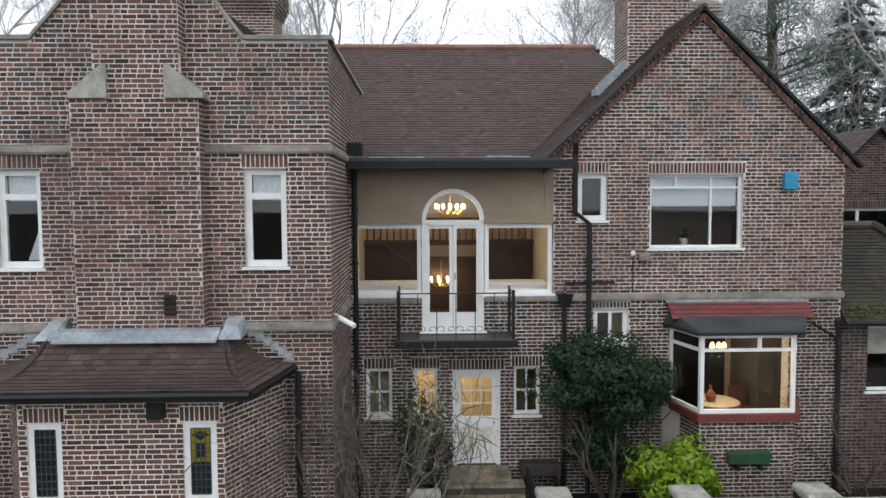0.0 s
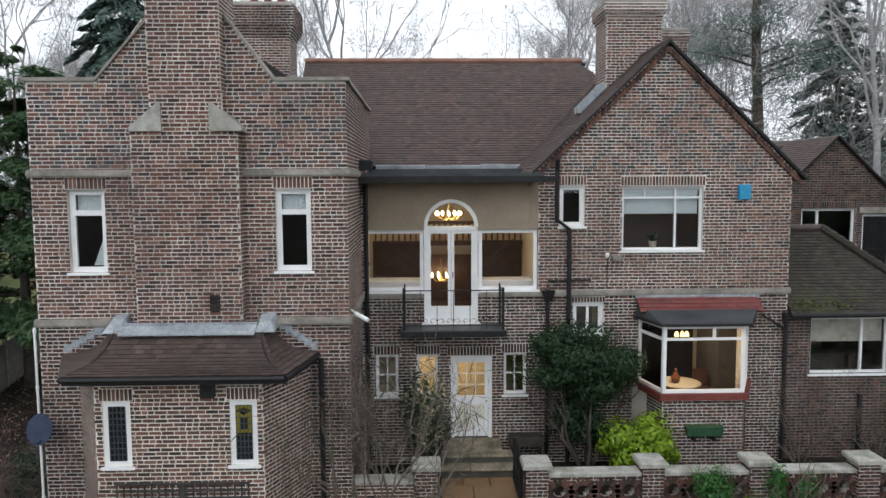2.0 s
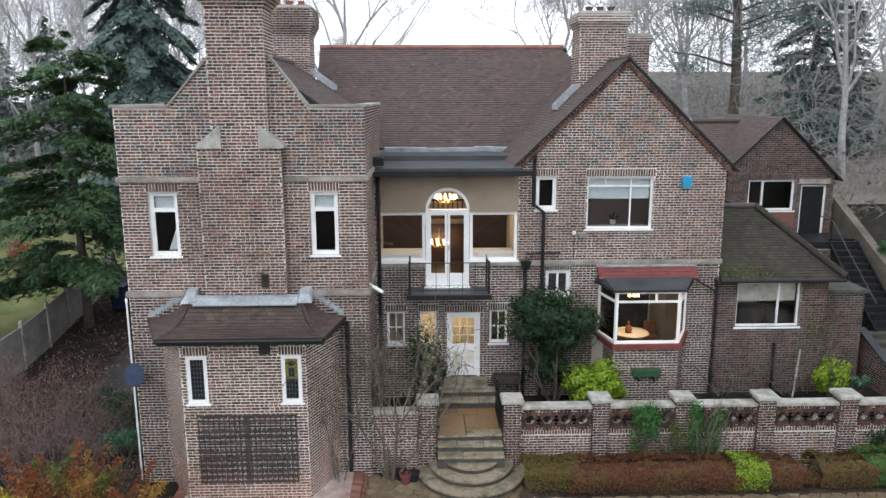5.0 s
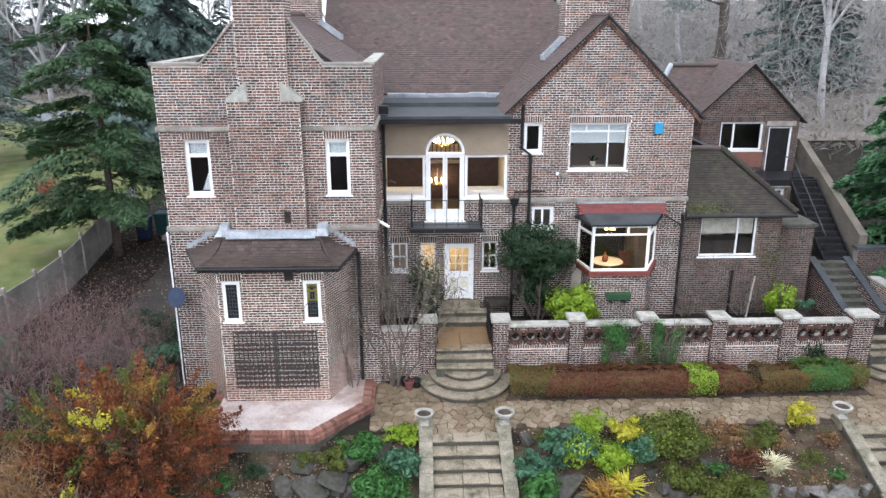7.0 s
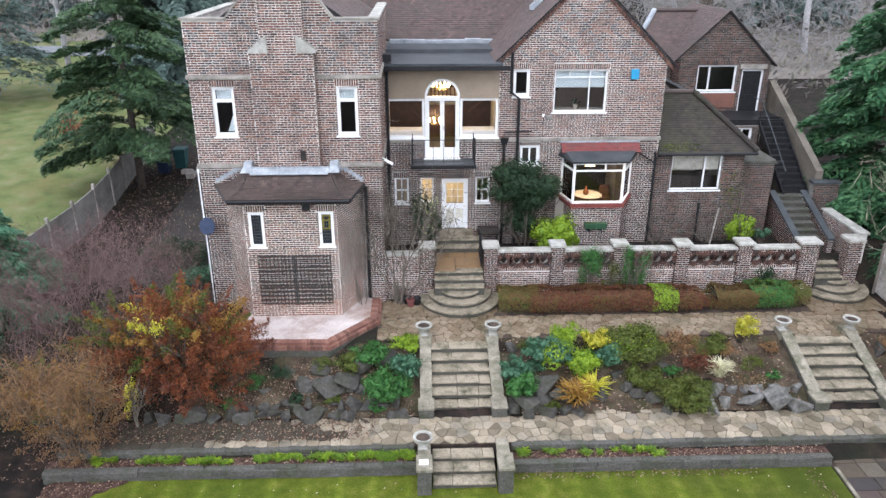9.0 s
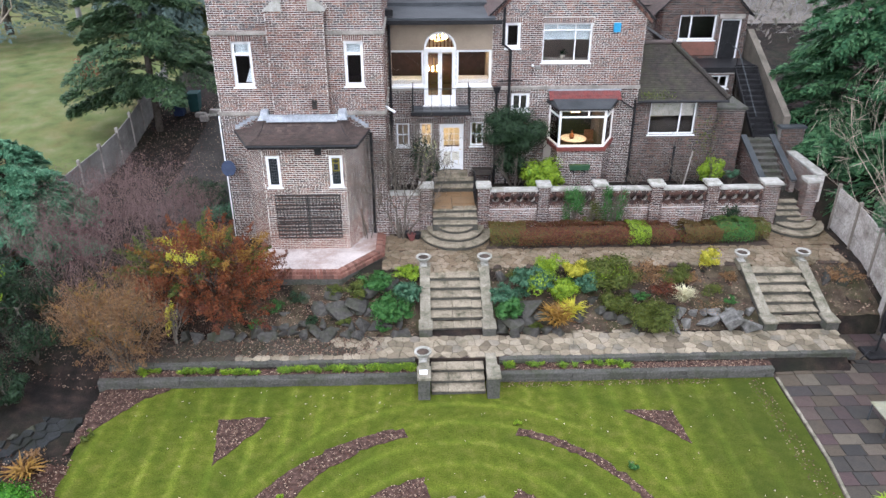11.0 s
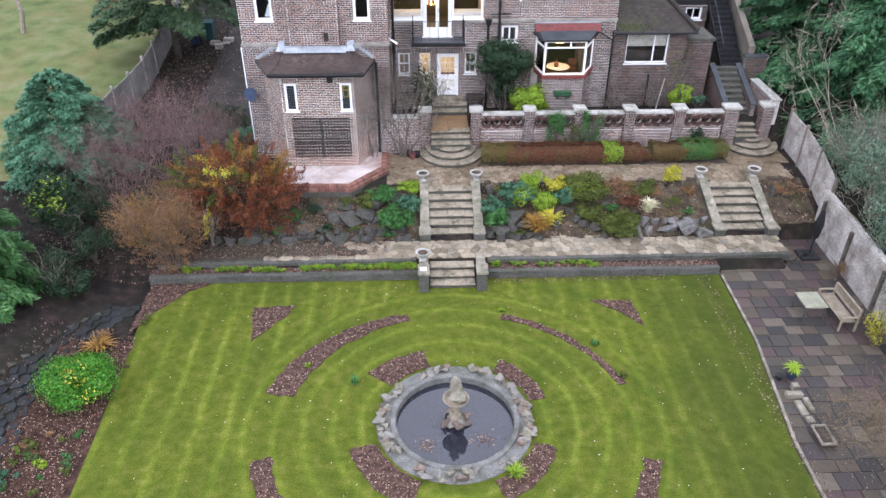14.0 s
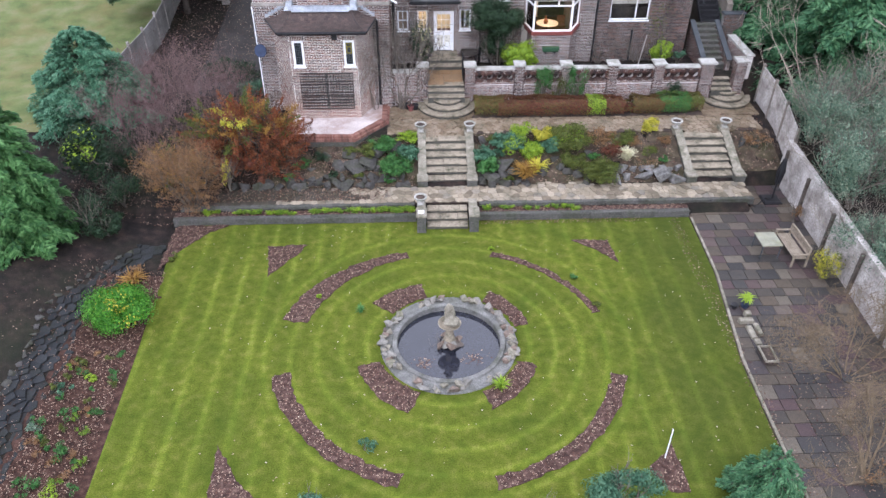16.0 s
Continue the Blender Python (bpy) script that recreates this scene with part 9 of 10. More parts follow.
part("tabletop", Build().cbox(12.8, 13.6, 1.45, 2.35, 0.68, 0.71, 0.01), mat("table_top", [(0.18, 0.18, 0.13), (0.27, 0.265, 0.20)], 3, 0.6, 0.1, stain=((0.2, 0.19, 0.08), 0.5), stain_scale=2), TBL)
part("apron", Build().box(12.85, 13.55, 1.5, 2.3, 0.62, 0.68), M_TEAK, TBL)
for x in (12.85, 13.55):
    for y in (1.5, 2.3):
        part("leg", Build().tube([(x, y, 0.05), (x, y, 0.64)], 0.025, 6), M_FELT, TBL)
PB = thing("parasol", (14.90, 5.55, 0.05), "folded black parasol on a black base", "parasol")
part("base", Build().cbox(14.50, 15.25, 5.2, 5.9, 0.05, 0.16, 0.04), M_BLACK, PB)
part("pole", Build().tube([(14.95, 5.6, 0.1), (15.00, 5.62, 2.1)], 0.04, 8), M_BLACK, PB)
b = Build()
for i in range(7):
    a = i * 0.9
    b.tube([(14.98 + 0.09 * math.cos(a), 5.6 + 0.09 * math.sin(a), 0.9), (14.99 + 0.12 * math.cos(a), 5.61 + 0.12 * math.sin(a), 1.5), (15.00 + 0.05 * math.cos(a), 5.62 + 0.05 * math.sin(a), 2.05)], [0.03, 0.06, 0.03], 6)
part("canopy", b, M_BLACK, PB)
part("crank_arm", Build().tube([(14.80, 5.5, 0.15), (14.50, 5.3, 0.35), (14.20, 5.2, 0.1)], 0.025, 6), M_BLACK, PB)
P1 = thing("potted_plant", (11.25, -1.25, 0.05), "spiky green plant in a dark blue pot", "potted plant")
part("pot", Build().lathe((11.25, -1.25, 0.05), [(0.12, 0), (0.17, 0.22), (0.18, 0.25), (0.14, 0.25), (0.12, 0.2)], 16), mat("blue_pot", [(0.02, 0.03, 0.05), (0.04, 0.05, 0.08)], 4, 0.4), P1)
rl = np.random.default_rng(101)
al = np.linspace(0, 6.28, 27)[:-1]
for a in al:
    k = rl.uniform(0.6, 1.0)
    sd = np.array([-math.sin(a), math.cos(a), 0]) * 0.025
    p0, p1, p2 = np.array((11.25, -1.25, 0.25)), np.array((11.25 + 0.2 * k * math.cos(a), -1.25 + 0.2 * k * math.sin(a), 0.25 + 0.34 * k)), np.array((11.25 + 0.42 * k * math.cos(a), -1.25 + 0.42 * k * math.sin(a), 0.25 + 0.3 * k * rl.uniform(0.5, 1.1)))
    part("leaf", Build().quads(np.array([[p0 - sd, p0 + sd, p1 + sd, p1 - sd], [p1 - sd, p1 + sd, p2 + sd * 0.1, p2 - sd * 0.1]])), L_LIME, P1)
solid("plant_pot", Build().lathe((10.85, -1.3, 0.05), [(0.08, 0), (0.12, 0.16), (0.13, 0.18), (0.09, 0.18)], 14), M_BLACK, "small black pot at the patio edge", "plant pot")
for x0, x1, y0, y1, h, lab in ((10.75, 11.25, -2.15, -1.95, 0.16, "flat grey stone block on the patio edge"), (11.05, 11.25, -1.85, -1.65, 0.22, "small pale stone block on the patio"), (11.2, 11.35, -2.75, -2.2, 0.12, "pale concrete offcut on the patio"), (10.9, 11.1, -2.9, -2.3, 0.1, "mossy concrete slab end on the patio"), (10.95, 11.15, -3.2, -2.95, 0.1, "broken grey paving piece")):
    solid("stone_block", Build().cbox(x0, x1, y0, y1, 0.05, 0.05 + h, 0.02), M_CHEEK, lab, "stone", "loose stones on the patio")
TG = thing("trough", (11.05, -3.75, 0.05), "low stone planting trough on the patio", "trough")
part("trough_base", Build().cbox(10.9, 11.3, -4.1, -3.4, 0.05, 0.18, 0.02), M_SOIL, TG)
for a in ((10.88, 10.93, -4.12, -3.38), (11.27, 11.32, -4.12, -3.38), (10.93, 11.27, -4.12, -4.07), (10.93, 11.27, -3.43, -3.38)):
    part("rim", Build().cbox(*a, 0.18, 0.25, 0.01), M_CHEEK, TG)
shrub("yellow_bush", (14.75, 0.2, 0.05), (0.55, 0.6), 1.35, 1100, 0.09, L_YELLOW, "yellow-green leafy bush beside the bench", "bush", 102, 12, 0.4, accent=(L_OLIVE, 0.3))
shrub("dry_grass", (15.2, 3.9, 0.05), (0.3, 0.4), 1.0, 700, 0.12, L_TAN, "dry tan grasses against the boundary wall", "grass", 103, 8, 0.1)
bare_shrub("bare_shrub", (13.3, -4.7, 0.0), 3.4, 0.9, 10, 4, 104, "fine leafless shrub spreading over the patio", M_TWIG_BROWN, spray=4200, rad=0.022, up=0.1)
bare_shrub("bare_shrub", (12.1, -8.5, 0.0), 3.0, 0.8, 7, 4, 105, "leafless twiggy shrub at the patio end", M_TWIG_BROWN, spray=2500, rad=0.04, up=0.1)
shrub("front_shrub", (12.3, -8.6, 0.0), (1.0, 0.7), 0.8, 500, 0.06, L_TAN, "brown twiggy plants at the patio end", "shrub", 106, 8)

# ---------------- left side ----------------
e = thing("side_path_edge", (-12.9, -2, 0), "row of rough stones edging the side path", "edging")
for i, yv in enumerate(np.arange(2.6, -8.5, -0.42)):
    xx = np.interp(yv, [-8.5, -5.4, -3.1, -0.9, 1.6, 2.6], [-13.0, -13.15, -13.1, -13.35, -12.3, -11.6])
    part("edge_stone", Build().rock((xx, yv, Zg(xx, yv) + 0.02), 0.12, rg, 0.6), M_ROCK, e)
shrub("evergreen_mound", (-10.75, -1.3, 0.0), (1.4, 1.25), 1.2, 17000, 0.085, L_EVERGREEN, "bright green rounded evergreen mound by the lawn", "shrub", 111, 48, 0.5, shell=0.3, accent=(L_YELLOW, 0.015))
tuft("dead_fern", (-11.0, 0.9, 0.05), 0.7, 0.35, 50, L_GOLD, "straw yellow dying fern fronds", 112)
rosette("border_plant", -11.0, 1.3, 0.4, 0.4, 200, 0.12, L_TAN, "dying leafy plant behind the evergreen", 113, group="")

OM = thing("japanese_maple", (-7.6, 7.6, 1.1), "spreading shrub in orange and gold autumn leaf", "shrub")
rg3 = np.random.default_rng(121)
b = Build()
for i in range(9):
    a = i * 0.7
    grow(b, (-7.6 + 0.12 * math.cos(a), 7.6 + 0.12 * math.sin(a), 1.0), (0.75 * math.cos(a), 0.6 * math.sin(a), 0.9), 1.5, 0.045, 4, rg3, 3)
tagged(part("stemwork", b, M_BARK, OM), kind="stuff")
def plumes(rng, c, r, count, per, length, size, low=-0.5):
    """Feathery upright plumes that break the outline of a crown."""
    d = unit(rng, count)
    d[:, 2] = np.clip(d[:, 2], low, 1.0)
    root = np.array(c) + d * np.array(r) * rng.uniform(0.35, 0.85, count)[:, None]
    ax = d * [1.0, 1.0, 0.6] + [0, 0, 0.42] + rng.normal(0, 0.25, (count, 3))
    ax /= np.linalg.norm(ax, axis=1)[:, None]
    L_ = length * rng.uniform(0.6, 1.3, count)
    k = np.repeat(np.arange(count), per)
    t = rng.random(len(k)) ** 0.8
    p = root[k] + ax[k] * (L_[k] * t)[:, None] + rng.normal(0, 1, (len(k), 3)) * (0.17 * (1.12 - t) * length)[:, None]
    nrm = unit(rng, len(k))
    return leaf_quads(p, nrm, size, rng, 0.3, -0.3)


for nm, m, count, cc, rr, low in (("crown", L_ORANGE, 190, (-7.6, 7.6, 2.25), (2.85, 1.9, 1.6), -0.9), ("rust_growth", L_RED, 36, (-7.2, 7.3, 1.9), (2.7, 1.9, 1.1), -0.7), ("gold_growth", L_GOLD, 26, (-7.5, 7.6, 2.85), (2.5, 1.7, 1.45), 0.1), ("green_growth", L_OLIVE, 34, (-7.9, 7.5, 2.6), (2.6, 1.8, 1.5), -0.1), ("yellow_growth", L_YELLOW, 4, (-7.4, 7.6, 3.3), (2.4, 1.6, 1.35), 0.2)):
    tagged(part(nm, Build().quads(plumes(rg3, cc, rr, count, 130, 0.85, 0.115, low)), m, OM), kind="stuff")
TS = thing("bronze_shrub", (-9.7, 5.3, 0.6), "bronze brown twiggy shrub above the lawn wall", "shrub")
b, tips = Build(), []
for i in range(22):
    a = rg3.uniform(0, 6.28)
    grow(b, (-9.7 + 0.3 * math.cos(a), 5.3 + 0.25 * math.sin(a), 0.55), (0.55 * math.cos(a), 0.45 * math.sin(a), 1.0), 1.25, 0.02, 3, rg3, 3, 0.3, 0.3, 4, tips, 0.6)
tagged(part("stemwork", b, M_TWIG, TS), kind="stuff")
tagged(part("twig_spray", twig_spray(tips, 4500, 0.34, rg3, 0.05), L_TAN, TS), kind="stuff")
for nm, m, count, per, cc, rr in (("crown", L_TAN, 80, 90, (-9.7, 5.3, 1.35), (1.4, 1.0, 0.95)), ("gold_growth", L_GOLD, 26, 80, (-9.8, 5.3, 1.95), (1.3, 0.9, 0.9)), ("green_growth", L_OLIVE, 16, 80, (-10.1, 5.5, 2.2), (1.1, 0.8, 0.85))):
    tagged(part(nm, Build().quads(plumes(rg3, cc, rr, count, per, 0.75, 0.075, -0.8)), m, TS), kind="stuff")
shrub("yellow_spray", (-8.15, 5.6, 1.0), (0.35, 0.3), 1.5, 420, 0.09, L_YELLOW, "bright yellow upright spray of leaves", "shrub", 123, 9, 0.35)
M_THICKET = mat("red_twig", [(0.090, 0.058, 0.054), (0.20, 0.135, 0.124)], 4, 0.95, 0.1)
for i, (x, y, h) in enumerate(((-10.4, 9.4, 3.2), (-11.6, 11.0, 3.4), (-10.0, 11.6, 3.0), (-12.6, 8.6, 3.0), (-11.0, 7.6, 2.6), (-13.4, 11.6, 3.2), (-12.8, 14.0, 2.8), (-9.4, 13.2, 2.2), (-12.0, 9.8, 3.0), (-13.6, 9.6, 3.0), (-11.0, 13.4, 2.8), (-9.0, 10.2, 2.8))):
    bare_shrub("bare_shrub", (x, y, Zg(x, y)), h, 0.75, 9, 4, 130 + i, "leafless reddish brown thicket shrub", M_THICKET, rad=0.016, spray=650, group="thicket of bare shrubs")
for i, (x, y, r, h, m, lab) in enumerate(((-12.6, 5.4, 1.0, 1.5, L_HOLLY, "sparse dark shrub in the thicket"), (-13.2, 3.4, 1.1, 1.8, L_HOLLY, "dark green shrub under the trees"), (-12.6, 3.4, 0.7, 0.8, L_HOLLY, "sparse dark green shrub by the path"), (-9.0, 14.6, 0.9, 1.1, L_HOLLY, "dark green shrub beside the wing"), (-10.4, 15.6, 0.9, 0.9, L_HOLLY, "low dark shrub beside the drive"), (-8.4, 13.2, 0.7, 0.9, L_BLUEGREEN, "blue-green shrub beside the wing"), (-13.2, 7.6, 0.9, 1.5, L_HOLLY, "dark leafy shrub in the thicket"))):
    shrub("thicket_shrub", (x, y, Zg(x, y)), r * 1.15, h * 1.15, 1900, 0.1, m, lab, "shrub", 140 + i, 14, 0.45, "thicket shrubs")
conifer("young_conifer", (-15.6, 12.0, 1.2), 4.4, 3.3, 60000, L_YOUNG, "bushy bright blue-green young conifer", 151, 0.20, power=0.62, ragged=0.2, droop=0.1, density=40, lift=0.02)
conifer("conifer", (-15.6, 2.6, 0.9), 6.6, 2.15, 52000, L_CYPRESS, "tall dense green conifer beside the path", 152, 0.26, power=0.36, density=24, lift=0.03, ragged=0.22)
conifer("conifer", (-17.6, 5.4, 1.0), 6.5, 2.4, 12000, L_CONIFER, "dark conifer behind the side path", 153, 0.18, power=0.6)
shrub("laurel", (-13.9, 6.3, 1.0), (1.25, 1.2), 2.7, 3800, 0.15, L_HOLLY, "dark glossy laurel beneath the conifers", "shrub", 154, 26, 0.4, accent=(L_LIME, 0.08))
# bins and clutter by the drive
for x, y, m, lab in ((-13.3, 25.4, mat("navy_bin", [(0.015, 0.025, 0.06), (0.025, 0.04, 0.09)], 3, 0.5), "dark blue wheeled bin by the drive"), (-12.6, 26.0, mat("green_bin", [(0.015, 0.06, 0.06), (0.03, 0.09, 0.09)], 3, 0.5), "dark green wheeled bin by the drive")):
    e = thing("wheeled_bin", (x, y, Zg(x, y)), lab, "bin", "bins by the drive")
    z = Zg(x, y)
    body = part("body", Build().hexa([(x - 0.24, y - 0.28, z + 0.05), (x + 0.24, y - 0.28, z + 0.05), (x + 0.24, y + 0.28, z + 0.05), (x - 0.24, y + 0.28, z + 0.05)], [(x - 0.3, y - 0.36, z + 1.0), (x + 0.3, y - 0.36, z + 1.0), (x + 0.3, y + 0.36, z + 1.0), (x - 0.3, y + 0.36, z + 1.0)]), m, e)
    part("lid", Build().cbox(x - 0.32, x + 0.32, y - 0.4, y + 0.38, z + 1.0, z + 1.08, 0.03), m, body)
    for dx in (-0.22, 0.22):
        part("wheel", Build().tube([(x + dx - 0.03, y + 0.26, z + 0.1), (x + dx + 0.03, y + 0.26, z + 0.1)], 0.1, 12), M_BLACK, e)
for i in range(5):
    x, y = -11.9 + rg.uniform(-0.6, 0.6), 24.9 + rg.uniform(-0.8, 0.8)
    solid("cardboard_scrap", Build().cbox(x, x + rg.uniform(0.3, 0.6), y, y + 0.3, Zg(x, y), Zg(x, y) + rg.uniform(0.1, 0.3), 0.02), M_WALLPALE, "pale scrap of packaging by the bins", "packaging", "packaging by the bins")
solid("drive", sheet(np.arange(-11.6, -7.6, 0.5), np.arange(13.5, 40, 0.6), lambda X, Y: land(X, Y) + 0.04), mat("drive_concrete", [(0.024, 0.022, 0.020), (0.048, 0.043, 0.038)], 1, 0.9, 0.3, 12), "narrow grey side drive along the wing", "path", "", "structure")
shrub("red_sapling", (-19.5, 29.5, Zg(-19.5, 29.5)), (1.1, 1.0), 2.2, 1500, 0.13, leaf_mat("russet_leaf", [(0.20, 0.06, 0.035), (0.30, 0.11, 0.06)]), "small russet leaved tree in the field", "tree", 161, 16, 0.4)

# shrubs at the foot of the lawn
shrub("blue_shrub", (-3.1, -9.5, 0), (0.7, 0.6), 1.5, 4500, 0.075, L_BLUEGREEN, "blue-green shrub at the foot of the lawn", "shrub", 171, 12)
shrub("blue_shrub", (4.9, -9.3, 0), (1.15, 0.8), 1.7, 8000, 0.075, L_BLUEGREEN, "blue-green shrub at the foot of the lawn", "shrub", 172, 14)
shrub("clipped_shrub", (2.9, -9.9, 0), (1.2, 0.6), 1.25, 7000, 0.055, L_HOLLY, "olive green clipped shrub at the foot of the lawn", "shrub", 173, 14)
conifer("dwarf_conifer", (8.8, -9.2, 0), 2.1, 1.15, 14000, L_CONIFER_B, "dwarf blue-green conifer at the foot of the lawn", 174, 0.13, power=0.42, density=45, ragged=0.15, lift=0.02)
shrub("clipped_shrub", (-8.6, -9.3, 0), (0.9, 0.6), 0.9, 1500, 0.07, L_GREEN, "green shrub at the foot of the lawn", "shrub", 175, 12)

# right side beyond the fence
conifer("great_conifer", (19.6, 17.5, 3.0), 14.5, 4.6, 62000, L_CONIFER_B, "great dark blue-green conifer beyond the fence", 181, 0.36, power=0.6, droop=0.35, density=13)
conifer("great_conifer", (20.2, 12.4, 2.5), 11.5, 4.5, 60000, L_CONIFER_B, "broad dark conifer beyond the fence", 182, 0.34, power=0.55, droop=0.35, density=13)
bare_shrub("bare_tree", (17.9, 9.0, 1.8), 7.0, 0.8, 6, 4, 184, "pale leafless tree leaning over the fence", M_TWIG_PALE, spray=300, rad=0.035, category="tree")
for i, (x, y, r, h) in enumerate(((17.0, 5.6, 1.8, 3.6), (16.6, 2.9, 1.8, 3.4), (16.4, 0.2, 1.7, 3.0), (16.5, -2.4, 1.7, 2.8), (18.8, 7.6, 1.9, 3.8), (19.0, 4.4, 1.9, 4.0), (18.6, 1.4, 1.8, 3.6), (17.5, 8.4, 1.7, 3.0))):
    shrub("grey_shrub", (x, y, Zg(x, y)), r, h, 9500, 0.12, L_GREY, "grey-green overgrown shrub behind the boundary wall", "shrub", 190 + i, 26, 0.3, "shrubs behind the wall", M_TWIG, 7, 0.35, None, 3)
for i, (x, y, h) in enumerate(((17.0, 7.4, 3.4), (16.6, 4.6, 3.4), (16.4, 1.8, 3.2), (16.4, -0.8, 3.0))):
    bare_shrub("bare_shrub", (x, y, Zg(x, y)), h, 0.75, 8, 4, 260 + i, "pale leafless shrub leaning over the boundary", M_TWIG_PALE, rad=0.018, spray=200, up=0.1, group="bare shrubs behind the wall")

# ---------------- trees round the house ----------------
conifer("cedar", (-13.9, 23.6, 2.0), 11.8, 4.8, 60000, L_CEDAR, "ragged dark cedar beside the drive", 201, 0.30, power=0.4, ragged=0.6, lift=0.17, droop=0.22, density=6)
bare_tree("bare_tree", (-24.0, 27.0, 2.4), 12.0, 202, "pale leafless tree standing in the field", 5, 3, 0.16, M_TWIG_PALE, 0.8, 0.34, "", M_TWIG_PALE, spray=4000)
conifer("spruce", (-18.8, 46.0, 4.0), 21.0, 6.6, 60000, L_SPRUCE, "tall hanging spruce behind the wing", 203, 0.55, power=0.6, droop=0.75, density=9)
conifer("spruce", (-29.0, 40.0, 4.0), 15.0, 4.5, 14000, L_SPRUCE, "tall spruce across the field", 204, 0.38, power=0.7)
e = thing("scots_pine", (19.9, 42.0, 4.5), "tall pine with a bare trunk and dark ragged crown", "tree")
part("trunk", Build().tube([(19.9, 42, 4.3), (20.1, 42, 12), (19.7, 42, 19), (20, 42, 25)], [0.42, 0.32, 0.24, 0.1], 9), M_BARK, e)
b = Build()
rg4 = np.random.default_rng(205)
P = []
for i in range(16):
    a, z = rg4.uniform(0, 6.28), rg4.uniform(13, 25)
    L_ = rg4.uniform(2.0, 4.6) * (1.15 - (z - 13) / 20)
    tip = np.array([19.9 + L_ * math.cos(a), 42 + L_ * math.sin(a), z + L_ * 0.25])
    b.tube([(19.9, 42, z), (np.array([19.9, 42, z]) + tip) / 2 + [0, 0, 0.2], tip], [0.09, 0.06, 0.02], 4, False)
    for k in range(5):
        cpt = np.array([19.9, 42, z]) + (tip - [19.9, 42, z]) * rg4.uniform(0.4, 1.05) + rg4.normal(0, 0.4, 3)
        P.append(cpt + rg4.normal(0, 1, (190, 3)) * [0.75, 0.75, 0.32])
tagged(part("limb_work", b, M_BARK, e), kind="stuff")
P = np.vstack(P)
part("crown", Build().quads(leaf_quads(P, unit(rg4, len(P)), 0.26, rg4, 0.2)), L_SPRUCE, e)

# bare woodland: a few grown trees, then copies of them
# Bark and twigs this pale hold the distance haze in their base colour.
M_FARTWIG = mat("haze_pale_twig", [(0.27, 0.265, 0.265), (0.41, 0.40, 0.395)], 2, 0.95, 0.1)
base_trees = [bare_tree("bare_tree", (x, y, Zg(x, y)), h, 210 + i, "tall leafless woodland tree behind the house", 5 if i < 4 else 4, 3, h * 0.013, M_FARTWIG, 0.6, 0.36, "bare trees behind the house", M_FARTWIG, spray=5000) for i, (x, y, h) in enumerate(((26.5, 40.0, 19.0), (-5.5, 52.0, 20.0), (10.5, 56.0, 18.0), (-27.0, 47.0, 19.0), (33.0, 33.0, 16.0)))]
rg5 = np.random.default_rng(220)
spots = []
while len(spots) < 46:
    x, y = rg5.uniform(-70, 75), rg5.uniform(48, 110)
    if abs(x - 3) < 9 + y * 0.03:
        continue
    if x < -8 and y < 60 and x > -40 and rg5.random() < 0.75:
        continue
    if any(math.hypot(x - a, y - c) < 3.0 for a, c in spots):
        continue
    spots.append((x, y))
for i, (x, y) in enumerate(spots):
    s_ = rg5.uniform(0.7, 1.15) * (1.0 if abs(x) > 10 else 0.85)
    t = copy_thing(base_trees[i % 5], pose(x, y, Zg(x, y) - 0.2, 0, 0, rg5.uniform(0, 360)))
    t.scale = (s_, s_, s_)
for i in range(16):
    x, y = (rg5.uniform(27, 70), rg5.uniform(48, 72)) if i < 9 else (rg5.uniform(-60, -20), rg5.uniform(62, 90))
    conif_h = rg5.uniform(9, 16)
    if i == 0:
        far_conifer = conifer("far_conifer", (x, y, Zg(x, y)), 13.0, 3.6, 9000, L_SPRUCE, "conifer in the wood behind, paled for haze", 230, 0.5, "far conifers", 0.7)
    else:
        t = copy_thing(far_conifer, pose(x, y, Zg(x, y), 0, 0, rg5.uniform(0, 360)))
        k = conif_h / 13.0
        t.scale = (k, k, k)
# undergrowth at the foot of the woods
n = 26000
x, y = rg5.uniform(-70, 75, n), rg5.uniform(30, 85, n)
ok = ~((x > -12) & (x < 14) & (y < 40)) & ~((x < -14) & (y < 62))
x, y = x[ok], y[ok]
z = land(x, y) + np.abs(rg5.normal(0, 0.9, len(x)))
# Undergrowth lightened to look misted over.
solid("undergrowth", Build().quads(leaf_quads(np.c_[x, y, z], unit(rg5, len(x)), 0.6, rg5, 0.35)), leaf_mat("haze_pale_undergrowth", [(0.15, 0.135, 0.115), (0.23, 0.205, 0.175), (0.13, 0.135, 0.10)]), "brambles and undergrowth at the wood's edge, paled for haze", "undergrowth", "", "stuff")

# Litter colour raised for the haze over the wood.
solid("woodland_floor", sheet(axis(-300, 300, -60, 70, 4.0), np.arange(34.0, 130, 3.0), lambda X, Y: land(X, Y) + np.where((X < -11) & (Y < 63), -0.4, 0.06)), mat("haze_pale_litter", [(0.12, 0.105, 0.092), (0.20, 0.178, 0.155)], 0.5, 1.0, 0.6, 6, stain=((0.10, 0.10, 0.06), 0.5), stain_scale=0.15), "brown leaf litter under the woods, paled for haze", "ground", "", "structure", True)

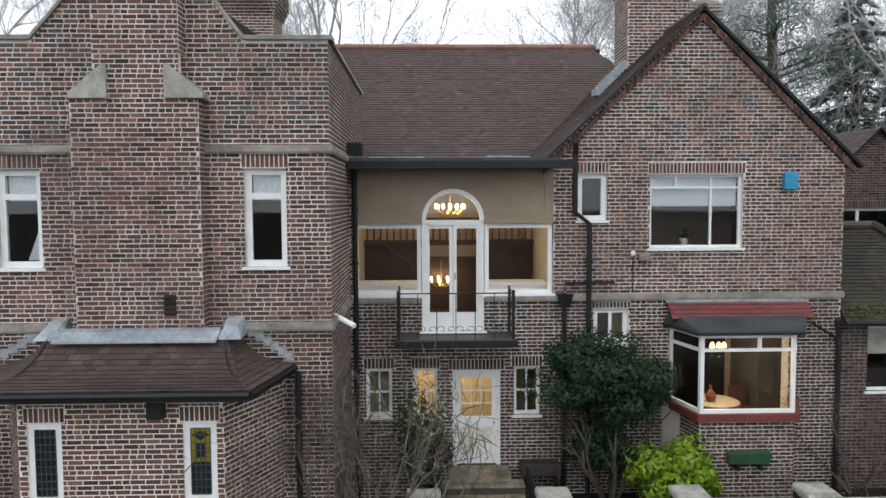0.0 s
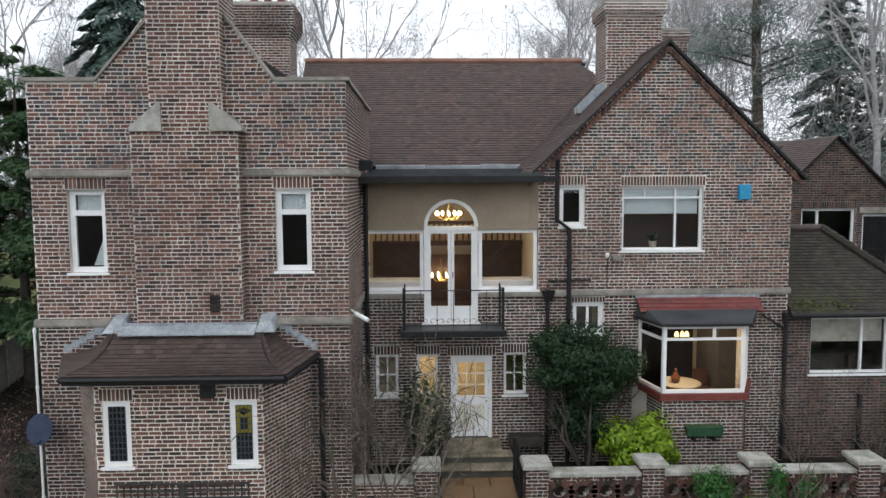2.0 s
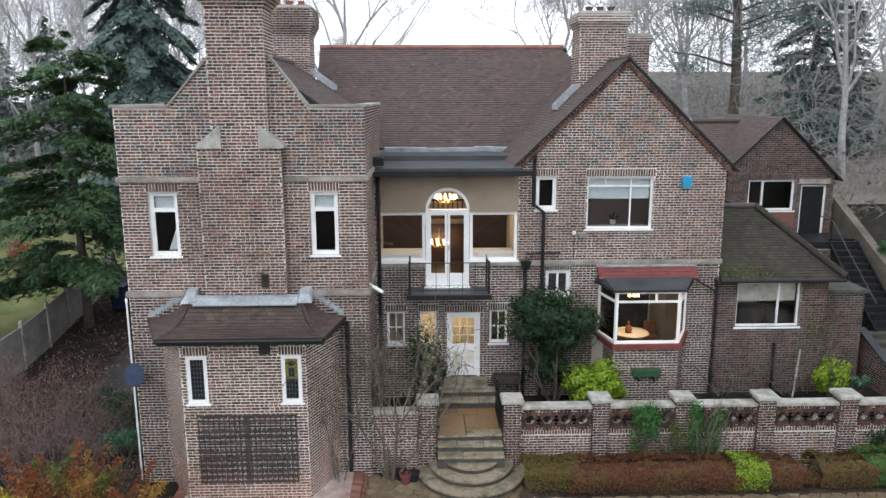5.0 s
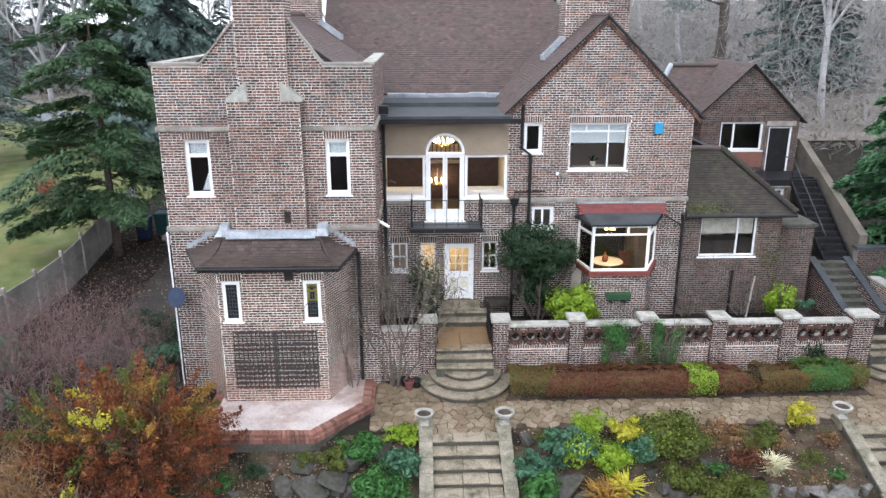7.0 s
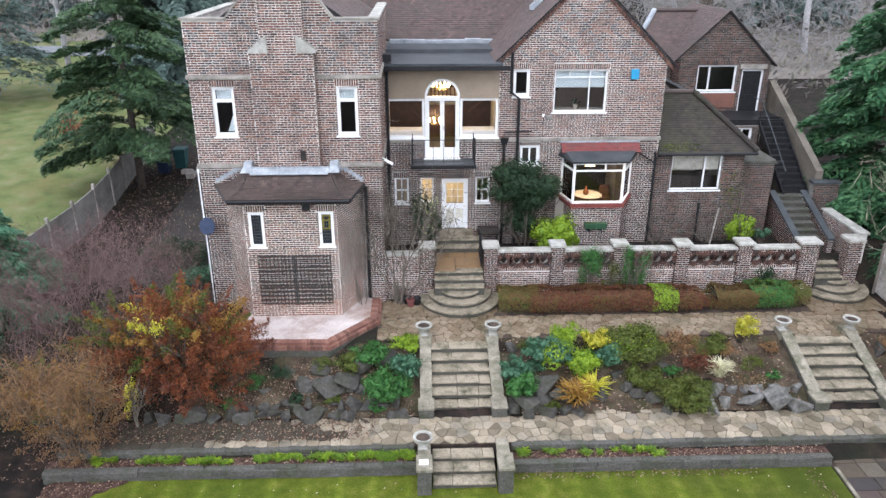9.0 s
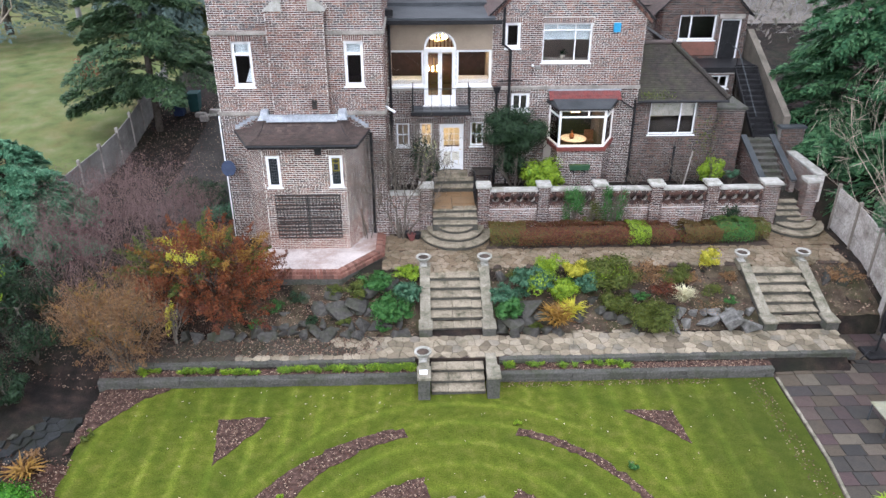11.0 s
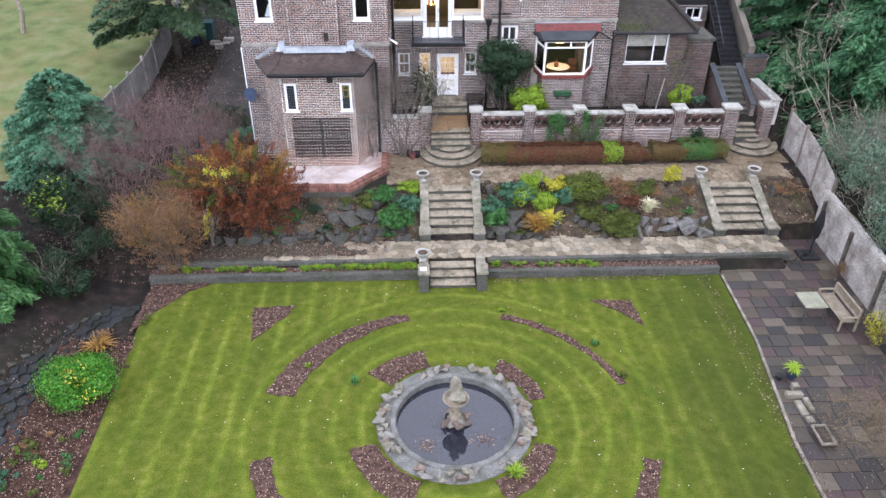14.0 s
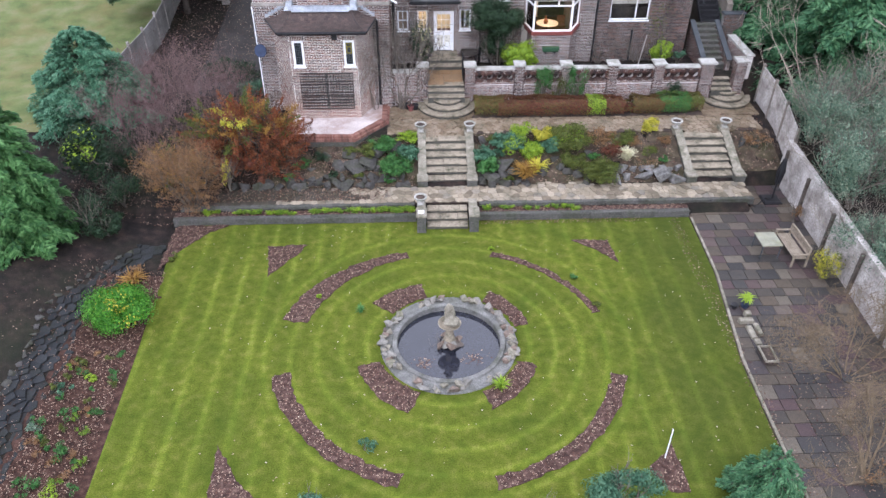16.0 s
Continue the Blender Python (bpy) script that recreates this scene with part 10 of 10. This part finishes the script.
# thin saplings that fill the woods
n = 46000
k = rg5.random(n)
x = np.where(k < 0.75, rg5.uniform(13, 75, n), rg5.uniform(-75, -26, n))
y = np.where(k < 0.75, rg5.uniform(31, 75, n), rg5.uniform(63, 95, n))
ok = ~((k < 0.75) & (x < 16.5) & (y < 34))
x, y = x[ok], y[ok]
z = land(x, y) + 13.0 * rg5.random(len(x)) ** 1.4
lean = np.c_[rg5.normal(0, 0.5, len(x)), np.full(len(x), -1.0), rg5.normal(0, 0.2, len(x))]
lean /= np.linalg.norm(lean, axis=1)[:, None]
# Saplings take a misty grey, haze put into the bark colour.
solid("sapling_thicket", Build().quads(leaf_quads(np.c_[x, y, z], lean, 1.5, rg5, 0.026, -0.7)), mat("haze_grey_sapling", [(0.18, 0.178, 0.175), (0.28, 0.275, 0.27)], 2, 0.95, 0.1), "thin leafless saplings in the wood, greyed for haze", "saplings", "", "stuff")

# ---------------- single pieces: paving and bricks ----------------
def voronoi(x0, x1, y0, y1, size, seed, keep=lambda x, y: True, joint=0.018):
    """Irregular flat stones that fill a plan rectangle."""
    rng = np.random.default_rng(seed)
    pts = []
    ny = max(2, int((y1 - y0) / (size * 0.87)))
    nx = max(2, int((x1 - x0) / size))
    for j in range(-1, ny + 2):
        for i in range(-1, nx + 2):
            pts.append((x0 + (i + 0.5 * (j % 2)) * (x1 - x0) / nx + rng.normal(0, size * 0.24), y0 + (j + 0.5) * (y1 - y0) / ny + rng.normal(0, size * 0.22)))
    pts = np.array(pts)
    out = []
    for p in pts:
        if not (x0 - 0.05 < p[0] < x1 + 0.05 and y0 - 0.05 < p[1] < y1 + 0.05) or not keep(p[0], p[1]):
            continue
        poly = [(x0, y0), (x1, y0), (x1, y1), (x0, y1)]
        d2 = ((pts - p) ** 2).sum(1)
        for q in pts[np.argsort(d2)[1:16]]:
            mid, nrm = (p + q) / 2, q - p
            L_ = np.linalg.norm(nrm)
            nrm = nrm / L_
            mid = mid - nrm * joint / 2
            new_poly = []
            for a, c in zip(poly, poly[1:] + poly[:1]):
                da, dc = np.dot(np.array(a) - mid, nrm), np.dot(np.array(c) - mid, nrm)
                if da <= 0:
                    new_poly.append(a)
                if da * dc < 0:
                    t = da / (da - dc)
                    new_poly.append((a[0] + (c[0] - a[0]) * t, a[1] + (c[1] - a[1]) * t))
            poly = new_poly
            if len(poly) < 3:
                break
        if len(poly) >= 3:
            out.append(poly)
    return out


def crazy(name, parent, polys, z, singles, rng, th=0.05, joined_name="paving_stones", m1=None, m2=None):
    """Paving stones as parts; those past the first few hundred joined."""
    rest = Build()
    for i, poly in enumerate(polys):
        zz = z + rng.normal(0, 0.006)
        b = Build().prism(poly, z - th, zz, 0.008) if i < singles else None
        if b is not None:
            part(name, b, m1 or M_FLAG, parent)
        else:
            rest.prism(poly, z - th, zz, 0.008)
    if rest.n:
        tagged(part(joined_name, rest, m2 or M_FLAG_J, parent), kind="stuff")


rp = np.random.default_rng(301)
low = thing("lower_path", (1, 5.8, LOW), "crazy paved path of worn buff stone above the lawn", "path", "", "structure")
part("bedding", Build().box(-10.3, 13.9, 5.2, 6.45, 0.2, LOW - 0.03).prism([(4.4, 6.4), (7.2, 6.4), (6.6, 6.95), (5.7, 7.25), (4.9, 6.9)], 0.2, LOW - 0.03), M_SOIL, low)
M_FLAG_DIRTY = mat("dirty_flag", [(0.030, 0.026, 0.020), (0.070, 0.060, 0.045), (0.045, 0.038, 0.028)], 2.5, 0.8, 0.5, 26, island=0.6, stain=((0.034, 0.036, 0.016), 0.8), stain_scale=1.5)
flags = voronoi(-8.8, 13.9, 5.2, 6.45, 0.29, 302, joint=0.012)
worn = [q for q in flags if sum(p[0] for p in q) / len(q) < -2.6 + 2.2 * (5.75 - sum(p[1] for p in q) / len(q)) and (sum(p[1] for p in q) / len(q) > 5.42 or sum(p[0] for p in q) / len(q) < -6.2)]
crazy("paving_stone", low, [q for q in flags if q not in worn], LOW, 300, rp)
crazy("paving_stone", low, worn, LOW, 0, rp, joined_name="dirty_paving", m2=M_FLAG_DIRTY)
crazy("paving_stone", low, voronoi(4.6, 7.0, 6.46, 7.1, 0.33, 303, lambda x, y: y < 7.15 - abs(x - 5.7) * 0.45), LOW, 0, rp, joined_name="wide_paving")
middle = thing("middle_path", (6, 10, MID), "crazy paved path of brown and buff stone below the terrace", "path", "", "structure")
part("bedding", Build().box(-1.7, 15.4, 9.25, 12.2, 1.2, MID - 0.03), M_SOIL, middle)
mp = voronoi(-1.7, 15.6, 8.98, 10.75, 0.29, 304, lambda x, y: (y > 9.35 or 0.05 < x < 1.8 or 11.8 < x < 13.5))
mp += voronoi(-1.7, 2.4, 10.76, 12.1, 0.3, 305, lambda x, y: True)
mp += voronoi(13.3, 16.0, 10.76, 12.1, 0.3, 306, lambda x, y: True)
crazy("paving_stone", middle, mp, MID, 300, rp, m1=M_FLAG_WET, m2=M_FLAG_WET)
land_ = thing("landing_paving", (1.1, 13.4, TOP), "broad wet sandstone flags on the landing", "paving", "", "structure")
for i, (x0, x1, y0, y1) in enumerate(((0.24, 1.0, 12.3, 12.95), (1.01, 1.95, 12.3, 12.8), (1.01, 1.95, 12.81, 13.5), (0.24, 1.0, 12.96, 13.6), (0.24, 0.8, 13.61, 14.3), (0.81, 1.4, 13.61, 14.3), (1.41, 1.95, 13.51, 14.3), (1.01, 1.4, 13.51, 13.6))):
    part("flag", Build().cbox(x0, x1 - 0.008, y0, y1 - 0.008, TOP - 0.05, TOP + rp.normal(0, 0.004), 0.008), mat("wet_sandstone", [(0.16, 0.09, 0.04), (0.24, 0.145, 0.07), (0.19, 0.13, 0.075)], 2.5, 0.45, 0.2, 25, piece=0.6) if i == 0 else bpy.data.materials["wet_sandstone"], land_)
side = thing("side_path", (-12.3, -2.5, 0), "dark wet crazy paved path beside the border", "path", "", "structure")
M_DARKSLAB = mat("dark_wet_stone", [(0.012, 0.013, 0.014), (0.030, 0.032, 0.033), (0.020, 0.020, 0.019)], 3, 0.7, 0.5, 25, piece=0.5, spec=0.12, stain=((0.016, 0.017, 0.010), 0.8), stain_scale=1.2)
pcx = lambda y: np.interp(y, [-9, -5.4, -3.1, -0.9, 1.6, 3.2], [-12.6, -12.6, -12.5, -12.55, -11.7, -10.9])
for poly in voronoi(-14, -10, -9.5, 3.2, 0.34, 308, lambda x, y: abs(x - pcx(y)) < 0.6, 0.010):
    zz = sum(Zg(*p) for p in poly) / len(poly)
    part("paving_stone", Build().prism(poly, zz - 0.12, zz + 0.016, 0.004), M_DARKSLAB, side)

# patio slabs in random rows
patio = thing("patio", (13, 0, 0.05), "patio of mixed grey, buff and plum stone slabs", "patio", "", "structure")
slab_data = {}
def slab_mesh(w, d):
    key = (round(w, 2), round(d, 2))
    if key not in slab_data:
        me = Build().cbox(0.009, w - 0.009, 0.009, d - 0.009, -0.04, 0.0, 0.008).data("slab")
        me.materials.append(M_SLAB)
        slab_data[key] = me
    return slab_data[key]


rs = np.random.default_rng(310)
y, count = 6.75, 0
inv = patio.matrix_basis.inverted()
while y > -11.5:
    d = float(rs.choice([0.45, 0.5, 0.6]))
    if y > 5.1 and y - d < 5.1:
        d = round(y - 5.05, 3)
    y -= d
    x = 14.0 if y > 5.0 else 11.12 if y > 4.3 else float(lawn_edges(y)[1]) + 0.13
    x_end = float(np.interp(y, [-12, -3, 7.2], [15.0, 15.25, 15.75])) - 0.02
    while x < x_end - 0.1:
        w = float(rs.choice([0.45, 0.5, 0.6, 0.6, 0.75]))
        if x + w > x_end - 0.2:
            w = round(x_end - x, 2)
        ob = new("slab", slab_mesh(w, d))
        ob.parent = patio
        ob.matrix_parent_inverse = inv
        ob.matrix_basis = Matrix.Translation((x, y, 0.055 + rs.normal(0, 0.003)))
        x += w
        count += 1
    
# bricks that stand alone on the chimney breast
brick_me = None
rb = np.random.default_rng(320)
for wall_ob, fr, br in PIECES:
    if brick_me is None:
        L_, H_ = LONG - UPRIGHT, COURSE - JOINT
        bb = Build()
        f0, f1 = [(0.0025, -0.007, 0.0025), (L_ - 0.0025, -0.007, 0.0025), (L_ - 0.0025, -0.009, H_ - 0.0025), (0.0025, -0.009, H_ - 0.0025)], [(0, 0.004, 0), (L_, 0.004, 0), (L_, 0.004, H_), (0, 0.004, H_)]
        bb.add(f0 + f1, [(0, 1, 2, 3), (0, 4, 5, 1), (1, 5, 6, 2), (2, 6, 7, 3), (3, 7, 4, 0)])
        brick_me = bb.data("brick")
        brick_me.materials.append(M_BRICK_PIECE)
    for u0, u1, z0, z1 in br:
        ob = new("brick", brick_me)
        ob.parent = wall_ob
        o = fr[0] + fr[1] * u0 + fr[2] * rb.uniform(-0.003, 0.003)
        ob.matrix_basis = Matrix.Translation((o[0], o[1], z0))
